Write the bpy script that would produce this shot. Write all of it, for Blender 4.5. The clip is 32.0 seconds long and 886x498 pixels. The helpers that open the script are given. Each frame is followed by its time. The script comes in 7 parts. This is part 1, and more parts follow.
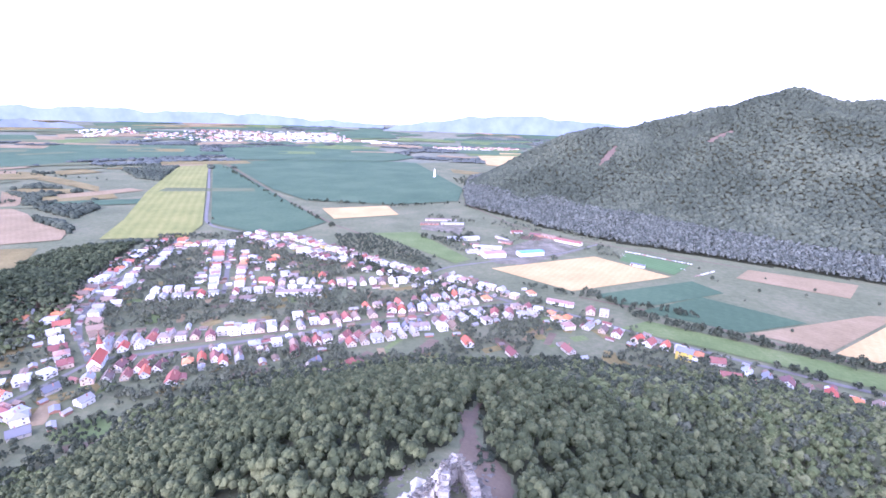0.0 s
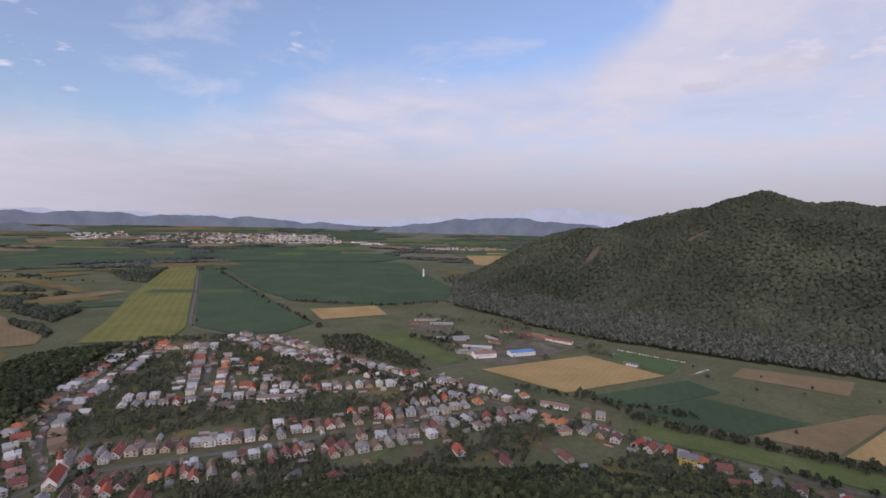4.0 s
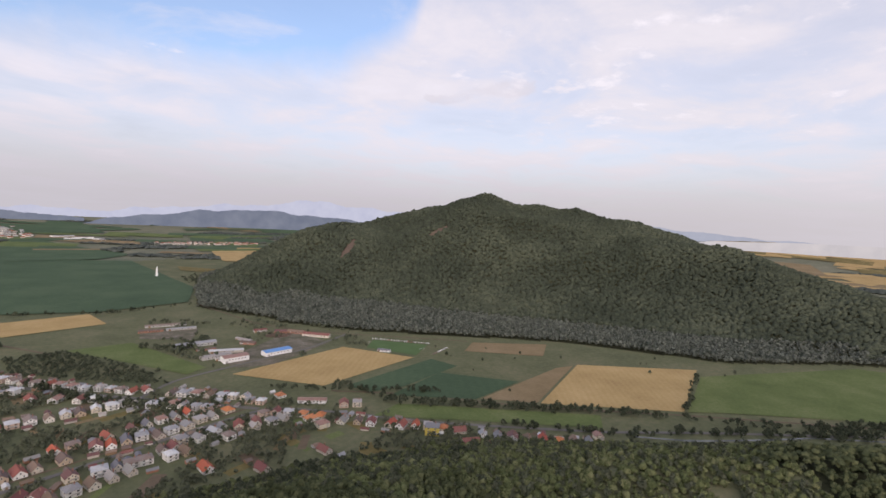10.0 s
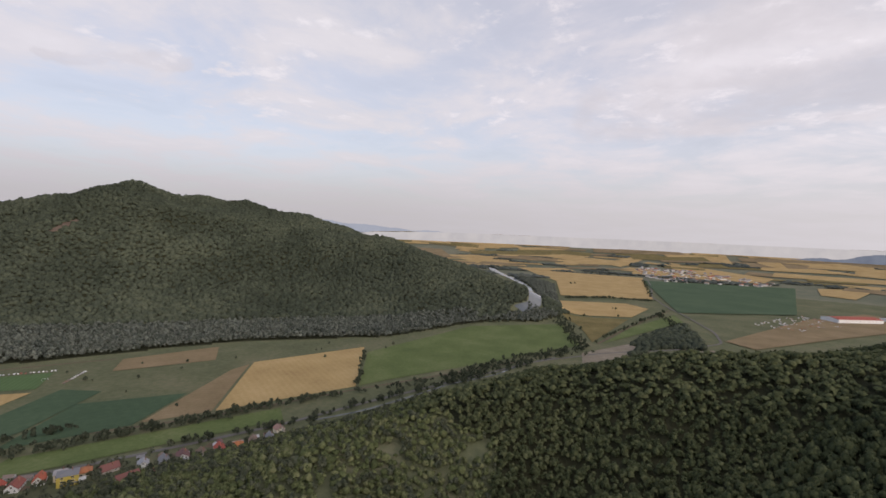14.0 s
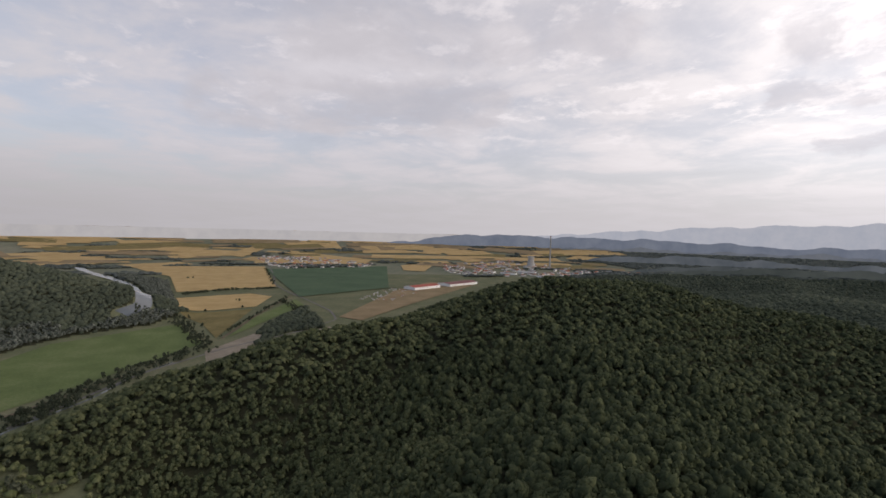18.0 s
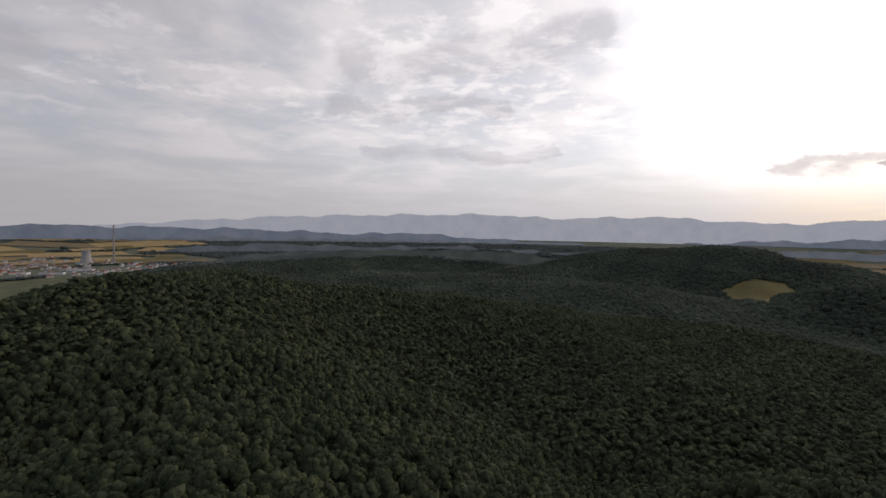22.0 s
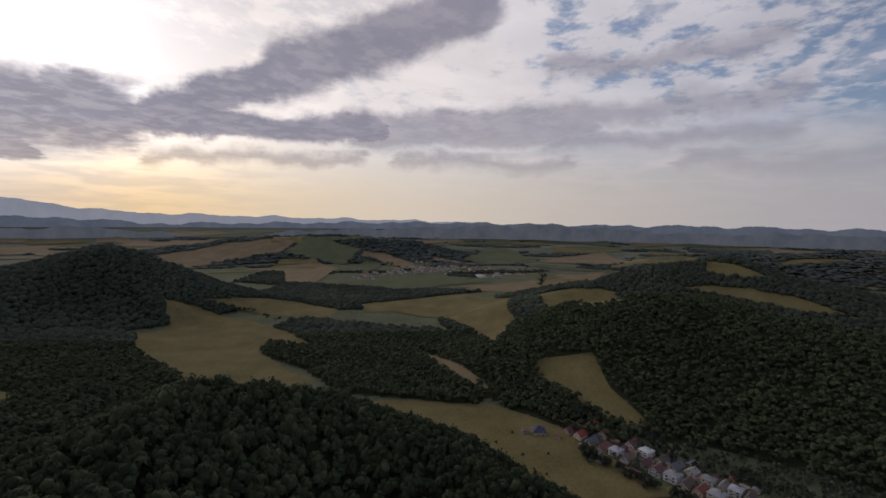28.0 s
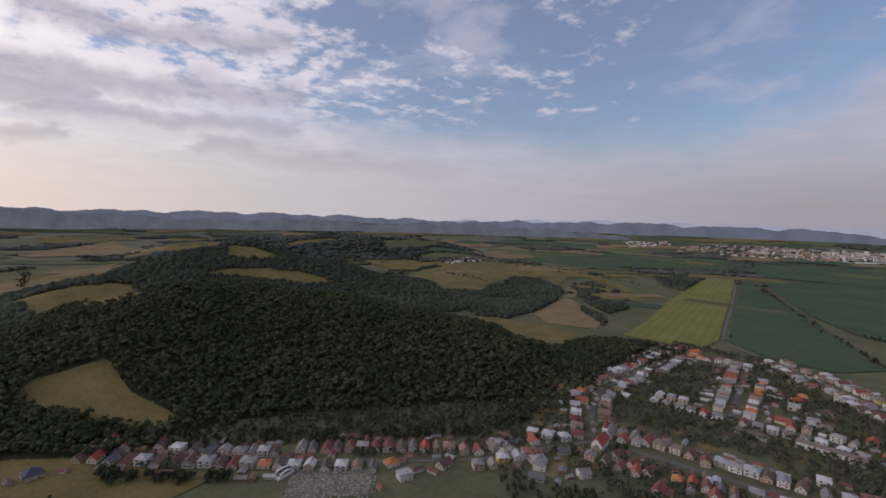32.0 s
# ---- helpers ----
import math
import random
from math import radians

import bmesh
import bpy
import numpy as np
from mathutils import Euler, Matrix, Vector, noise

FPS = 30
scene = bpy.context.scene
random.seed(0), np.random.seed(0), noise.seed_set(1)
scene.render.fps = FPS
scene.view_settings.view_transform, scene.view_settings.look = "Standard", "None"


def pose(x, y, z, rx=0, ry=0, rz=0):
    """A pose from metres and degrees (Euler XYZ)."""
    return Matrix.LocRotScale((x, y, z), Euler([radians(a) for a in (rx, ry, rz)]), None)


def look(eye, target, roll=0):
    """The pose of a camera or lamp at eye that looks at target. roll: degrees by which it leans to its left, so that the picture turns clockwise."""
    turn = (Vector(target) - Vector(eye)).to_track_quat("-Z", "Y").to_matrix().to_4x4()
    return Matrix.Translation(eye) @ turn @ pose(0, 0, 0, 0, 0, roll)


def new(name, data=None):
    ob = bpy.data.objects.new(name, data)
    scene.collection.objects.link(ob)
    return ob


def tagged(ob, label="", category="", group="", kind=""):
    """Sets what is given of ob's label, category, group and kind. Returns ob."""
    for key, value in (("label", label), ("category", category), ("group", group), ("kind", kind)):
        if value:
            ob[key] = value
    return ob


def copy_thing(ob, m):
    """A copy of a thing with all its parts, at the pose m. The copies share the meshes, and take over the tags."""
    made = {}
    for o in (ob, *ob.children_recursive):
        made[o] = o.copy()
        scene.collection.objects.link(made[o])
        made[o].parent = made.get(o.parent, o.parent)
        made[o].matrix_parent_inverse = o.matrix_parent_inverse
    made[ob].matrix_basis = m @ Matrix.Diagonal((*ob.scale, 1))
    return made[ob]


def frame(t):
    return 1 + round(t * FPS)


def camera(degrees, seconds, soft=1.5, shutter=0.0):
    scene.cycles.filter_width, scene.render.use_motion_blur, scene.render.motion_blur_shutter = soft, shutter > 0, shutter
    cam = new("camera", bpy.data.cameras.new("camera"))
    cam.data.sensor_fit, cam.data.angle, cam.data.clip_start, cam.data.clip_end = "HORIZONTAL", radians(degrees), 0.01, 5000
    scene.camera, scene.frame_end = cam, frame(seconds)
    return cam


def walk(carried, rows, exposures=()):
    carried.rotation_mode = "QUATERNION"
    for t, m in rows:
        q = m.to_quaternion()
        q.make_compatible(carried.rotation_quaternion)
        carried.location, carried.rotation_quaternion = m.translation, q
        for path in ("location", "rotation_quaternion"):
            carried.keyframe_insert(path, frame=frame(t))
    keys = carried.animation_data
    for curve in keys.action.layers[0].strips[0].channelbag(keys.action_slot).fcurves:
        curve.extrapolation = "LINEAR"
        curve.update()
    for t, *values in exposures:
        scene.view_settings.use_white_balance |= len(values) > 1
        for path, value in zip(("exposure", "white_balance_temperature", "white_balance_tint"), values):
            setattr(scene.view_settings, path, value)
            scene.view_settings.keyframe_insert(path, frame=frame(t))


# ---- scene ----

# ---- camera: one lens; it hovers over the ruin and turns ----
cam = camera(85.7, 32.0, soft=1.6)
EYE = (0.0, 0.0, 230.0)
# seconds, bearing (clockwise from +y), tilt, lean, all in degrees
TURNS = [
    (0.0, 1.21, -15.57, 2.00), (0.5, 1.20, -7.71, 1.87), (1.0, 1.31, -4.79, 1.79), (1.5, 1.15, -3.72, 1.80),
    (2.0, 1.66, -3.40, 1.84), (2.5, 1.71, -3.36, 1.76), (4.5, 2.25, -3.80, 1.65), (5.0, 1.22, -3.92, 1.62),
    (5.5, 0.31, -4.00, 1.53), (6.0, 0.07, -4.05, 1.57), (6.5, 0.84, -4.06, 1.63), (7.0, 1.45, -4.08, 1.70),
    (7.5, 2.45, -4.10, 1.72), (8.0, 4.46, -4.08, 1.82), (8.5, 8.12, -3.98, 1.97), (9.0, 13.39, -3.84, 2.19),
    (9.5, 21.19, -3.58, 2.52), (10.0, 30.85, -3.23, 2.86), (10.5, 39.08, -2.86, 3.03), (11.0, 44.32, -2.70, 2.98),
    (11.5, 47.15, -2.63, 2.84), (12.0, 49.40, -2.65, 2.67), (12.5, 52.90, -2.63, 2.58), (13.0, 57.81, -2.53, 2.50),
    (13.5, 63.16, -2.40, 2.43), (14.0, 68.68, -2.33, 2.35), (14.5, 74.17, -2.23, 2.28), (16.5, 96.26, -2.08, 1.82),
    (17.0, 101.76, -2.02, 1.72), (17.5, 107.12, -2.03, 1.67), (18.0, 111.94, -2.08, 1.51), (18.5, 116.61, -2.14, 1.43),
    (19.0, 121.19, -2.19, 1.32), (19.5, 126.06, -2.25, 1.23), (20.0, 131.63, -2.29, 1.12), (20.5, 137.84, -2.28, 1.05),
    (21.0, 144.63, -2.32, 1.01), (21.5, 152.01, -2.38, 1.03), (22.0, 159.22, -2.41, 0.98), (22.5, 166.37, -2.47, 0.99),
    (23.0, 173.88, -2.53, 0.96), (23.5, 181.68, -2.59, 0.92), (24.0, 189.56, -2.61, 0.84), (24.5, 197.89, -2.72, 0.94),
    (25.0, 206.01, -2.77, 0.94), (25.5, 213.76, -2.88, 0.83), (27.5, 241.63, -3.39, 0.68), (28.0, 249.91, -3.50, 0.83),
    (28.5, 258.93, -3.56, 0.94), (29.0, 266.75, -3.66, 1.16), (29.5, 274.77, -3.73, 1.34), (30.0, 283.14, -3.72, 1.47),
    (30.5, 290.77, -3.77, 1.63), (31.0, 296.51, -3.85, 1.67), (31.5, 300.58, -3.96, 1.63), (32.0, 303.20, -4.06, 1.54),
]


def aim(bearing, tilt, lean):
    b, p = radians(bearing), radians(tilt)
    target = (EYE[0] + math.sin(b) * math.cos(p), EYE[1] + math.cos(b) * math.cos(p), EYE[2] + math.sin(p))
    return look(EYE, target, lean)


walk(cam, [(t, aim(b, p, l)) for t, b, p, l in TURNS],
     exposures=[(0.0, 2.6, 4950, 44), (0.5, 2.0, 5250, 41), (1.0, 1.3, 5500, 36), (1.5, 1.0, 5800, 32), (2.0, 0.75, 5950, 29), (2.5, 0.5, 6000, 27), (4.5, 0.28, 6200, 27), (6.0, 0.5, 6250, 26),
                (9.0, 0.6, 6450, 23), (13.0, 0.48, 6550, 20), (19.0, 0.08, 6500, 18), (23.0, -0.35, 6400, 18), (25.0, -0.5, 6300, 19), (28.0, -0.68, 6150, 21), (30.0, -0.66, 6150, 23), (31.0, -0.5, 6200, 24), (32.0, -0.2, 6250, 25)])

# ---- light: low evening sun behind broken cloud ----
SUN_BEARING, SUN_HEIGHT = 215.0, 9.5


def nodes_of(tree):
    tree.nodes.clear()

    def add(kind, links=(), **values):
        n = tree.nodes.new(kind)
        for k, v in values.items():
            setattr(n, k, v)
        for socket, value in dict(links).items():
            target = n.inputs[socket]
            if isinstance(value, bpy.types.NodeSocket):
                tree.links.new(value, target)
            else:
                target.default_value = value
        return n
    return add


def build_world():
    world = bpy.data.worlds.new("world")
    scene.world = world
    world.use_nodes = True
    add = nodes_of(world.node_tree)

    def calc(op, a, b=0.0, c=0.0, clamp=False):
        return add("ShaderNodeMath", {0: a, 1: b, 2: c}, operation=op, use_clamp=clamp).outputs[0]

    def ramp(v, lo, hi):
        return add("ShaderNodeMapRange", {0: v, 1: lo, 2: hi, 3: 0.0, 4: 1.0}, interpolation_type="SMOOTHSTEP").outputs[0]

    def blend(f, a, b):
        return add("ShaderNodeMix", {0: f, 6: a, 7: b}, data_type="RGBA").outputs[2]

    def tint(c, v):
        return add("ShaderNodeVectorMath", {0: c, 3: v}, operation="SCALE").outputs[0]

    where = add("ShaderNodeTexCoord").outputs["Generated"]
    x, y, z = add("ShaderNodeSeparateXYZ", {0: where}).outputs
    up = calc("MAXIMUM", z, 0.0)
    sky = add("ShaderNodeTexSky", sky_type="NISHITA", sun_disc=False, sun_elevation=radians(SUN_HEIGHT), sun_rotation=radians(SUN_BEARING),
              altitude=300.0, air_density=1.0, dust_density=1.2, ozone_density=2.5).outputs[0]
    blue = tint(sky, 0.174)

    # cloud deck seen in perspective
    deep = calc("ADD", up, 0.10)
    plane = add("ShaderNodeCombineXYZ", {0: calc("DIVIDE", x, deep), 1: calc("DIVIDE", y, deep), 2: 0.0}).outputs[0]

    def cloud(scale, detail, rough, bend=0.0, shift=0.0):
        moved = add("ShaderNodeVectorMath", {0: plane, 1: (shift, shift * 0.7, shift)}, operation="ADD").outputs[0]
        return add("ShaderNodeTexNoise", {"Vector": moved, "Scale": scale, "Detail": detail, "Roughness": rough, "Distortion": bend}).outputs[0]

    broad, streak = cloud(0.55, 3.0, 0.5, 0.2), cloud(1.3, 7.0, 0.6, 0.35)
    dapple, curl = cloud(6.0, 5.0, 0.62), cloud(2.6, 6.0, 0.6, 0.4, 3.0)
    lump = add("ShaderNodeTexNoise", {"Vector": where, "Scale": 9.0, "Detail": 6.0, "Roughness": 0.6}).outputs[0]
    # bearing from 60 to 420 degrees, and height, both ruffled by the clouds' own lumps
    turn = calc("MULTIPLY", calc("ARCTAN2", x, y), 57.2958)
    turn = calc("ADD", calc("MODULO", calc("ADD", turn, 660.0), 360.0), 60.0)
    height = calc("MULTIPLY", calc("ARCSINE", z), 57.2958)
    ruffled_turn = calc("ADD", turn, calc("MULTIPLY", calc("SUBTRACT", curl, 0.5), 6.0))
    ruffled = calc("ADD", height, calc("ADD", calc("MULTIPLY", calc("SUBTRACT", lump, 0.5), 4.5), calc("MULTIPLY", calc("SUBTRACT", streak, 0.5), 2.5)))

    def by_bearing(stops):
        node = add("ShaderNodeValToRGB", {0: calc("DIVIDE", calc("SUBTRACT", turn, 60.0), 360.0)})
        while len(node.color_ramp.elements) < len(stops):
            node.color_ramp.elements.new(0.5)
        for e, (b, c) in zip(node.color_ramp.elements, stops):
            e.position, e.color = (b - 60.0) / 360.0, ((*c, 1.0) if isinstance(c, tuple) else (c, c, c, 1.0))
        return node.outputs[0]

    def bank(b0, e0, b1, e1, thick, soft=0.55):
        """A bar of cloud from one place in the sky to another."""
        lb, le = b1 - b0, e1 - e0
        db, de = calc("SUBTRACT", ruffled_turn, b0), calc("SUBTRACT", ruffled, e0)
        s = calc("DIVIDE", calc("ADD", calc("MULTIPLY", db, lb), calc("MULTIPLY", de, le)), lb * lb + le * le, clamp=True)
        away = calc("SQRT", calc("ADD", calc("POWER", calc("SUBTRACT", db, calc("MULTIPLY", s, lb)), 2.0), calc("POWER", calc("SUBTRACT", de, calc("MULTIPLY", s, le)), 2.0)))
        return ramp(away, thick * 1.15, thick * soft)

    def most(*values):
        top = values[0]
        for v in values[1:]:
            top = calc("MAXIMUM", top, v)
        return top

    # the high white sheet: how far up it reaches, and how bright it is, round the compass
    reach = calc("MULTIPLY", by_bearing([(60, 0.9), (205, 0.9), (245, 0.62), (262, 0.33), (280, 0.26), (300, 0.22), (317, 0.18), (330, 0.18), (341, 0.25), (350, 0.34), (365, 0.36), (378, 0.37), (386, 0.48), (393, 0.9), (420, 0.9)]), 50.0)
    veil = ramp(calc("SUBTRACT", reach, calc("ADD", ruffled, calc("MULTIPLY", calc("SUBTRACT", broad, 0.5), 6.0))), -2.5, 5.0)
    wisps = calc("MULTIPLY", ramp(calc("ADD", streak, calc("MULTIPLY", broad, 0.25)), 0.55, 0.82), 0.55)
    thin = calc("SUBTRACT", 0.97, calc("MULTIPLY", ramp(streak, 0.62, 0.40), 0.22))
    veil = most(calc("MULTIPLY", veil, thin), wisps, 0.20)
    pale = by_bearing([(60, (0.495, 0.50, 0.505)), (85, (0.505, 0.505, 0.515)), (110, (0.54, 0.54, 0.545)), (133, (0.67, 0.66, 0.645)), (150, (0.86, 0.85, 0.82)), (172, (1.02, 1.0, 0.96)), (190, (1.45, 1.42, 1.32)),
                       (215, (1.55, 1.50, 1.34)), (228, (1.30, 1.22, 1.05)), (245, (1.12, 1.06, 0.94)), (270, (0.80, 0.78, 0.74)), (300, (0.59, 0.60, 0.615)), (330, (0.51, 0.52, 0.54)), (360, (0.49, 0.495, 0.51)), (392, (0.50, 0.505, 0.515)), (420, (0.495, 0.50, 0.505))])
    glare = ramp(add("ShaderNodeVectorMath", {0: where, 1: (math.sin(radians(199)) * 0.94, math.cos(radians(199)) * 0.94, 0.34)}, operation="DOT_PRODUCT").outputs[1], 0.93, 0.99)
    pale = tint(pale, calc("ADD", 0.70, calc("ADD", calc("MULTIPLY", streak, 0.52), calc("ADD", calc("MULTIPLY", broad, 0.14), calc("MULTIPLY", glare, 0.45)))))
    deck = blend(veil, blue, pale)
    # small puffs, crowded in the west and thinning northwards
    crowd = by_bearing([(60, 0.15), (140, 0.25), (165, 0.45), (190, 0.10), (225, 0.35), (245, 0.60), (270, 0.60), (284, 0.50), (294, 0.27), (318, 0.22), (330, 0.0), (385, 0.0), (400, 0.22), (420, 0.18)])
    puff = calc("ADD", calc("ADD", calc("MULTIPLY", dapple, 0.55), calc("MULTIPLY", curl, 0.45)), calc("MULTIPLY", crowd, 0.36))
    high = ramp(height, 8.0, 13.0)
    puffs = calc("MULTIPLY", ramp(puff, 0.60, 0.72), high)
    deck = blend(calc("MULTIPLY", puffs, 0.85), deck, tint(pale, 1.16))
    # grey undersides and the dark banks below the sun
    shade = by_bearing([(60, (0.47, 0.475, 0.49)), (110, (0.45, 0.45, 0.465)), (150, (0.56, 0.56, 0.58)), (185, (0.62, 0.61, 0.62)), (207, (0.40, 0.40, 0.45)), (225, (0.37, 0.37, 0.43)), (250, (0.40, 0.39, 0.44)), (285, (0.45, 0.45, 0.49)), (320, (0.48, 0.49, 0.52)), (420, (0.47, 0.475, 0.49))])
    shade = tint(shade, calc("ADD", 0.84, calc("MULTIPLY", curl, 0.32)))
    heavy = most(bank(207.5, 9.2, 215, 9.8, 4.3), bank(211.5, 11.4, 214, 11.8, 2.4), bank(214, 9.6, 242, 10.4, 1.9), bank(220, 10.8, 232, 16.5, 2.2), bank(232, 16.5, 254, 23.5, 3.4), bank(203, 6.3, 209, 5.9, 1.3))
    light = most(bank(240, 10.0, 266, 11.4, 2.6), bank(218, 6.2, 240, 6.6, 1.1, 0.0), bank(262, 12.0, 286, 12.6, 1.8, 0.1), bank(244, 6.9, 264, 6.6, 1.3, 0.0), bank(276, 6.6, 305, 4.8, 1.6, 0.0), bank(194, 6.9, 204, 6.6, 1.0, 0.1), bank(262, 9.0, 286, 9.4, 1.5, 0.0), bank(262, 17.0, 285, 17.5, 1.5, 0.1))
    flat = most(bank(148, 18.0, 176, 21.0, 2.6), bank(146, 13.6, 166, 14.2, 1.2), bank(150, 9.0, 172, 8.5, 1.0), bank(86, 13.5, 116, 15.0, 3.6), bank(96, 22, 130, 22, 3.5), bank(388, 14.5, 400, 15.5, 0.8))
    flat = calc("MULTIPLY", flat, calc("ADD", 0.45, calc("MULTIPLY", ramp(curl, 0.64, 0.42), 0.55)))
    grey = most(calc("MULTIPLY", heavy, 0.95), calc("MULTIPLY", light, 0.72), calc("MULTIPLY", flat, 0.55))
    ragged = calc("ADD", 0.90, calc("MULTIPLY", ramp(dapple, 0.62, 0.42), 0.10))
    deck = blend(calc("MULTIPLY", grey, ragged), deck, shade)
    # haze at the horizon, warm under the sun
    low = ramp(height, 10.5, 0.5)
    murk = by_bearing([(60, (0.37, 0.37, 0.372)), (110, (0.46, 0.46, 0.46)), (140, (0.53, 0.53, 0.53)), (165, (0.64, 0.645, 0.65)), (188, (0.74, 0.72, 0.69)), (204, (0.95, 0.80, 0.60)), (218, (1.18, 0.88, 0.44)), (230, (1.12, 0.92, 0.58)), (246, (1.02, 0.90, 0.66)),
                       (265, (0.82, 0.75, 0.61)), (285, (0.63, 0.61, 0.565)), (310, (0.50, 0.505, 0.52)), (340, (0.365, 0.37, 0.38)), (380, (0.355, 0.355, 0.365)), (420, (0.37, 0.37, 0.372))])
    final = blend(calc("MULTIPLY", low, calc("SUBTRACT", 0.92, calc("MULTIPLY", heavy, 0.45))), deck, murk)
    back = add("ShaderNodeBackground", {0: final, 1: 1.0})
    add("ShaderNodeOutputWorld", {0: back.outputs[0]})


build_world()
sun = new("sun", bpy.data.lights.new("sun", "SUN"))
sun.data.energy, sun.data.angle, sun.data.color = 0.9, radians(25), (1.0, 0.86, 0.68)
sun.matrix_world = look((0, 0, 600), (-math.sin(radians(SUN_BEARING)) * 100, -math.cos(radians(SUN_BEARING)) * 100, 600 - 100 * math.tan(radians(SUN_HEIGHT))))

# ---- materials ----
def material(name, colours, rough=0.9, scale=1.0, fine=8.0, bump=0.3, bump_scale=1.0, island=0.0, each=0.0, stripes=None, metal=0.0, detail=6.0, span=(0.3, 0.4), mix=0.38):
    """A surface of two or three colours mixed by broad and fine noise in metres; island / each: how much separate pieces or objects differ."""
    mat = bpy.data.materials.new(name)
    mat.use_nodes = True
    add = nodes_of(mat.node_tree)

    def calc(op, a, b=0.0):
        return add("ShaderNodeMath", {0: a, 1: b}, operation=op).outputs[0]

    place = add("ShaderNodeNewGeometry").outputs["Position"]
    broad = add("ShaderNodeTexNoise", {"Vector": place, "Scale": 1.0 / scale, "Detail": detail, "Roughness": 0.6}).outputs[0]
    small = add("ShaderNodeTexNoise", {"Vector": place, "Scale": fine / scale, "Detail": 5.0, "Roughness": 0.65}).outputs[0]
    f = calc("ADD", calc("MULTIPLY", broad, 1 - mix), calc("MULTIPLY", small, mix))
    if island:
        f = calc("ADD", f, calc("MULTIPLY", calc("SUBTRACT", add("ShaderNodeNewGeometry").outputs["Random Per Island"], 0.5), island))
    if each:
        f = calc("ADD", f, calc("MULTIPLY", calc("SUBTRACT", add("ShaderNodeObjectInfo").outputs["Random"], 0.5), each))
    if stripes:
        turn, width, amount = stripes
        turned = add("ShaderNodeMapping", {0: place, 2: (0, 0, radians(turn))}).outputs[0]
        wave = add("ShaderNodeTexWave", {"Vector": turned, "Scale": 0.314 / width, "Distortion": 1.5, "Detail": 2.0, "Detail Scale": 0.3}).outputs[1]
        f = calc("ADD", f, calc("MULTIPLY", calc("SUBTRACT", wave, 0.5), amount))
    ramp = add("ShaderNodeValToRGB", {0: f})
    while len(ramp.color_ramp.elements) < len(colours):
        ramp.color_ramp.elements.new(0.5)
    for i, c in enumerate(colours):
        e = ramp.color_ramp.elements[i]
        e.position, e.color = span[0] + span[1] * i / max(1, len(colours) - 1), (*c, 1)
    relief = add("ShaderNodeTexNoise", {"Vector": place, "Scale": 1.0 / bump_scale, "Detail": 4.0}).outputs[0]
    normal = add("ShaderNodeBump", {"Strength": bump, "Distance": bump_scale * 0.5, "Height": relief}).outputs[0]
    shader = add("ShaderNodeBsdfPrincipled", {"Base Color": ramp.outputs[0], "Roughness": rough, "Metallic": metal, "Normal": normal})
    shader.inputs["Specular IOR Level"].default_value = 0.04 if rough > 0.5 else 0.4
    add("ShaderNodeOutputMaterial", {0: shader.outputs[0]})
    return mat


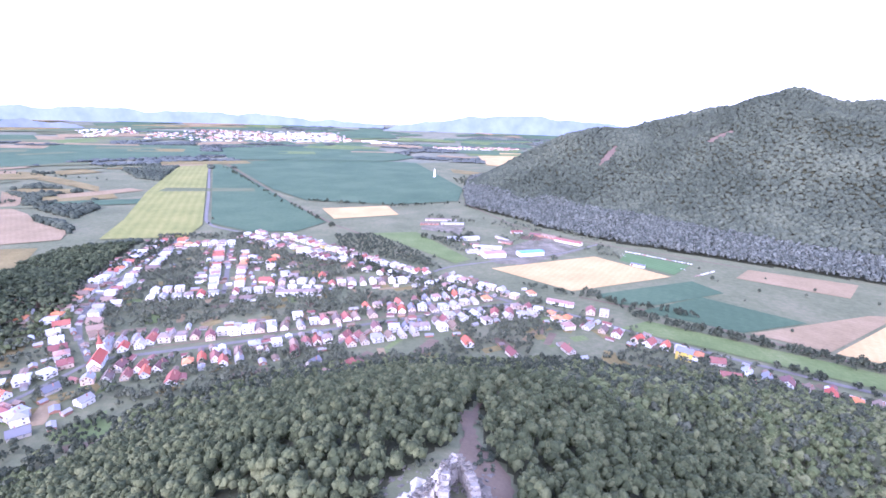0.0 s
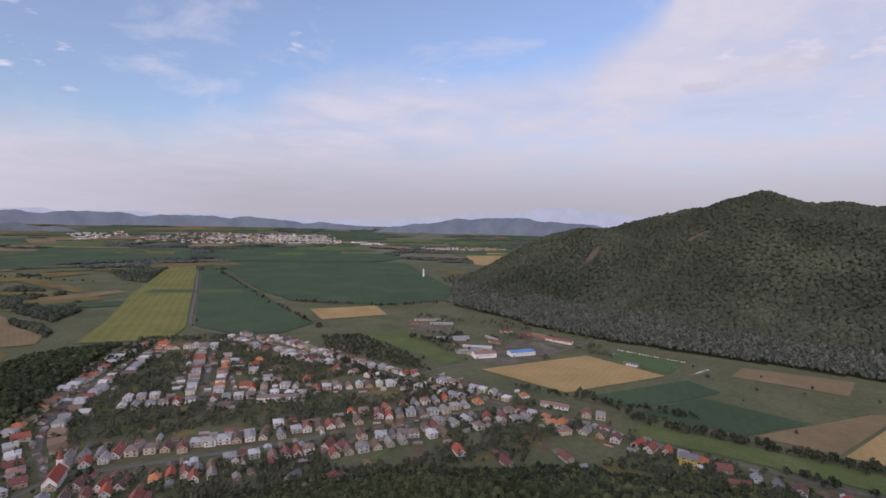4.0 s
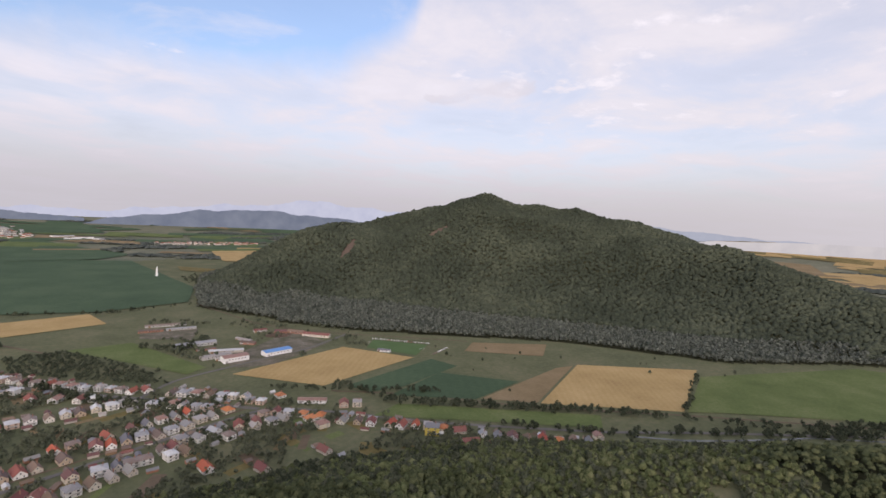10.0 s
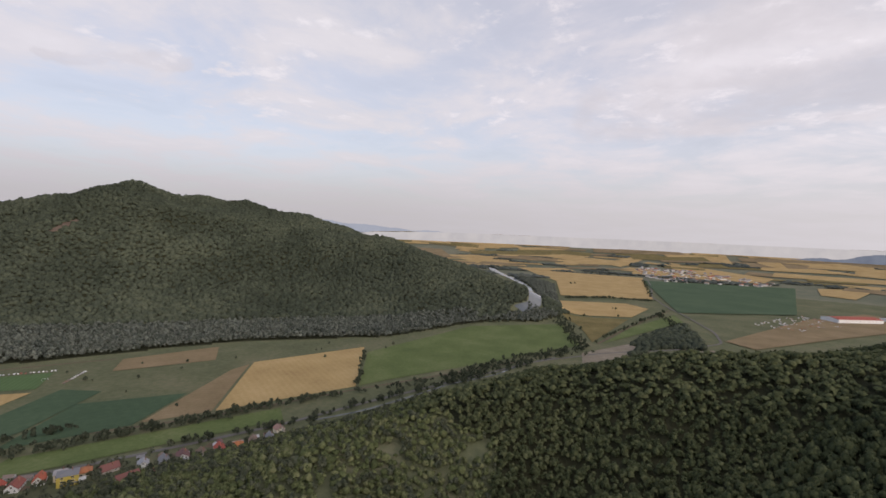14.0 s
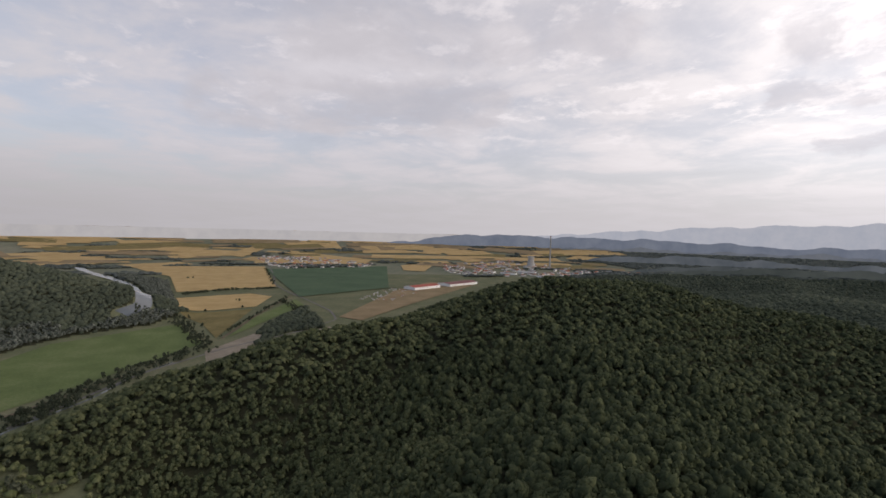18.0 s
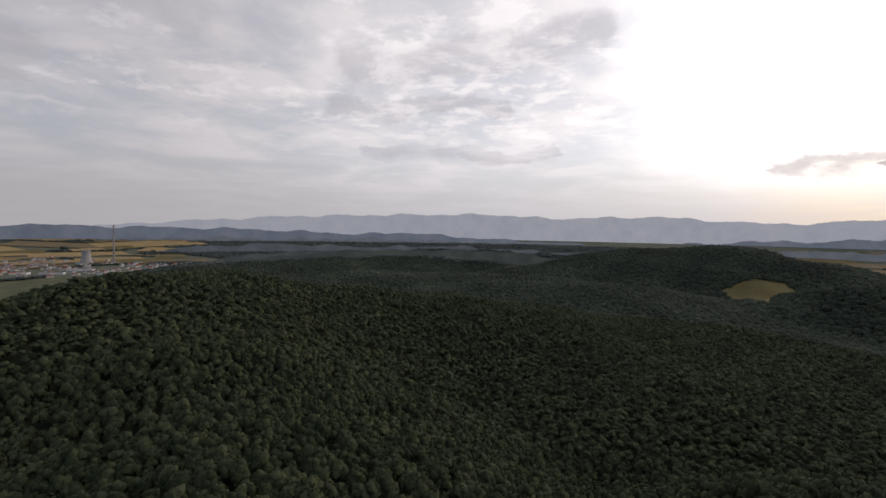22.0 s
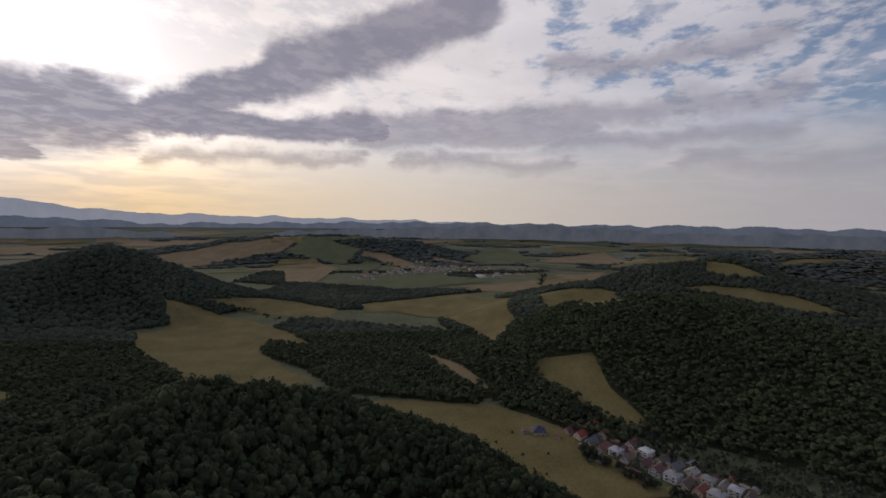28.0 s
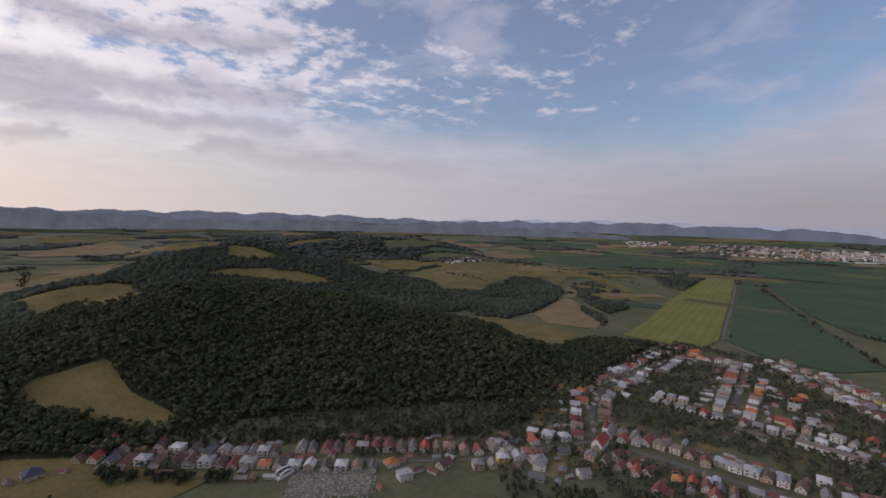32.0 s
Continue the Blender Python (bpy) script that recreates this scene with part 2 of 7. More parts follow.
M = {
    "ground": material("valley_grass", [(0.077, 0.089, 0.051), (0.127, 0.133, 0.075), (0.196, 0.175, 0.110)], scale=85, fine=11, bump=0.5, bump_scale=2.5, detail=9.0, mix=0.45),
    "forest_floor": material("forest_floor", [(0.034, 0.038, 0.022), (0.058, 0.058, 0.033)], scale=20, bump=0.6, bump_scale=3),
    "leaves": material("forest_leaves", [(0.041, 0.049, 0.025), (0.070, 0.082, 0.040), (0.112, 0.120, 0.059)], scale=70, fine=60, bump=1.0, bump_scale=1.1, island=0.30, mix=0.55, span=(0.33, 0.34)),
    "old_leaves": material("old_forest_leaves", [(0.030, 0.038, 0.021), (0.051, 0.062, 0.031), (0.086, 0.096, 0.048)], scale=70, fine=60, bump=1.0, bump_scale=1.1, island=0.30, mix=0.55, span=(0.33, 0.34)),
    # leaf greens greyed a little, a light haze painted into the hill woods
    "greyed_hill_leaves": material("haze_greyed_hill_leaves", [(0.038, 0.046, 0.032), (0.057, 0.067, 0.047), (0.095, 0.107, 0.072)], scale=230, fine=42, bump=0.8, bump_scale=2.6, island=0.12, mix=0.36, span=(0.36, 0.29)),
    # same foliage made paler and bluer: painted haze for woods past 2250 m
    "hazed_leaves": material("haze_paled_forest_leaves", [(0.056, 0.066, 0.058), (0.082, 0.093, 0.082), (0.11, 0.12, 0.104)], scale=300, fine=20, bump=0.3, bump_scale=4.0, island=0.10, mix=0.36, span=(0.36, 0.30)),
    # valley ground far off, with pale distance haze mixed into the base colour
    "hazed_farmland": material("haze_paled_farmland", [(0.10, 0.115, 0.082), (0.15, 0.155, 0.108), (0.22, 0.205, 0.145)], scale=420, fine=9, bump=0.3, bump_scale=3.0, detail=7.0, mix=0.4),
    "scrub_leaves": material("scrub_leaves", [(0.071, 0.087, 0.038), (0.116, 0.133, 0.058), (0.174, 0.179, 0.088)], scale=35, fine=30, bump=1.0, bump_scale=1.2, island=0.4),
    "willow_leaves": material("willow_leaves", [(0.066, 0.076, 0.063), (0.102, 0.114, 0.094), (0.152, 0.163, 0.136)], scale=50, fine=30, bump=0.7, bump_scale=1.6, island=0.5),
    "garden_leaves": material("garden_leaves", [(0.041, 0.049, 0.032), (0.065, 0.076, 0.049), (0.106, 0.114, 0.075)], scale=30, fine=30, bump=1.0, bump_scale=1.2, island=0.4, each=0.4),
    "green_crop": material("green_crop", [(0.053, 0.083, 0.049), (0.071, 0.107, 0.062), (0.099, 0.133, 0.077)], scale=160, fine=20, bump=0.4, bump_scale=1.5, stripes=(25, 14, 0.03)),
    "oat_crop": material("oat_crop", [(0.141, 0.147, 0.051), (0.192, 0.192, 0.065), (0.254, 0.230, 0.085)], scale=80, fine=16, bump=0.4, bump_scale=1.5, stripes=(-22, 18, 0.10)),
    "ripe_wheat": material("ripe_wheat", [(0.297, 0.200, 0.091), (0.397, 0.280, 0.128), (0.476, 0.341, 0.170)], scale=70, fine=18, bump=0.4, bump_scale=1.2, stripes=(35, 9, 0.05)),
    "stubble": material("stubble", [(0.160, 0.121, 0.068), (0.229, 0.171, 0.098), (0.292, 0.222, 0.136)], scale=70, fine=18, bump=0.4, bump_scale=1.2, stripes=(-40, 8, 0.04)),
    "hay_meadow": material("hay_meadow", [(0.104, 0.088, 0.038), (0.170, 0.138, 0.059), (0.242, 0.191, 0.087)], scale=60, fine=16, bump=0.4, bump_scale=1.5),
    "meadow": material("meadow", [(0.079, 0.107, 0.041), (0.116, 0.147, 0.056), (0.170, 0.185, 0.085)], scale=65, fine=16, bump=0.4, bump_scale=1.5),
    "pasture": material("grazed_pasture", [(0.080, 0.093, 0.047), (0.112, 0.122, 0.064), (0.152, 0.150, 0.086)], scale=75, fine=14, bump=0.4, bump_scale=1.5),
    "football_pitch": material("football_turf", [(0.077, 0.124, 0.052), (0.108, 0.163, 0.072)], scale=30, fine=10, bump=0.3, bump_scale=0.6, stripes=(50, 6, 0.2)),
    "gravel": material("gravel", [(0.160, 0.134, 0.100), (0.235, 0.198, 0.150), (0.315, 0.270, 0.208)], scale=25, fine=20, bump=0.6, bump_scale=0.8),
    "scree": material("red_scree", [(0.10, 0.075, 0.06), (0.155, 0.115, 0.09)], scale=20, fine=14, bump=0.6, bump_scale=1.2),
    "yard": material("overgrown_yard", [(0.085, 0.092, 0.055), (0.15, 0.132, 0.10), (0.24, 0.215, 0.18)], scale=26, fine=9, bump=0.5, bump_scale=0.8, span=(0.38, 0.26)),
    "asphalt": material("asphalt", [(0.13, 0.122, 0.112), (0.18, 0.17, 0.155)], scale=12, fine=14, bump=0.2, bump_scale=0.3),
    "dirt": material("dirt_track", [(0.115, 0.086, 0.06), (0.18, 0.138, 0.098)], scale=14, fine=14, bump=0.4, bump_scale=0.5),
    "water": material("river_water", [(0.10, 0.11, 0.11), (0.14, 0.15, 0.15)], rough=0.12, scale=30, bump=0.05, bump_scale=2.0),
}


def house_paint(name, colours, rough=0.85, grime=0.25):
    """Wall paint: each house takes one of the colours by chance, with streaks of dirt."""
    mat = bpy.data.materials.new(name)
    mat.use_nodes = True
    add = nodes_of(mat.node_tree)
    ramp = add("ShaderNodeValToRGB", {0: add("ShaderNodeObjectInfo").outputs["Random"]})
    ramp.color_ramp.interpolation = "CONSTANT"
    while len(ramp.color_ramp.elements) < len(colours):
        ramp.color_ramp.elements.new(0.5)
    for i, c in enumerate(colours):
        ramp.color_ramp.elements[i].position, ramp.color_ramp.elements[i].color = i / len(colours), (*c, 1)
    place = add("ShaderNodeNewGeometry").outputs["Position"]
    stain = add("ShaderNodeTexNoise", {"Vector": place, "Scale": 0.7, "Detail": 7.0, "Roughness": 0.7}).outputs[0]
    amount = add("ShaderNodeMapRange", {0: stain, 1: 0.45, 2: 0.75, 3: 0.0, 4: grime}).outputs[0]
    colour = add("ShaderNodeMix", {0: amount, 6: ramp.outputs[0], 7: (0.16, 0.14, 0.12, 1)}, data_type="RGBA").outputs[2]
    grain = add("ShaderNodeTexNoise", {"Vector": place, "Scale": 9.0, "Detail": 3.0}).outputs[0]
    normal = add("ShaderNodeBump", {"Strength": 0.2, "Distance": 0.03, "Height": grain}).outputs[0]
    shader = add("ShaderNodeBsdfPrincipled", {"Base Color": colour, "Roughness": rough, "Normal": normal})
    add("ShaderNodeOutputMaterial", {0: shader.outputs[0]})
    return mat


def glass(name):
    mat = bpy.data.materials.new(name)
    mat.use_nodes = True
    add = nodes_of(mat.node_tree)
    shader = add("ShaderNodeBsdfPrincipled", {"Base Color": (0.03, 0.035, 0.04, 1), "Roughness": 0.08})
    add("ShaderNodeOutputMaterial", {0: shader.outputs[0]})
    return mat


M.update({
    "plaster": house_paint("house_plaster", [(0.72, 0.70, 0.67), (0.60, 0.53, 0.43), (0.80, 0.79, 0.77), (0.74, 0.72, 0.69), (0.66, 0.58, 0.46), (0.60, 0.59, 0.57), (0.76, 0.74, 0.70), (0.56, 0.42, 0.33)]),
    "old_plaster": house_paint("old_house_plaster", [(0.55, 0.50, 0.42), (0.62, 0.58, 0.50), (0.48, 0.38, 0.28), (0.66, 0.62, 0.56), (0.52, 0.46, 0.40)], grime=0.45),
    "yellow_plaster": house_paint("yellow_plaster", [(0.62, 0.48, 0.10), (0.55, 0.46, 0.22)]),
    "tin_roof": house_paint("pale_metal_roof", [(0.42, 0.42, 0.43), (0.30, 0.30, 0.31), (0.60, 0.60, 0.60), (0.24, 0.23, 0.23), (0.30, 0.17, 0.13), (0.36, 0.33, 0.31), (0.50, 0.50, 0.51), (0.22, 0.16, 0.13)], rough=0.5, grime=0.4),
    "grey_roof": house_paint("grey_slate_roof", [(0.20, 0.20, 0.21), (0.26, 0.25, 0.24), (0.15, 0.15, 0.17), (0.30, 0.28, 0.27)], grime=0.4),
    "red_roof": house_paint("red_tile_roof", [(0.36, 0.075, 0.045), (0.30, 0.09, 0.06), (0.42, 0.10, 0.05), (0.26, 0.08, 0.06)], grime=0.35),
    "maroon_roof": house_paint("maroon_tile_roof", [(0.19, 0.065, 0.06), (0.15, 0.07, 0.065), (0.23, 0.09, 0.075)], grime=0.4),
    "orange_roof": house_paint("orange_tile_roof", [(0.48, 0.17, 0.06), (0.42, 0.16, 0.07), (0.52, 0.21, 0.09)], grime=0.3),
    "brown_roof": house_paint("brown_tile_roof", [(0.17, 0.115, 0.08), (0.22, 0.15, 0.11), (0.14, 0.10, 0.085)], grime=0.4),
    "navy_roof": house_paint("navy_tile_roof", [(0.055, 0.06, 0.10), (0.06, 0.065, 0.11)]),
    "blue_sheet": house_paint("blue_sheet_metal", [(0.10, 0.25, 0.55), (0.12, 0.28, 0.58)], rough=0.5),
    "concrete": house_paint("weathered_concrete", [(0.40, 0.39, 0.37), (0.46, 0.45, 0.43), (0.34, 0.33, 0.31)], grime=0.5),
    "brick": house_paint("old_brick", [(0.34, 0.16, 0.10), (0.30, 0.15, 0.11)], grime=0.5),
    "glass": glass("window_glass"),
    "frame": house_paint("window_frame_paint", [(0.75, 0.74, 0.72), (0.30, 0.18, 0.10), (0.70, 0.70, 0.70)]),
    "door": house_paint("door_paint", [(0.20, 0.11, 0.06), (0.26, 0.16, 0.09), (0.35, 0.34, 0.33)]),
    "bark": material("bark", [(0.07, 0.05, 0.035), (0.13, 0.10, 0.075)], scale=2, bump=0.8, bump_scale=0.3),
    "stone": material("ruin_stone", [(0.14, 0.128, 0.108), (0.27, 0.245, 0.212), (0.45, 0.415, 0.365)], scale=3, fine=7, bump=0.8, bump_scale=0.6, each=0.5),
    "white_paint": house_paint("white_paint", [(0.80, 0.80, 0.79), (0.76, 0.76, 0.75)]),
})

# ---- plan of the land: metres, the castle hill at the origin, valley floor at z = 0 ----
EYE_Z = 230.0


def polar(az, r):
    return r * math.sin(radians(az)), r * math.cos(radians(az))


# Hills as ridge lines: (bearing, distance, height, half width) of each node.
RIDGES = {
    "river_hill": [(10, 1660, 25, 190), (14, 1690, 120, 330), (17.4, 1750, 196, 430), (22, 1830, 210, 520), (28, 1900, 262, 600),
                   (32.5, 1860, 300, 640), (35.2, 1850, 334, 640), (37, 1845, 318, 640), (40, 1840, 302, 640), (45.5, 1840, 292, 640), (52.4, 1790, 252, 590), (58.7, 1690, 204, 500),
                   (65, 1590, 160, 400), (71.4, 1500, 115, 300), (76.4, 1460, 74, 220), (80, 1440, 30, 140)],
    "castle_spur": [(4, 105, 140, 330), (60, 20, 145, 340), (150, 60, 132, 350), (133, 300, 120, 380), (127, 570, 168, 460), (133, 640, 166, 480),
                    (141, 680, 146, 460), (150, 720, 128, 440), (159, 760, 116, 430), (168.5, 800, 99, 430), (178, 850, 70, 430)],
    "castle_flank": [(127, 560, 164, 400), (107, 480, 138, 300), (96, 460, 124, 250), (84, 450, 100, 220), (73, 420, 84, 200), (60, 370, 66, 190), (46, 320, 62, 200), (30, 250, 80, 220)],
    "south_spur": [(180, 40, 130, 240), (205, 230, 132, 240), (222, 300, 122, 200), (235, 320, 109, 170), (246, 290, 96, 160), (256, 250, 85, 150)],
    "south_woods": [(185, 560, 66, 400), (192, 900, 62, 520), (180, 1250, 84, 700), (165, 1500, 80, 700), (150, 1700, 70, 700)],
    "knoll": [(196, 1330, 92, 300), (203, 1340, 118, 320), (208, 1380, 122, 320), (214.2, 1400, 154, 330), (218.5, 1400, 108, 280), (223, 1380, 56, 220), (228, 1340, 24, 160)],
    "south_hill": [(168, 1900, 50, 500), (172, 1950, 90, 560), (178, 2000, 142, 620), (184, 2000, 166, 640), (190.5, 1960, 180, 640), (197, 1960, 138, 560), (203, 2000, 70, 400)],
    "north_dome": [(264, 760, 62, 230), (272, 820, 112, 320), (280, 830, 108, 330), (290, 800, 90, 300), (298, 770, 72, 260), (305, 745, 60, 220), (311, 705, 44, 170), (314, 690, 24, 120)],
    "north_ridge": [(261, 1100, 55, 260), (268, 1220, 85, 330), (275, 1360, 122, 360), (281, 1390, 136, 380), (288, 1350, 98, 360), (296, 1300, 56, 320)],
    "woods_ridge_b": [(134, 2300, 60, 500), (150, 2400, 108, 600), (163, 2500, 116, 600), (172, 2600, 96, 500)],
    "west_hill_b": [(276, 2600, 72, 400), (284, 2650, 92, 450), (291, 2700, 112, 480), (297, 2700, 104, 480), (302, 2650, 80, 400)],
    "west_hill_d": [(222, 2900, 70, 500), (230, 2950, 120, 560), (238, 2900, 128, 560), (246, 2850, 90, 500)],
}


def ridge_boxes():
    """Plan extent of every ridge with its flanks."""
    out = []
    for nodes in RIDGES.values():
        p = [polar(a, r) for a, r, z, w in nodes]
        w = max(n[3] for n in nodes)
        out.append((min(q[0] for q in p) - w, max(q[0] for q in p) + w, min(q[1] for q in p) - w, max(q[1] for q in p) + w))
    return out


BOXES = ridge_boxes()


def land(x, y):
    """Height of the ground, for arrays or numbers; the second answer is the part of it that hills give."""
    shape_in = np.shape(x)
    x, y = np.ravel(np.asarray(x, float)), np.ravel(np.asarray(y, float))
    r = np.hypot(x, y)
    # the far plain climbs gently to the horizon
    bearing = np.degrees(np.arctan2(x, y)) % 360
    plain = np.clip((bearing - 50) / 15.0, 0, 1) * np.clip((128 - bearing) / 12.0, 0, 1)
    far = np.minimum(np.clip((r - 2600.0) / 2300.0, 0, 1.03), 0.85 + 0.18 * plain)
    base = np.where(r > 2600, EYE_Z * (1 - (r / 2600.0) * (1 - 0.9 * far)), 0.0)
    roll = 5.0 * np.sin(x / 170.0 + 1.0) * np.sin(y / 210.0) + 3.0 * np.sin((x + y) / 95.0)
    west = np.clip((-x - 650) / 500.0, 0, 1) * np.clip((900 - np.abs(y - 300)) / 400.0 + 1, 0, 1)
    base = base + roll * west
    hill = np.zeros_like(r)
    k = 14.0
    for nodes, (x0, x1, y0, y1) in zip(RIDGES.values(), BOXES):
        near = np.nonzero((x > x0) & (x < x1) & (y > y0) & (y < y1))[0]
        if not len(near):
            continue
        px, py, pb = x[near], y[near], base[near]
        best = np.zeros(len(near))
        for (a0, r0, z0, w0), (a1, r1, z1, w1) in zip(nodes, nodes[1:]):
            ax, ay = polar(a0, r0)
            bx, by = polar(a1, r1)
            dx, dy = bx - ax, by - ay
            s = np.clip(((px - ax) * dx + (py - ay) * dy) / (dx * dx + dy * dy + 1e-9), 0, 1)
            d = np.minimum(np.hypot(px - ax - s * dx, py - ay - s * dy) / (w0 + s * (w1 - w0)), 1)
            shape = 0.55 * (0.5 + 0.5 * np.cos(math.pi * d)) + 0.45 * (1 - d) ** 1.15 * (1 + 0.3 * d)
            best = np.maximum(best, (z0 + s * (z1 - z0) - (pb if r0 > 2600 else 0)) * shape)
        # soft union of the hills
        was = hill[near]
        m = np.maximum(was, best)
        hill[near] = np.where((was > 0) & (best > 0), m + k * np.exp(-np.abs(was - best) / k) * np.minimum(1, np.minimum(was, best) / 60.0) * 0.6, m)
    rough = hill * 0.02 * (np.sin(x / 41.0 + np.sin(y / 67.0) * 2) + np.sin(y / 37.0 + np.sin(x / 59.0) * 2))
    # gullies down the flanks of the far hills
    gully = np.sin((0.86 * x + 0.5 * y) / 58.0 + 1.4 * np.sin(y / 133.0)) + 0.6 * np.sin((0.3 * x - 0.9 * y) / 37.0 + 1.1 * np.sin(x / 71.0))
    rough = rough + np.clip((r - 1150) / 250.0, 0, 1) * np.clip(hill * (1 - hill / 300.0), 0, None) * 0.06 * gully
    return (base + hill + rough).reshape(shape_in), hill.reshape(shape_in)

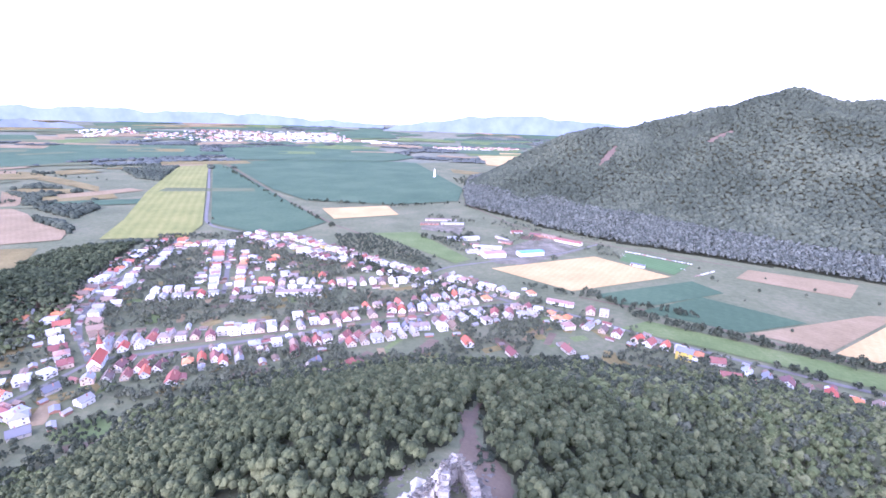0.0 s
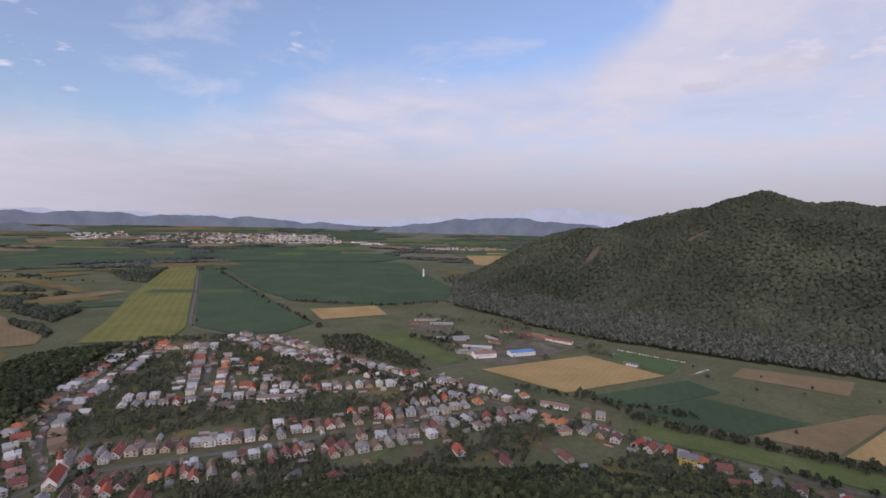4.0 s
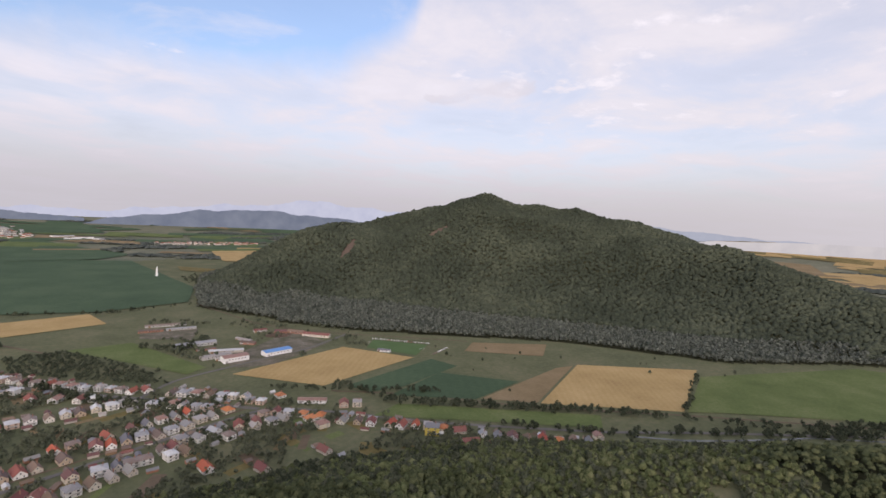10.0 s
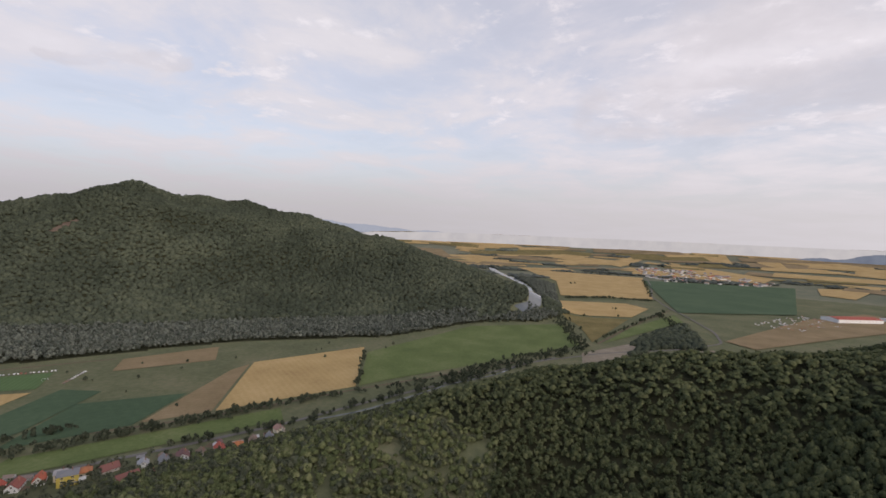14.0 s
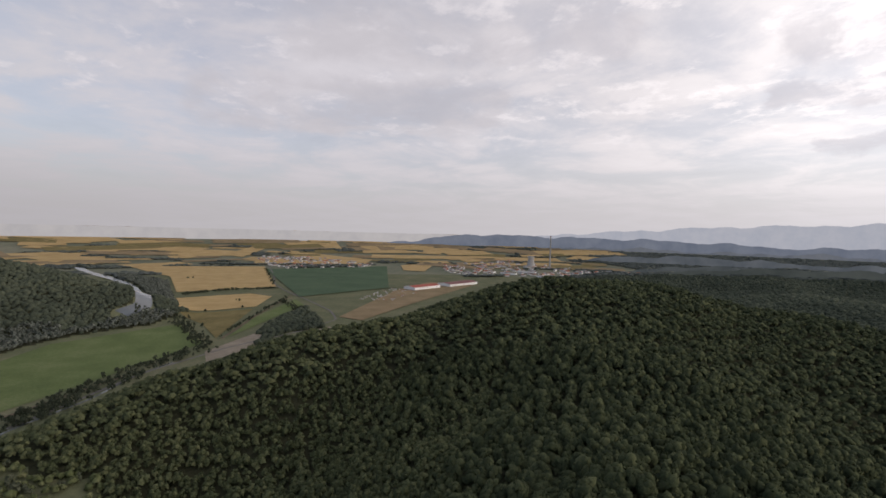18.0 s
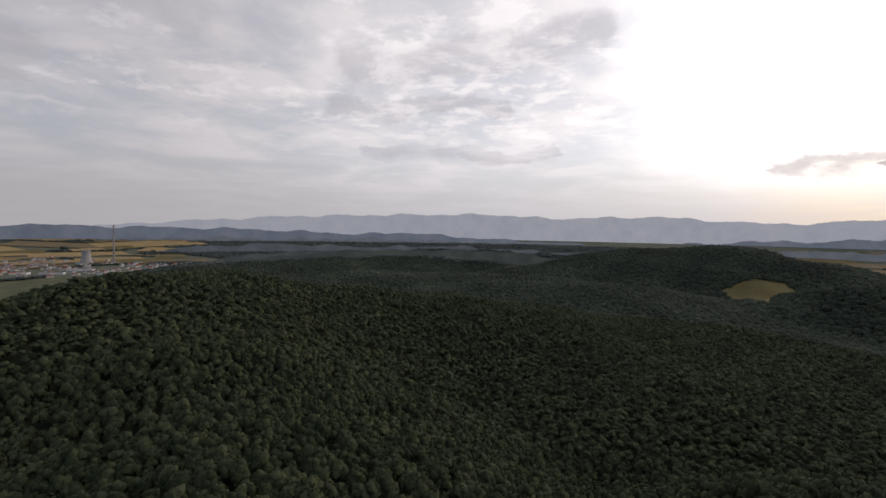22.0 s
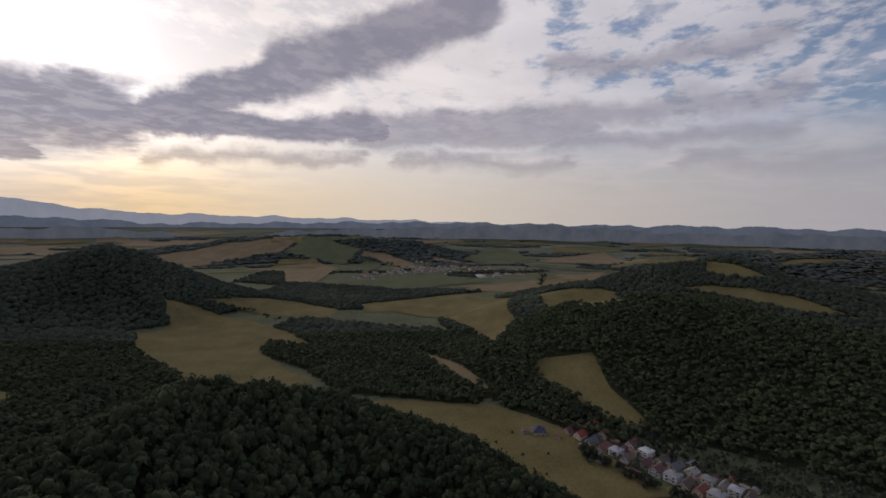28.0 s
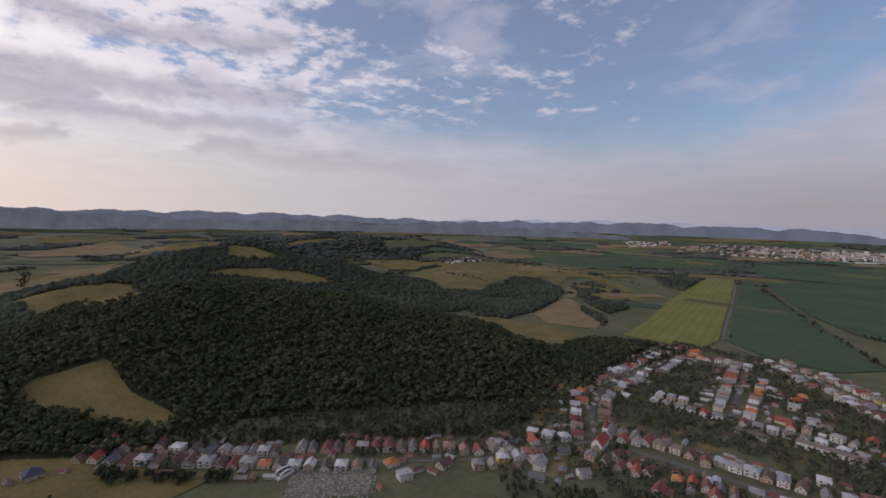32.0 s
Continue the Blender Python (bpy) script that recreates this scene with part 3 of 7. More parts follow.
# ---- the land: one sheet to the horizon ----
FIELDS = [
    ("green_crop", [(-966, 2110), (-833, 1962), (-407, 1281), (-233, 1012), (-271, 919), (-356, 907), (-458, 965)]),
    ("green_crop", [(-914, 2128), (-609, 2464), (-97, 2390), (93, 1565), (65, 1324), (-110, 1241), (-341, 1263), (-491, 1438)]),
    ("green_crop", [(-1249, 2816), (-516, 3284), (-102, 2698), (-220, 2438), (-955, 2250)]),
    ("green_crop", [(-2228, 2063), (-1911, 2661), (-1370, 2865), (-1121, 2313), (-1395, 2118), (-1522, 1751), (-1873, 1731)]),
    ("oat_crop", [(-1040, 1982), (-963, 2058), (-469, 951), (-452, 852), (-587, 819), (-644, 981), (-791, 1312)]),
    ("ripe_wheat", [(-276, 1162), (-122, 1224), (-84, 1115), (-223, 1047)]),
    ("ripe_wheat", [(92, 718), (284, 803), (371, 700), (195, 624)]),
    ("green_crop", [(223, 613), (395, 682), (415, 632), (297, 581), (245, 578)]),
    ("green_crop", [(263, 557), (372, 614), (460, 533), (360, 500)]),
    ("stubble", [(368, 499), (563, 562), (599, 560), (428, 457)]),
    ("ripe_wheat", [(431, 454), (611, 562), (788, 460), (587, 355)]),
    ("meadow", [(758, 435), (1093, 345), (1245, 153), (1029, 84), (815, 213), (637, 328), (591, 352)]),
    ("stubble", [(524, 749), (656, 685), (591, 624), (475, 703)]),
    ("meadow", [(218, 505), (261, 527), (474, 393), (446, 365), (308, 451)]),
    ("ripe_wheat", [(249, 3162), (540, 3186), (560, 2950), (420, 2300), (256, 2380)]),
    ("hay_meadow", [(66, 2163), (300, 1960), (280, 1850), (73, 2019)]),
    ("meadow", [(-123, 926), (-36, 947), (63, 763), (36, 739), (-35, 825)]),
    ("ripe_wheat", [(2932, 597), (2887, -75), (1938, -92), (1827, 231), (2374, 324)]),
    ("ripe_wheat", [(1682, 215), (1754, 1), (1669, -67), (1464, -16), (1389, 175)]),
    ("hay_meadow", [(1372, 169), (1422, -7), (1068, 64), (1236, 105)]),
    ("green_crop", [(2743, -78), (2863, -782), (1834, -511), (1639, -151)]),
    ("meadow", [(1292, -13), (1586, -134), (1468, -150), (1069, 42)]),
    ("ripe_wheat", [(3263, 1162), (3563, 954), (3051, 938)]),
    ("stubble", [(3613, 1707), (3680, 1452), (3370, 1255), (3200, 1420)]),
    ("ripe_wheat", [(3822, -275), (3247, -783), (2896, -633), (3462, -267)]),
    ("ripe_wheat", [(2912, -888), (2980, -1143), (2526, -907), (2609, -811)]),
    ("ripe_wheat", [(4321, -517), (4366, -711), (3880, -684), (3956, -567)]),
    ("ripe_wheat", [(4322, -847), (4086, -1007), (3653, -972), (3951, -863)]),
    ("ripe_wheat", [(3567, 190), (4008, -15), (3887, -96), (3420, 51)]),
    ("hay_meadow", [(-264, -1552), (-370, -1633), (-437, -1633), (-449, -1573), (-304, -1239)]),
    ("hay_meadow", [(-279, -642), (-314, -661), (-320, -609), (-276, -577)]),
    ("stubble", [(-1000, -2500), (-1076, -2650), (-1297, -2441), (-1000, -2350)]),
    ("stubble", [(1246, -215), (1747, -513), (2014, -749), (1876, -909), (1455, -504), (1185, -261)]),
    ("gravel", [(779, 148), (846, 112), (830, 98), (770, 132)]),
    ("football_pitch", [(353, 832), (433, 764), (381, 710), (321, 785)]),
    ("gravel", [(961, 76), (1096, -9), (1066, -32), (956, -1), (887, 68)]),
    ("gravel", [(1032, -65), (1133, -175), (1083, -180), (1001, -95)]),
    ("yard", [(82, 790), (226, 945), (273, 843), (155, 746), (104, 745)]),
    ("yard", [(-28, 1048), (70, 1032), (54, 934), (-26, 972)]),
    ("gravel", [(-410, 115), (-410, 128), (-376, 179), (-345, 159), (-373, 98)]),
    ("scree", [(493, 1455), (505, 1480), (571, 1555), (577, 1535), (532, 1471)]),
    ("scree", [(766, 1396), (817, 1406), (855, 1395), (834, 1384), (792, 1383)]),
    ("hay_meadow", [(-1115, -643), (-1163, -614), (-1333, -497), (-1408, -442), (-1240, -253), (-1030, -223), (-956, -189), (-799, -175), (-708, -176), (-919, -270), (-1041, -395), (-1064, -518), (-1022, -576)]),
    ("hay_meadow", [(-1233, -222), (-1131, -148), (-1142, -28), (-807, -3), (-815, -38), (-1064, -110)]),
    ("stubble", [(-1542, -514), (-1737, -331), (-2356, -33), (-1940, -115), (-1718, -234), (-1506, -412)]),
    ("pasture", [(-1503, -864), (-1867, -819), (-1837, -520), (-1571, -585), (-1519, -772)]),
    ("stubble", [(-2843, -450), (-3390, -87), (-2487, 138), (-2611, -81), (-2596, -353)]),
    ("pasture", [(-2482, -789), (-3492, -918), (-3216, -628), (-2629, -416), (-2415, -560)]),
    ("stubble", [(-2261, -1295), (-2300, -1165), (-2216, -961), (-1998, -905), (-2187, -1158), (-2184, -1252)]),
    ("pasture", [(-2179, -1249), (-2141, -1104), (-1802, -987), (-1762, -1012)]),
    ("hay_meadow", [(-1204, 118), (-1221, 202), (-1216, 279), (-1193, 354), (-1113, 442), (-1130, 362), (-1171, 253)]),
    ("hay_meadow", [(-1358, 207), (-1346, 230), (-1279, 327), (-1257, 271), (-1282, 203)]),
    ("hay_meadow", [(-2188, 771), (-2078, 955), (-2014, 1142), (-1935, 1197), (-1702, 967), (-1756, 909), (-2069, 919)]),
    ("hay_meadow", [(-1211, 405), (-1219, 485), (-1141, 592), (-1185, 546)]),
    ("hay_meadow", [(-1625, 919), (-1859, 1264), (-1777, 1337), (-1786, 1613), (-1570, 1622), (-1300, 1440), (-1152, 1253), (-1314, 1306), (-1399, 1267), (-1273, 1032), (-1129, 814), (-1041, 685), (-1145, 713)]),
    ("hay_meadow", [(-1569, 1637), (-1300, 1440), (-1231, 1481), (-1029, 1368), (-911, 1299), (-962, 1379), (-1113, 1479), (-1365, 1628)]),
    ("stubble", [(-824, 806), (-943, 1030), (-1126, 1250), (-984, 1158), (-939, 1056), (-858, 1002), (-788, 931), (-677, 869), (-645, 808), (-690, 781), (-735, 754)]),
    ("hay_meadow", [(-869, 657), (-838, 701), (-739, 729), (-643, 757), (-597, 672), (-526, 527), (-570, 500), (-780, 624)]),
    ("stubble", [(-2085, 1534), (-2653, 2282), (-2349, 2182), (-1972, 1914), (-1965, 1661), (-1980, 1562)]),
    ("hay_meadow", [(-779, -947), (-827, -900), (-842, -784), (-784, -602), (-717, -513), (-701, -601), (-650, -575), (-595, -478), (-549, -389), (-507, -435), (-479, -504), (-496, -606), (-547, -737), (-640, -852), (-703, -840)]),
    ("hay_meadow", [(-840, -923), (-968, -882), (-1056, -792), (-1025, -650), (-922, -614), (-901, -723), (-888, -877)]),
    ("hay_meadow", [(-504, -311), (-548, -246), (-560, -138), (-547, -94), (-523, -40), (-477, 10), (-431, 50), (-389, -37), (-436, -90), (-473, -159), (-489, -234)]),
    ("hay_meadow", [(-662, -104), (-658, -25), (-637, -17), (-601, -2), (-568, 28), (-547, 42), (-544, 10), (-570, -26), (-597, -65), (-632, -99)]),
    ("stubble", [(-765, -323), (-668, -218), (-593, -147), (-607, -189), (-698, -275)]),
    ("stubble", [(-1673, -2101), (-2016, -1986), (-2308, -1691), (-2046, -1639), (-1799, -1774), (-1582, -1784)]),
    ("pasture", [(-2308, -1691), (-2293, -1312), (-2007, -1242), (-2029, -1419), (-2028, -1625)]),
    ("stubble", [(-1641, -1524), (-2013, -1407), (-1896, -1203), (-1439, -1007), (-1368, -1085), (-1682, -1348)]),
    ("pasture", [(-1454, -922), (-1822, -775), (-1701, -430), (-1386, -668)]),
    ("stubble", [(-1455, -499), (-1906, -275), (-2327, 45), (-1219, -52), (-1469, -316)]),
    ("hay_meadow", [(-1169, -195), (-1157, 0), (-789, 18), (-802, -42)]),
]


# patchwork of far fields: on the eastern plain and on the western slopes
patch = random.Random(21)
for az0, az1, r0, r1, n, kinds in ((62, 130, 3000, 4880, 290, "ripe_wheat ripe_wheat stubble ripe_wheat stubble hay_meadow"), (224, 300, 1650, 4300, 110, "stubble hay_meadow hay_meadow pasture stubble pasture"),
                                   (194, 224, 2350, 4400, 70, "stubble hay_meadow pasture stubble"), (300, 335, 1300, 4300, 90, "hay_meadow stubble pasture green_crop"), (-38, 24, 2700, 4500, 110, "green_crop meadow green_crop stubble green_crop")):
    for _ in range(n):
        a, r = patch.uniform(az0, az1), r0 + (r1 - r0) * patch.random() ** 0.8
        w, l, t = patch.uniform(70, 300) * r / 3000, patch.uniform(25, 90) * r / 3000, radians(-a + patch.uniform(-25, 25))
        c, s = math.cos(t), math.sin(t)
        cx, cy = r * math.sin(radians(a)), r * math.cos(radians(a))
        if all(math.hypot(cx - sum(p[0] for p in q) / len(q), cy - sum(p[1] for p in q) / len(q)) > 0.5 * (w + 40) for _, q in FIELDS):
            FIELDS.append((patch.choice(kinds.split()), [(cx + u * w * c - v * l * s, cy + u * w * s + v * l * c) for u, v in ((-1, -1), (1, -0.9), (0.9, 1), (-1, 1))]))


def inside(x, y, poly):
    x, y = np.asarray(x, float), np.asarray(y, float)
    hit = np.zeros(x.shape, bool)
    xs, ys = [p[0] for p in poly], [p[1] for p in poly]
    box = (x > min(xs)) & (x < max(xs)) & (y > min(ys)) & (y < max(ys))
    if not box.any():
        return hit
    px, py = x[box], y[box]
    odd = np.zeros(px.shape, bool)
    for (x0, y0), (x1, y1) in zip(poly, poly[1:] + poly[:1]):
        cross = (y0 > py) != (y1 > py)
        odd ^= cross & (px < (x1 - x0) * (py - y0) / ((y1 - y0) or 1e-9) + x0)
    hit[box] = odd
    return hit


def near_line(x, y, pts, width):
    d = np.full(np.shape(x), 1e9)
    for (ax, ay), (bx, by) in zip(pts, pts[1:]):
        dx, dy = bx - ax, by - ay
        s = np.clip(((x - ax) * dx + (y - ay) * dy) / (dx * dx + dy * dy), 0, 1)
        d = np.minimum(d, np.hypot(x - ax - s * dx, y - ay - s * dy))
    return d < width


def in_field(x, y):
    hit = np.zeros(np.shape(x), bool)
    for _, poly in FIELDS:
        hit |= inside(x, y, poly)
    return hit


WILLOWS = [
    [(256, 1389), (487, 1205), (667, 985), (839, 795), (1015, 605), (1164, 456), (1266, 329), (1230, 233), (1178, 317), (1114, 365), (890, 464), (718, 679), (539, 797), (363, 904), (221, 1041)],
    [(142, 1889), (299, 1517), (314, 1379), (403, 1272), (541, 1091), (719, 903), (622, 811), (342, 923), (155, 1158), (83, 1255), (91, 1535)],
    [(1266, 329), (1398, 328), (2532, 556), (2174, 307), (1336, 167), (1247, 209), (1178, 317)],
]
WOODS = [
    [(1049, 2), (1295, -78), (1419, -147), (1273, -165), (1122, -160), (1085, -66), (971, -8)],
    [(-1150, 1786), (-1336, 2392), (-1148, 2400), (-1031, 1939), (-878, 1530), (-970, 1575)],
    [(-510, 456), (-580, 588), (-601, 738), (-513, 823), (-465, 616), (-420, 453), (-384, 371), (-390, 328)],
    [(-1382, -1096), (-1409, -666), (-1537, -347), (-1369, -471), (-1107, -681), (-991, -896)],
    [(-1787, 1038), (-1836, 1185), (-1537, 1230), (-1423, 1140), (-1280, 874), (-1268, 845), (-1404, 983), (-1540, 1023)],
    [(-1035, 737), (-1226, 995), (-1368, 1239), (-1275, 1267), (-1053, 1147), (-943, 1009), (-847, 824), (-816, 707), (-878, 667)],
    [(-1103, 1225), (-1143, 1389), (-876, 1250), (-767, 1087), (-738, 970), (-912, 1074)],
    [(-825, 965), (-766, 955), (-679, 887), (-663, 850)],
    [(-2218, 982), (-2231, 1204), (-3135, 2012), (-1999, 1447), (-2009, 1226), (-2109, 953)],
    [(-2476, 2155), (-2637, 2498), (-2236, 2504), (-2121, 2118)],
    [(-641, -567), (-696, -583), (-705, -511), (-807, -677), (-904, -663), (-918, -524), (-931, -368), (-888, -268), (-676, -168), (-676, -194), (-728, -248), (-747, -316), (-651, -230), (-613, -208), (-591, -146), (-551, -157), (-548, -246), (-532, -337), (-595, -436)],
    [(-584, -144), (-651, -154), (-658, -107), (-612, -92), (-562, -32), (-520, 21), (-516, -34), (-554, -116)],
    [(-1320, -1264), (-1614, -1380), (-1646, -1319), (-1326, -1052)],
    [(-1548, -1745), (-1843, -1746), (-2018, -1635), (-1980, -1604), (-1728, -1670)],
    [(-997, -835), (-1198, -838), (-1350, -650), (-1255, -430), (-1127, -447), (-1053, -585), (-999, -699)],
    [(-814, -929), (-1410, -1075), (-1079, -821), (-921, -825), (-850, -875)],
]
CLEARINGS = [
    [(-20, 84), (-9, 99), (-1, 108), (6, 116), (9, 128), (9, 142), (11, 148), (18, 149), (19, 138), (17, 126), (18, 117), (23, 108), (26, 95), (24, 40), (0, 10), (-24, 25)],
    [(18, 176), (30, 190), (50, 208), (51, 203), (33, 180)],
    [(14, 148), (18, 148), (24, 170), (33, 180), (29, 184), (20, 172)],
    [(-276, 295), (-251, 329), (-234, 313), (-203, 272), (-203, 253), (-228, 252), (-255, 270)],
]


WOODS += WILLOWS
copse = random.Random(41)
for az0, az1, r0, r1, n in ((222, 300, 1900, 4200, 80), (300, 340, 1900, 4200, 46), (-30, 24, 2500, 4400, 40), (70, 130, 2500, 4600, 46), (194, 224, 2200, 4300, 24)):
    for _ in range(n):
        a, r = copse.uniform(az0, az1), copse.uniform(r0, r1)
        cx, cy = r * math.sin(radians(a)), r * math.cos(radians(a))
        w, l, t = copse.uniform(60, 300) * r / 2500, copse.uniform(16, 70) * r / 2500, radians(-a + copse.uniform(-30, 30))
        WOODS.append([(cx + math.cos(q) * w * math.cos(t) * f - math.sin(q) * l * math.sin(t) * f, cy + math.cos(q) * w * math.sin(t) * f + math.sin(q) * l * math.cos(t) * f)
                      for q, f in ((k * 0.628, copse.uniform(0.7, 1.15)) for k in range(10))])


def scrubby(x, y):
    """The open lower slope between the castle woods and the village."""
    hill = land(x, y)[1]
    turn, r = (np.degrees(np.arctan2(x, y)) + 180) % 360 - 180, np.hypot(x, y)
    edge = np.interp(turn, (-48, -40, -20, -5, 3, 10, 22, 40, 52, 62, 74, 82), (5, 26, 40, 48, 78, 100, 92, 78, 74, 84, 70, 6)) + 7 * np.sin(x / 13.0) + 6 * np.sin(y / 9.0 + x / 21.0)
    return (turn > -48) & (turn < 82) & (hill > 3) & (hill < edge) & (r < 640)


RIVER = [(2852, 792), (2642, 700), (2270, 500), (2020, 400), (1700, 315), (1411, 252), (1345, 240), (1290, 275)]


def willow_belt(x, y):
    """The flood-plain willows between the fields and the foot of the river hill."""
    ok = np.logical_or.reduce([inside(x, y, w) for w in WILLOWS])
    return ok & (land(x, y)[1] < 12 + 9 * np.sin(x / 47.0 + 1.5 * np.sin(y / 61.0))) & ~near_line(x, y, RIVER, 25) & ~in_field(x, y)


def wooded(x, y):
    z, hill = land(x, y)
    mask = (hill > 6) & ~scrubby(x, y)
    bearing, r = np.degrees(np.arctan2(x, y)) % 360, np.hypot(x, y)
    mask |= (bearing > 129) & (bearing < 197) & (r > 2200 + 1400 * np.clip((150 - bearing) / 20, 0, 1)) & (r < 4250)
    mask |= (bearing > 14) & (bearing < 78) & (r > 1000) & (r < 2000) & (hill > 0.3)
    for poly in WOODS:
        mask |= inside(x, y, poly)
    for poly in CLEARINGS:
        mask &= ~inside(x, y, poly)
    return mask & ~in_field(x, y) & ~near_line(x, y, RIVER, 25)


def mesh_of(name, verts, tris, mats=(), mat_index=None, smooth=True):
    me = bpy.data.meshes.new(name)
    verts, tris = np.asarray(verts, np.float32), np.asarray(tris, np.int32)
    n = tris.shape[1]
    me.vertices.add(len(verts)), me.loops.add(tris.size), me.polygons.add(len(tris))
    me.vertices.foreach_set("co", verts.ravel())
    me.loops.foreach_set("vertex_index", tris.ravel())
    me.polygons.foreach_set("loop_start", np.arange(len(tris), dtype=np.int32) * n)
    for m in mats:
        me.materials.append(m)
    if mat_index is not None:
        me.polygons.foreach_set("material_index", np.asarray(mat_index, np.int32))
    me.polygons.foreach_set("use_smooth", np.full(len(tris), smooth))
    me.update(calc_edges=True)
    me.validate()
    return me


def build_ground():
    rings = [0.02, 4.0]
    while rings[-1] < 4975:
        rings.append(min(4975, rings[-1] + max(4.0, min(rings[-1] * 0.0125, 30))))
    rings, turns = np.array(rings), 720
    az = np.arange(turns) * 2 * math.pi / turns
    rr, aa = np.meshgrid(rings, az, indexing="ij")
    x, y = rr * np.sin(aa) + 3.0, rr * np.cos(aa) + 2.0
    z = land(x, y)[0]
    verts = np.stack([x, y, z], -1).reshape(-1, 3)
    i, j = np.meshgrid(np.arange(len(rings) - 1), np.arange(turns), indexing="ij")
    k = (j + 1) % turns
    quads = np.stack([i * turns + j, i * turns + k, (i + 1) * turns + k, (i + 1) * turns + j], -1).reshape(-1, 4)
    mid = verts[quads].mean(1)
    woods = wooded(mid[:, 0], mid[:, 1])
    # beyond about 2450 m open ground takes the colour with painted haze
    me = mesh_of("ground", verts, quads[:, ::-1], [M["ground"], M["forest_floor"], M["hazed_farmland"]], np.where(np.hypot(mid[:, 0], mid[:, 1]) > 2450 + 120 * np.sin(mid[:, 0] / 160.0), np.where(woods, 1, 2), woods))
    return tagged(new("ground", me), "rolling valley floor of dry grass and forest soil", "ground", kind="structure")


ground = build_ground()


def clip_cell(poly, x0, y0, x1, y1):
    for axis, limit, keep in ((0, x0, 1), (0, x1, -1), (1, y0, 1), (1, y1, -1)):
        out = []
        for a, b in zip(poly, poly[1:] + poly[:1]):
            ina, inb = (a[axis] - limit) * keep >= 0, (b[axis] - limit) * keep >= 0
            if ina != inb:
                s = (limit - a[axis]) / (b[axis] - a[axis])
                c = [a[0] + s * (b[0] - a[0]), a[1] + s * (b[1] - a[1])]
                c[axis] = limit
                out += [tuple(c), b] if inb else [tuple(c)]
            elif inb:
                out.append(b)
        poly = out
        if not poly:
            break
    return poly


def drape(name, poly, mat, lift, cell=24.0):
    """A sheet on the land inside a plan outline."""
    verts, faces, known = [], [], {}
    xs, ys = [p[0] for p in poly], [p[1] for p in poly]
    far = math.hypot(sum(xs) / len(xs), sum(ys) / len(ys))
    cell = cell * max(1.0, far / 1200)
    gx = math.floor(min(xs) / cell) * cell
    while gx < max(xs):
        gy = math.floor(min(ys) / cell) * cell
        while gy < max(ys):
            piece = clip_cell(poly, gx, gy, gx + cell, gy + cell)
            if len(piece) > 2:
                face = []
                for p in piece:
                    key = (round(p[0], 2), round(p[1], 2))
                    if key not in known:
                        known[key] = len(verts)
                        verts.append(key)
                    if known[key] not in face:
                        face.append(known[key])
                if len(face) > 2:
                    faces.append(face)
            gy += cell
        gx += cell
    v = np.array(verts)
    z = land(v[:, 0], v[:, 1])[0] + lift + max(0, far - 900) * 0.0012
    me = bpy.data.meshes.new(name)
    me.from_pydata(np.column_stack([v, z]).tolist(), [], faces)
    me.materials.append(mat)
    for f in me.polygons:
        f.use_smooth = True
    me.update()
    bm = bmesh.new()
    bm.from_mesh(me)
    for f in bm.faces:
        f.normal_update()
        if f.normal.z < 0:
            f.normal_flip()
    bm.to_mesh(me)
    bm.free()
    return new(name, me)


def ribbon(name, pts, width, mat, lift=0.5):
    """A road or track along a plan line, on the land."""
    fine = []
    for (ax, ay), (bx, by) in zip(pts, pts[1:]):
        n = max(1, int(math.hypot(bx - ax, by - ay) / 12))
        fine += [(ax + (bx - ax) * i / n, ay + (by - ay) * i / n) for i in range(n)]
    fine.append(pts[-1])
    p = np.array(fine)
    for _ in range(3):
        p[1:-1] = 0.5 * p[1:-1] + 0.25 * (p[:-2] + p[2:])
    d = np.gradient(p, axis=0)
    d /= np.linalg.norm(d, axis=1)[:, None] + 1e-9
    side = np.stack([-d[:, 1], d[:, 0]], 1) * width / 2
    verts = []
    for q in (p + side, p, p - side):
        far = np.maximum(0, np.hypot(q[:, 0], q[:, 1]) - 900) * 0.0012
        verts.append(np.column_stack([q, land(q[:, 0], q[:, 1])[0] + lift + far]))
    n = len(p)
    verts = np.concatenate(verts)
    i = np.arange(n - 1)
    quads = np.concatenate([np.stack([i, i + n, i + n + 1, i + 1], 1), np.stack([i + n, i + 2 * n, i + 2 * n + 1, i + n + 1], 1)])
    return new(name, mesh_of(name, verts, quads, [mat]))


FIELD_WORDS = {
    "green_crop": "dense dark green crop field in the valley", "oat_crop": "pale yellow-green striped oat field beside the road",
    "ripe_wheat": "golden ripe wheat field with straight edges", "stubble": "pale brown harvested stubble field",
    "hay_meadow": "dry yellowish hay meadow among woods", "meadow": "fresh green mown meadow", "pasture": "dull green grazed pasture on rolling land", "football_pitch": "green turf football pitch beside a wheat field",
    "scree": "bare reddish scree scar on wooded hill", "gravel": "bare pale gravel yard of packed stone", "yard": "half overgrown farm yard of earth and gravel",
}
for kind, poly in FIELDS:
    lift = {"football_pitch": 0.5, "gravel": 0.4, "yard": 0.4}.get(kind, 0.7)
    ob = drape(kind, [(float(a), float(b)) for a, b in poly], M[kind], lift)
    tagged(ob, FIELD_WORDS[kind], "field" if kind not in ("gravel", "football_pitch", "scree", "yard") else kind.replace("_", " "), kind="structure")

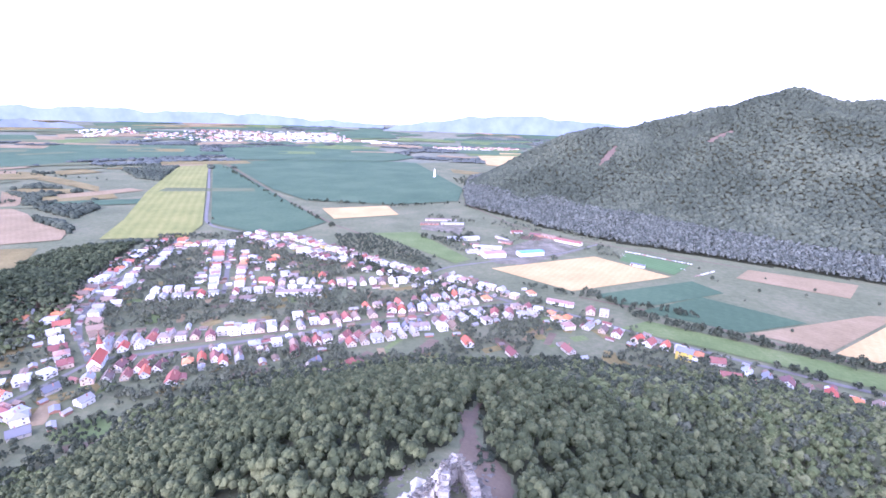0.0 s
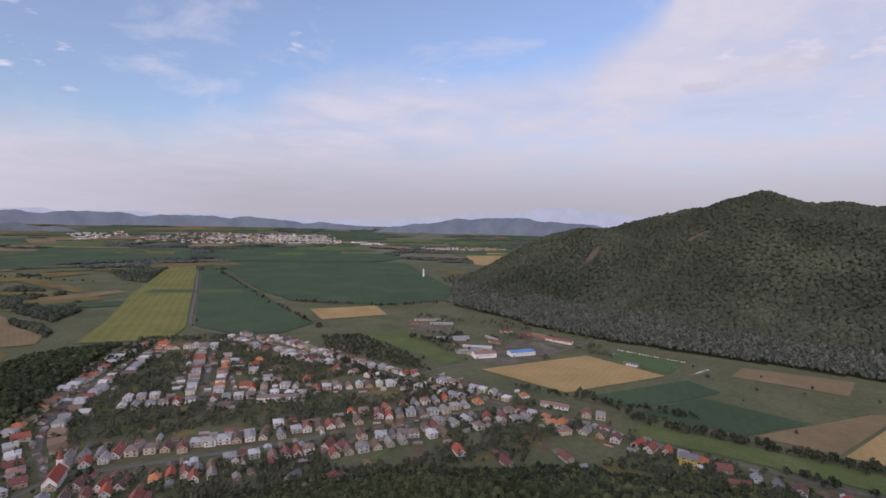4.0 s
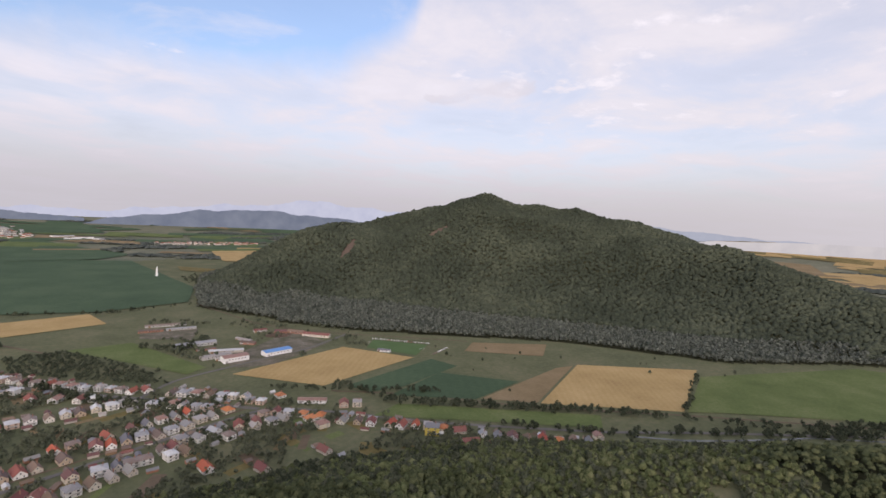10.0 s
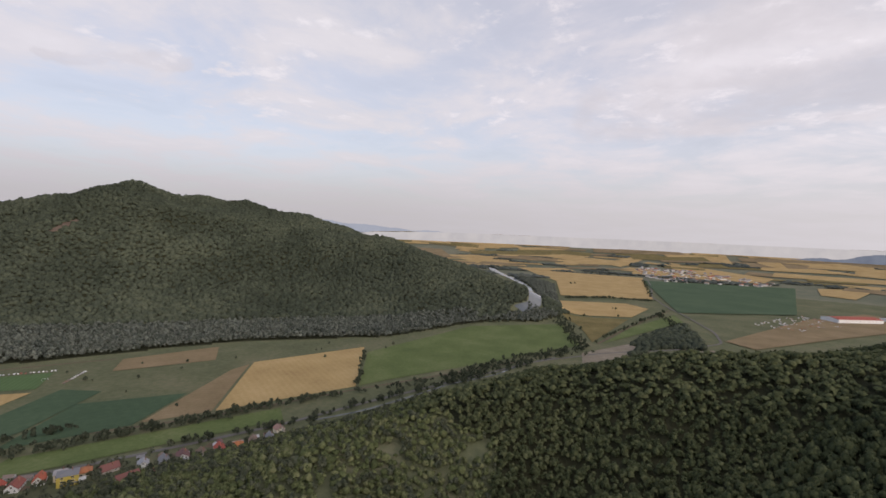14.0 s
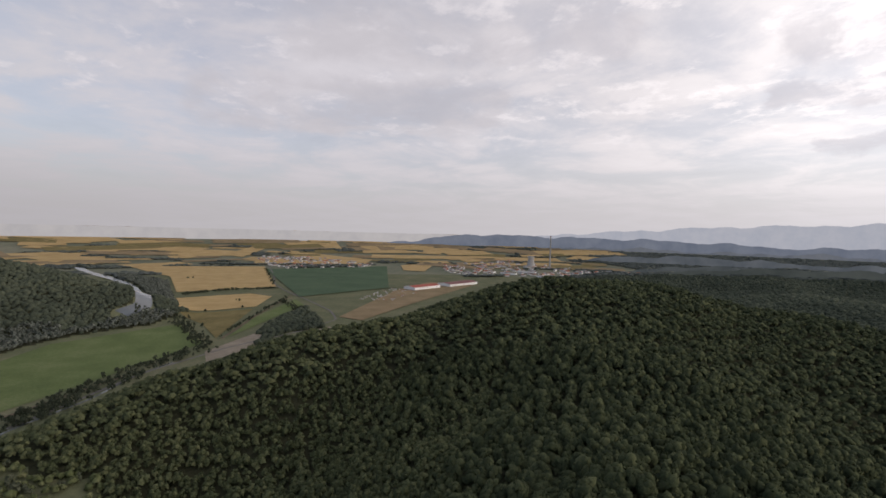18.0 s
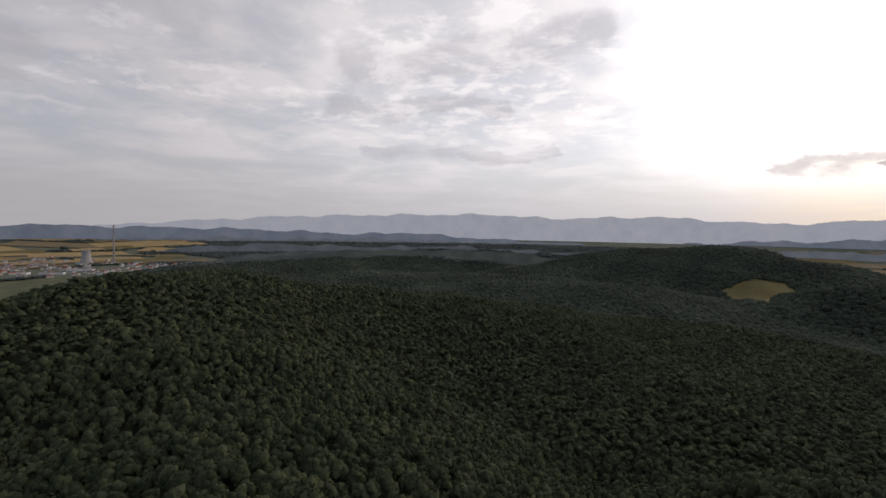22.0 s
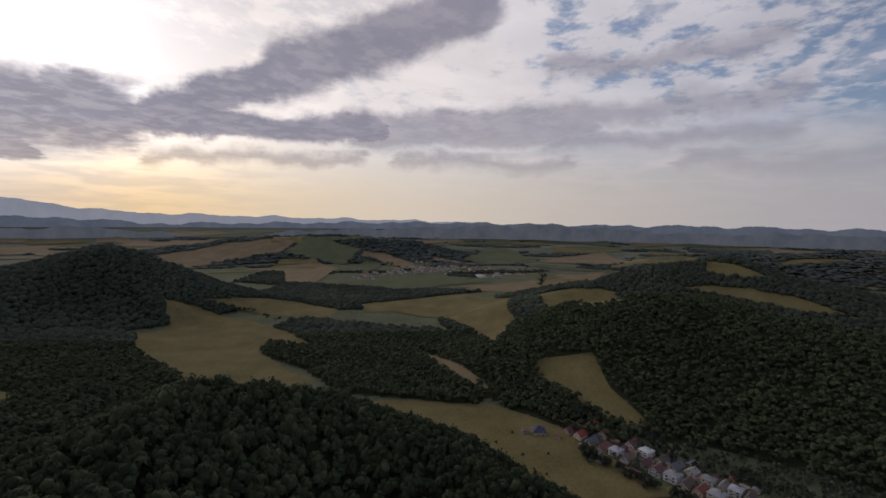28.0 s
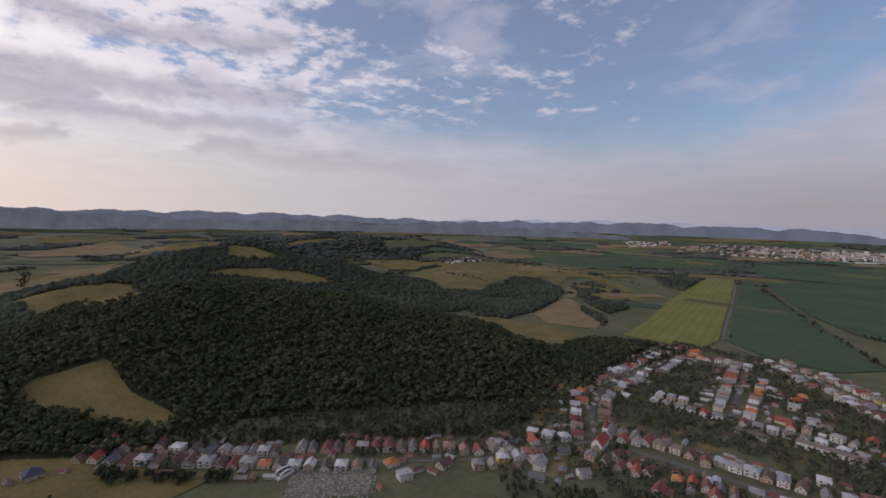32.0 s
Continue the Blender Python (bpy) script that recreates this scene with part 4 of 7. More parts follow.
# ---- woods: crowns packed together ----
def icosahedron():
    t = (1 + 5 ** 0.5) / 2
    v = np.array([(-1, t, 0), (1, t, 0), (-1, -t, 0), (1, -t, 0), (0, -1, t), (0, 1, t), (0, -1, -t), (0, 1, -t), (t, 0, -1), (t, 0, 1), (-t, 0, -1), (-t, 0, 1)], float)
    f = np.array([(0, 11, 5), (0, 5, 1), (0, 1, 7), (0, 7, 10), (0, 10, 11), (1, 5, 9), (5, 11, 4), (11, 10, 2), (10, 7, 6), (7, 1, 8),
                  (3, 9, 4), (3, 4, 2), (3, 2, 6), (3, 6, 8), (3, 8, 9), (4, 9, 5), (2, 4, 11), (6, 2, 10), (8, 6, 7), (9, 8, 1)])
    return v / np.linalg.norm(v[0]), f


ICO_V, ICO_F = icosahedron()


def crown_shape(seed, lumps, tall=1.0, uneven=0.30, cut=-0.22):
    """A crown about one metre in radius, its foot at z = 0: lumps of foliage round a core."""
    rnd = np.random.RandomState(seed)
    verts, faces = [], []
    for i in range(lumps):
        if lumps == 1:
            c, s = np.array([0, 0, 0.75]), 1.0
        else:
            a = 6.283 * (i * 0.382 + rnd.rand() * 0.1)
            up = (i + 0.5) / lumps
            out = 0.62 * math.sqrt(max(0.0, 1 - (up * 1.02) ** 2))
            c, s = np.array([out * math.cos(a), out * math.sin(a), 0.35 + up * 0.95 * tall]), 0.62 - 0.14 * up + 0.12 * rnd.rand()
        v = ICO_V @ np.linalg.qr(rnd.randn(3, 3))[0]
        v = v * (1 + uneven * rnd.randn(12, 1)) * s * np.array([1, 1, 0.9]) + c
        up_side = ICO_F[(v[ICO_F].mean(1)[:, 2] - c[2]) > cut * s]
        faces.append(up_side + 12 * len(verts))
        verts.append(v)
    return np.concatenate(verts), np.concatenate(faces)


def leafy_crown(seed, lumps, sprays, size, uneven=0.30, cut=-0.22):
    """A crown of a few dark inner lumps with leaf sprays standing off them."""
    rnd = np.random.RandomState(seed + 500)
    v, f = crown_shape(seed, lumps, 1.0, uneven, cut)
    if lumps > 1:
        v = (v - np.array([0, 0, 0.8])) * 0.86 + np.array([0, 0, 0.78])
    hubs = v.reshape(-1, 12, 3).mean(1)
    pick = rnd.randint(0, len(hubs), sprays)
    way = rnd.randn(sprays, 3) + np.array([0, 0, 0.45])
    way /= np.linalg.norm(way, axis=1)[:, None]
    reach = (0.92 if lumps == 1 else 0.60) * (0.85 + 0.35 * rnd.rand(sprays))
    at = hubs[pick] + way * reach[:, None] * np.array([1, 1, 0.9])
    at[:, 2] = np.maximum(at[:, 2], 0.15)
    face = way + 0.5 * rnd.randn(sprays, 3)
    face /= np.linalg.norm(face, axis=1)[:, None]
    side = np.cross(face, rnd.randn(sprays, 3))
    side /= np.linalg.norm(side, axis=1)[:, None]
    other = np.cross(face, side)
    s = size * (0.7 + 0.6 * rnd.rand(sprays))[:, None]
    tri = np.stack([at + side * s, at - side * s * 0.6 + other * s * 0.8, at - side * s * 0.5 - other * s * 0.8], 1).reshape(-1, 3)
    faces = np.arange(sprays * 3).reshape(-1, 3) + len(v)
    return np.concatenate([v, tri]), np.concatenate([f, faces])


def plant(name, spots, lumps, mat, seed, radius, label, tall=1.25, sprays=0, size=0.3, uneven=0.30, spread=0.62, cut=-0.22, lift=(0.2, 0.65)):
    """One mesh of crowns at the spots (x, y), each turned and sized by chance."""
    rnd = np.random.RandomState(seed)
    spots = np.asarray(spots)
    if not len(spots):
        return None
    z = land(spots[:, 0], spots[:, 1])[0]
    shapes = [leafy_crown(seed + i, lumps, sprays, size, uneven, cut) if sprays else crown_shape(seed + i, lumps, 1.0, uneven, cut) for i in range(6)]
    pick = rnd.randint(0, 6, len(spots))
    all_v, all_f, base = [], [], 0
    for i, (v, f) in enumerate(shapes):
        at = spots[pick == i]
        n = len(at)
        if not n:
            continue
        a = rnd.rand(n) * 6.283
        s = radius * (1.03 - spread / 2 + spread * rnd.rand(n) ** 1.3)
        h = s * tall * (0.9 + 0.3 * rnd.rand(n))
        c, sn = np.cos(a)[:, None], np.sin(a)[:, None]
        x = (v[None, :, 0] * c - v[None, :, 1] * sn) * s[:, None] + at[:, 0][:, None]
        y = (v[None, :, 0] * sn + v[None, :, 1] * c) * s[:, None] + at[:, 1][:, None]
        zz = v[None, :, 2] * h[:, None] + (z[pick == i] + radius * (lift[0] + (lift[1] - lift[0]) * rnd.rand(n)))[:, None]
        all_v.append(np.stack([x, y, zz], -1).reshape(-1, 3))
        all_f.append((f[None] + (np.arange(n) * len(v))[:, None, None] + base).reshape(-1, 3))
        base += n * len(v)
    me = mesh_of(name, np.concatenate(all_v), np.concatenate(all_f), [mat])
    return tagged(new(name, me), label, "woods", kind="stuff")


def scatter(spacing, r0, r1, mask, seed, keep=1.0):
    rnd = np.random.RandomState(seed)
    g = np.arange(-r1, r1, spacing)
    x, y = np.meshgrid(g, g)
    x, y = x.ravel() + (rnd.rand(x.size) - 0.5) * spacing * 0.9, y.ravel() + (rnd.rand(x.size) - 0.5) * spacing * 0.9
    r = np.hypot(x, y)
    ok = (r >= r0) & (r < r1) & (rnd.rand(len(x)) < keep)
    x, y = x[ok], y[ok]
    ok = mask(x, y)
    return np.stack([x[ok], y[ok]], 1)


def back_slope(x, y):
    """True on ground that falls away from the castle: planted more thinly."""
    z = land(x, y)[0]
    r = np.hypot(x, y)
    z2 = land(x * (1 - 60 / r), y * (1 - 60 / r))[0]
    return (z2 - z) > 60 * (EYE_Z - z) / r + 6


def front_woods(x, y):
    return wooded(x, y) & ~back_slope(x, y) & ~willow_belt(x, y)


def back_woods(x, y):
    return wooded(x, y) & back_slope(x, y)


CASTLE_WOODS, HILL_WOODS = "dense dark green broadleaf forest on the castle hill", "dark green broadleaf forest covering hills"


def young(x, y):
    """The young stand of small crowns on the north slope; the old forest covers the rest."""
    turn = (np.degrees(np.arctan2(x, y)) + 180) % 360 - 180
    return (turn > -75) & (turn < 112 + 8 * np.sin(x / 23.0 + y / 31.0))


plant("forest", scatter(4.7, 85, 210, lambda x, y: wooded(x, y) & young(x, y), 1), 5, M["leaves"], 11, 2.8, "young light green broadleaf forest below the ruin", sprays=50, size=0.13, uneven=0.2)
plant("forest", scatter(5.2, 210, 400, lambda x, y: wooded(x, y) & young(x, y), 8), 4, M["leaves"], 14, 3.2, "young light green broadleaf forest below the ruin", sprays=16, size=0.18, uneven=0.2, cut=-0.1)
plant("forest", scatter(7.0, 85, 210, lambda x, y: wooded(x, y) & ~young(x, y), 9), 9, M["old_leaves"], 15, 4.3, CASTLE_WOODS, sprays=110, size=0.11, uneven=0.2)
plant("forest", scatter(6.8, 210, 400, lambda x, y: wooded(x, y) & ~young(x, y), 7), 6, M["old_leaves"], 13, 4.4, CASTLE_WOODS, sprays=26, size=0.15, uneven=0.2)
plant("forest", scatter(8.0, 15, 85, wooded, 6), 6, M["old_leaves"], 12, 4.0, CASTLE_WOODS, uneven=0.2)
plant("forest", scatter(7.2, 400, 950, lambda x, y: front_woods(x, y) & ~(young(x, y) & (x > 150)), 2), 3, M["old_leaves"], 21, 5.0, HILL_WOODS, 0.95, sprays=4, size=0.26, uneven=0.2, cut=-0.05)
plant("forest", scatter(6.6, 400, 950, lambda x, y: front_woods(x, y) & young(x, y) & (x > 150), 10), 3, M["leaves"], 22, 4.6, HILL_WOODS, 0.95, sprays=4, size=0.26, uneven=0.2, cut=-0.05)
plant("forest", scatter(8.2, 950, 2250, front_woods, 3), 1, M["greyed_hill_leaves"], 31, 6.6, "dark wooded hillside with closed canopy", 0.85, uneven=0.13, spread=0.5, cut=-0.35, lift=(-0.45, 0.0))
plant("forest", scatter(15, 400, 2250, back_woods, 4), 1, M["greyed_hill_leaves"], 41, 10.5, "dark wooded hillside with closed canopy", 0.6, uneven=0.13, cut=-0.2, lift=(-0.3, 0.0))
plant("forest", scatter(20, 2250, 4300, wooded, 5), 1, M["hazed_leaves"], 51, 14, "far wooded ridge paled by painted haze", 0.4, uneven=0.14, cut=-0.1, lift=(-0.1, 0.1))

# ---- small tools for things ----
class Shape:
    """Collects boxes, prisms and sheets, then becomes a mesh."""

    def __init__(self):
        self.v, self.f, self.m = [], [], []

    def faces(self, verts, faces, slot=0):
        n = len(self.v)
        self.v += [tuple(p) for p in verts]
        self.f += [tuple(i + n for i in f) for f in faces]
        self.m += [slot] * len(faces)
        return self

    def box(self, x0, y0, z0, x1, y1, z1, slot=0):
        v = [(x, y, z) for z in (z0, z1) for x, y in ((x0, y0), (x1, y0), (x1, y1), (x0, y1))]
        return self.faces(v, [(3, 2, 1, 0), (4, 5, 6, 7), (0, 1, 5, 4), (1, 2, 6, 5), (2, 3, 7, 6), (3, 0, 4, 7)], slot)

    def tube(self, rings, sides=10, slot=0, x=0.0, y=0.0):
        """rings: (radius, height) from the bottom up."""
        v = [(x + r * math.cos(6.2832 * i / sides), y + r * math.sin(6.2832 * i / sides), z) for r, z in rings for i in range(sides)]
        f = [(k * sides + i, k * sides + (i + 1) % sides, (k + 1) * sides + (i + 1) % sides, (k + 1) * sides + i) for k in range(len(rings) - 1) for i in range(sides)]
        f += [tuple(range(sides))[::-1], tuple(range((len(rings) - 1) * sides, len(rings) * sides))]
        return self.faces(v, f, slot)

    def mesh(self, name, *mats):
        me = bpy.data.meshes.new(name)
        me.from_pydata(self.v, [], self.f)
        for m in mats:
            me.materials.append(m)
        for p, s in zip(me.polygons, self.m):
            p.material_index = s
        me.update()
        return me


def thing(name, label, category, group=""):
    return tagged(new(name), label, category, group)


def part(name, shape, mats, parent, label="", at=None):
    """One mesh object under a thing or a part."""
    me = shape if isinstance(shape, bpy.types.Mesh) else shape.mesh(name, *(mats if isinstance(mats, (list, tuple)) else [mats]))
    ob = new(name, me)
    ob.parent = parent
    if at is not None:
        ob.matrix_basis = at
    if label:
        ob["label"] = label
    return ob


def window_mesh(w, h):
    """Frame and sunk pane in one connected shell."""
    s = Shape()
    ring = lambda k, y: [(-w / 2 + k, y, -h / 2 + k), (w / 2 - k, y, -h / 2 + k), (w / 2 - k, y, h / 2 - k), (-w / 2 + k, y, h / 2 - k)]
    v = ring(0, 0.08) + ring(0, -0.07) + ring(0.12, -0.07) + ring(0.12, -0.01)
    s.faces(v, [(3, 2, 1, 0)] + [(k * 4 + i, k * 4 + (i + 1) % 4, (k + 1) * 4 + (i + 1) % 4, (k + 1) * 4 + i) for k in range(3) for i in range(4)], 1)
    s.f.append((12, 13, 14, 15))
    s.m.append(0)
    return s.mesh("window", M["glass"], M["frame"])


WIN, WIN_WIDE = window_mesh(1.3, 1.5), window_mesh(2.1, 1.5)


def gable_roof(w, d, eave, rise, over=0.5, thick=0.22):
    """Two pitched slabs; the ridge runs along y."""
    s = Shape()
    hw, hd = w / 2 + over, d / 2 + over
    drop = rise * over / (w / 2)
    for k in (1, -1):
        a = [(k * hw, -hd, eave - drop), (k * hw, hd, eave - drop), (0, hd, eave + rise), (0, -hd, eave + rise)]
        low = [(x, y, z - thick) for x, y, z in a]
        f = [(0, 1, 2, 3), (7, 6, 5, 4), (0, 4, 5, 1), (1, 5, 6, 2), (3, 7, 4, 0)]
        s.faces(a + low, f if k > 0 else [g[::-1] for g in f])
    s.box(-0.16, -hd, eave + rise - 0.06, 0.16, hd, eave + rise + 0.09)
    return s


def hip_roof(w, d, eave, rise, over=0.5, thick=0.2):
    s = Shape()
    a, b = w / 2 + over, d / 2 + over
    run = max(0.0, b - a * 0.9)
    base = [(-a, -b), (a, -b), (a, b), (-a, b)]
    v = [(x, y, eave - thick) for x, y in base] + [(x, y, eave) for x, y in base] + [(0, -run - 0.01, eave + rise), (0, run + 0.01, eave + rise)]
    return s.faces(v, [(3, 2, 1, 0), (0, 1, 5, 4), (1, 2, 6, 5), (2, 3, 7, 6), (3, 0, 4, 7), (4, 5, 8), (5, 6, 9, 8), (6, 7, 9), (7, 4, 8, 9)])


def make_house(name, kind, w, d, eave, rise, wall_mat, roof_mat, label, storeys=1, roof_label=""):
    """kind: gable, hip or flat. The front looks along -y."""
    h = thing(name, label, name, name + "s of the village")
    s = Shape()
    s.box(-w / 2, -d / 2, -2.5, w / 2, d / 2, eave)
    if kind == "gable":
        for y, turn in ((-d / 2, 1), (d / 2, -1)):
            tri = [(-w / 2, y, eave), (w / 2, y, eave), (0, y, eave + rise - 0.2)]
            s.faces(tri, [(0, 1, 2) if turn > 0 else (2, 1, 0)])
        roof = gable_roof(w, d, eave, rise)
    elif kind == "hip":
        roof = hip_roof(w, d, eave, rise)
    else:
        roof = Shape().box(-w / 2 - 0.25, -d / 2 - 0.25, eave, w / 2 + 0.25, d / 2 + 0.25, eave + 0.3)
        for x0, y0, x1, y1 in ((-w / 2, -d / 2, w / 2, -d / 2 + 0.3), (-w / 2, d / 2 - 0.3, w / 2, d / 2), (-w / 2, -d / 2 + 0.3, -w / 2 + 0.3, d / 2 - 0.3), (w / 2 - 0.3, -d / 2 + 0.3, w / 2, d / 2 - 0.3)):
            roof.box(x0, y0, eave + 0.3, x1, y1, eave + 0.3 + rise)
    part("wall", s, wall_mat, h)
    roof = part("roof", roof, roof_mat, h, roof_label)
    top = eave + rise
    part("chimney", Shape().box(w * 0.18, d * 0.1, eave, w * 0.18 + 0.7, d * 0.1 + 0.7, top + 0.9).box(w * 0.18 - 0.08, d * 0.1 - 0.08, top + 0.9, w * 0.18 + 0.78, d * 0.1 + 0.78, top + 1.05), M["brick"], roof, "brick chimney stack")
    part("door", Shape().box(-0.5, -0.06, 0, 0.5, 0.05, 2.1), M["door"], h, at=pose(w / 2, -d * 0.1, 0, 0, 0, 90))
    for k in range(storeys):
        z = 1.7 + 2.9 * k
        for x in (-w * 0.25, w * 0.25):
            part("window", WIN_WIDE if kind != "gable" else WIN, None, h, at=pose(x, -d / 2, z))
        part("window", WIN, None, h, at=pose(-w / 2, -d * 0.22, z, 0, 0, -90))
        part("window", WIN, None, h, at=pose(w / 2, d * 0.25, z, 0, 0, 90))
    if kind == "gable":
        part("window", WIN, None, h, "attic window in the gable", at=pose(0, -d / 2, eave + 0.9))
    if storeys > 1:
        b = Shape()
        x0, x1, y0, y1 = -w * 0.2, w * 0.42, -d / 2 - 1.2, -d / 2
        prof = [(y1, 2.75), (y0, 2.75), (y0, 3.85), (y0 + 0.1, 3.85), (y0 + 0.1, 2.92), (y1, 2.92)]
        b.faces([(x, y, z) for x in (x0, x1) for y, z in prof], [(0, 1, 2, 3, 4, 5), (11, 10, 9, 8, 7, 6)] + [(i, i + 6, (i + 1) % 6 + 6, (i + 1) % 6) for i in range(6)])
        part("balcony", b, M["concrete"], h, "concrete balcony with solid parapet")
    return h


HOUSES = {
    "w": make_house("house", "hip", 11.0, 11.5, 5.9, 2.3, M["plaster"], M["tin_roof"], "pale two-storey house with low metal hip roof", 2),
    "g": make_house("cottage", "gable", 8.0, 13.0, 3.6, 3.9, M["old_plaster"], M["grey_roof"], "narrow plastered cottage with grey gable roof"),
    "r": make_house("cottage", "gable", 9.0, 14.5, 3.7, 4.0, M["plaster"], M["red_roof"], "plastered cottage with steep red tile roof"),
    "m": make_house("cottage", "gable", 8.8, 14.0, 3.6, 3.9, M["old_plaster"], M["maroon_roof"], "weathered cottage with dark maroon gable roof"),
    "b": make_house("cottage", "gable", 8.6, 14.0, 3.7, 3.8, M["old_plaster"], M["brown_roof"], "old cottage with brown gable roof"),
    "o": make_house("house", "hip", 10.5, 11.5, 3.6, 3.4, M["plaster"], M["orange_roof"], "new house with bright orange hip roof"),
    "y": make_house("house", "hip", 10.5, 10.5, 5.8, 2.0, M["yellow_plaster"], M["tin_roof"], "bright yellow two-storey house with metal roof", 2),
    "f": make_house("house", "flat", 10.0, 11.0, 6.1, 0.5, M["plaster"], M["tin_roof"], "cube-shaped two-storey house with flat roof", 2),
    "v": make_house("house", "gable", 9.4, 11.0, 5.2, 3.0, M["plaster"], M["tin_roof"], "tall plastered house with pale gable roof", 2),
    "u": make_house("house", "gable", 9.8, 12.0, 5.0, 3.4, M["plaster"], M["maroon_roof"], "tall plastered house with dark red roof", 2),
    "n": make_house("house", "hip", 13.0, 13.0, 4.2, 5.0, M["old_plaster"], M["navy_roof"], "lone house with steep navy roof in meadow", 2),
}
shed_kinds = []
for wall_mat, roof_mat, words in ((M["brick"], M["grey_roof"], "low brick garden shed with grey roof"), (M["old_plaster"], M["maroon_roof"], "small plastered shed with dark red roof"),
                                  (M["concrete"], M["tin_roof"], "concrete garage with pale sheet roof"), (M["door"], M["brown_roof"], "brown wooden barn behind a house")):
    sh = thing("garden_shed", words, "shed", "sheds behind the houses")
    body = Shape().box(-2.6, -3.6, -1.5, 2.6, 3.6, 2.5)
    for y, turn in ((-3.6, 1), (3.6, -1)):
        body.faces([(-2.6, y, 2.5), (2.6, y, 2.5), (0, y, 3.6)], [(0, 1, 2) if turn > 0 else (2, 1, 0)])
    part("wall", body, wall_mat, sh)
    part("roof", gable_roof(5.2, 7.2, 2.5, 1.3, 0.35, 0.12), roof_mat, sh)
    part("door", Shape().box(-1.1, -0.05, -1.0, 1.1, 0.06, 2.1), M["door"], sh, at=pose(0, -3.6, 0))
    shed_kinds.append(sh)

# Rows of houses: from (x, y) to (x, y), and the kinds along it.
HOUSE_ROWS = [
    (-320, 433, -244, 455, "gggrwwm"),
    (-220, 465, -160, 482, "wwwbwb"),
    (-131, 497, -88, 515, "wwbrb"),
    (-70, 523, -70, 523, "w"),
    (-48, 538, -12, 544, "wrgw"),
    (2, 544, 28, 555, "bww"),
    (-278, 389, -246, 393, "wrm"),
    (-224, 402, -186, 421, "ormgw"),
    (-167, 426, -162, 429, "ww"),
    (-138, 441, -107, 454, "bmrw"),
    (-90, 465, -79, 461, "mw"),
    (-41, 486, -6, 492, "wgww"),
    (5, 506, 16, 510, "bm"),
    (37, 519, 52, 529, "ww"),
    (76, 537, 94, 536, "rm"),
    (-311, 350, -273, 337, "gw"),
    (-222, 371, -222, 371, "r"),
    (-108, 404, -75, 387, "gr"),
    (39, 456, 39, 456, "r"),
    (82, 434, 82, 434, "m"),
    (-358, 355, -344, 363, "yw"),
    (-325, 320, -310, 315, "ww"),
    (-357, 303, -364, 322, "wm"),
    (-336, 296, -335, 306, "ww"),
    (-330, 391, -381, 448, "wwmww"),
    (-399, 467, -426, 558, "wobb"),
    (-443, 601, -473, 817, "wwgrowrwg"),
    (-420, 458, -420, 458, "o"),
    (-364, 482, -372, 533, "ww"),
    (-401, 564, -405, 610, "wmww"),
    (-406, 664, -429, 747, "bwww"),
    (-435, 795, -356, 818, "oorwwww"),
    (-291, 601, -364, 794, "ffffgfr"),
    (-260, 609, -308, 758, "fofwwb"),
    (-232, 627, -243, 686, "rw"),
    (-254, 740, -214, 658, "ow"),
    (-217, 701, -289, 733, "wrw"),
    (-271, 873, -76, 720, "wwwwrwywwwmwrwww"),
    (-348, 875, -265, 801, "wwww"),
    (-221, 771, -160, 735, "wwww"),
    (-197, 645, -159, 653, "wr"),
    (-138, 621, -30, 647, "rwwbwwwww"),
    (-126, 703, -126, 703, "r"),
    (-99, 689, -77, 678, "ww"),
    (-11, 688, -11, 688, "r"),
    (18, 666, 95, 615, "wwwbwww"),
    (-3, 630, 19, 622, "ww"),
    (71, 584, 71, 584, "o"),
    (135, 607, 135, 607, "o"),
    (150, 523, 156, 502, "ow"),
    (182, 504, 207, 484, "gbw"),
    (226, 475, 235, 464, "rr"),
    (198, 547, 213, 542, "ww"),
    (142, 446, 142, 446, "m"),
    (286, 425, 276, 388, "mm"),
    (303, 403, 390, 335, "wgwbrobg"),
    (-522, -42, -477, 30, "mrgmwbm"),
    (-468, 42, -426, 108, "wwbrwob"),
    (-526, -4, -514, 22, "mm"),
    (-501, 35, -475, 70, "wwgw"),
    (-465, 83, -450, 111, "wgwb"),
    (-511, -72, -511, -72, "n"),
    (-446, 134, -375, 259, "ggrbwyrwbgrbw"),
    (-378, 197, -351, 197, "ow"),
    (-350, 237, -350, 237, "m"),
    (-352, 296, -353, 310, "wg"),
    (-331, 290, -320, 316, "yww"),
    (-304, 312, -290, 295, "wg"),
]
dice = random.Random(5)
sites, used = [], set()


def ground_at(x, y):
    return float(land(x, y)[0])


def settle(proto, x, y, turn, scale=(1, 1, 1)):
    """The prototype itself at its first place, copies at the next ones."""
    m = pose(x, y, ground_at(x, y), 0, 0, turn)
    if proto.name not in used:
        used.add(proto.name)
        proto.matrix_basis = m
        ob = proto
    else:
        ob = copy_thing(proto, m)
    ob.scale = scale
    return ob


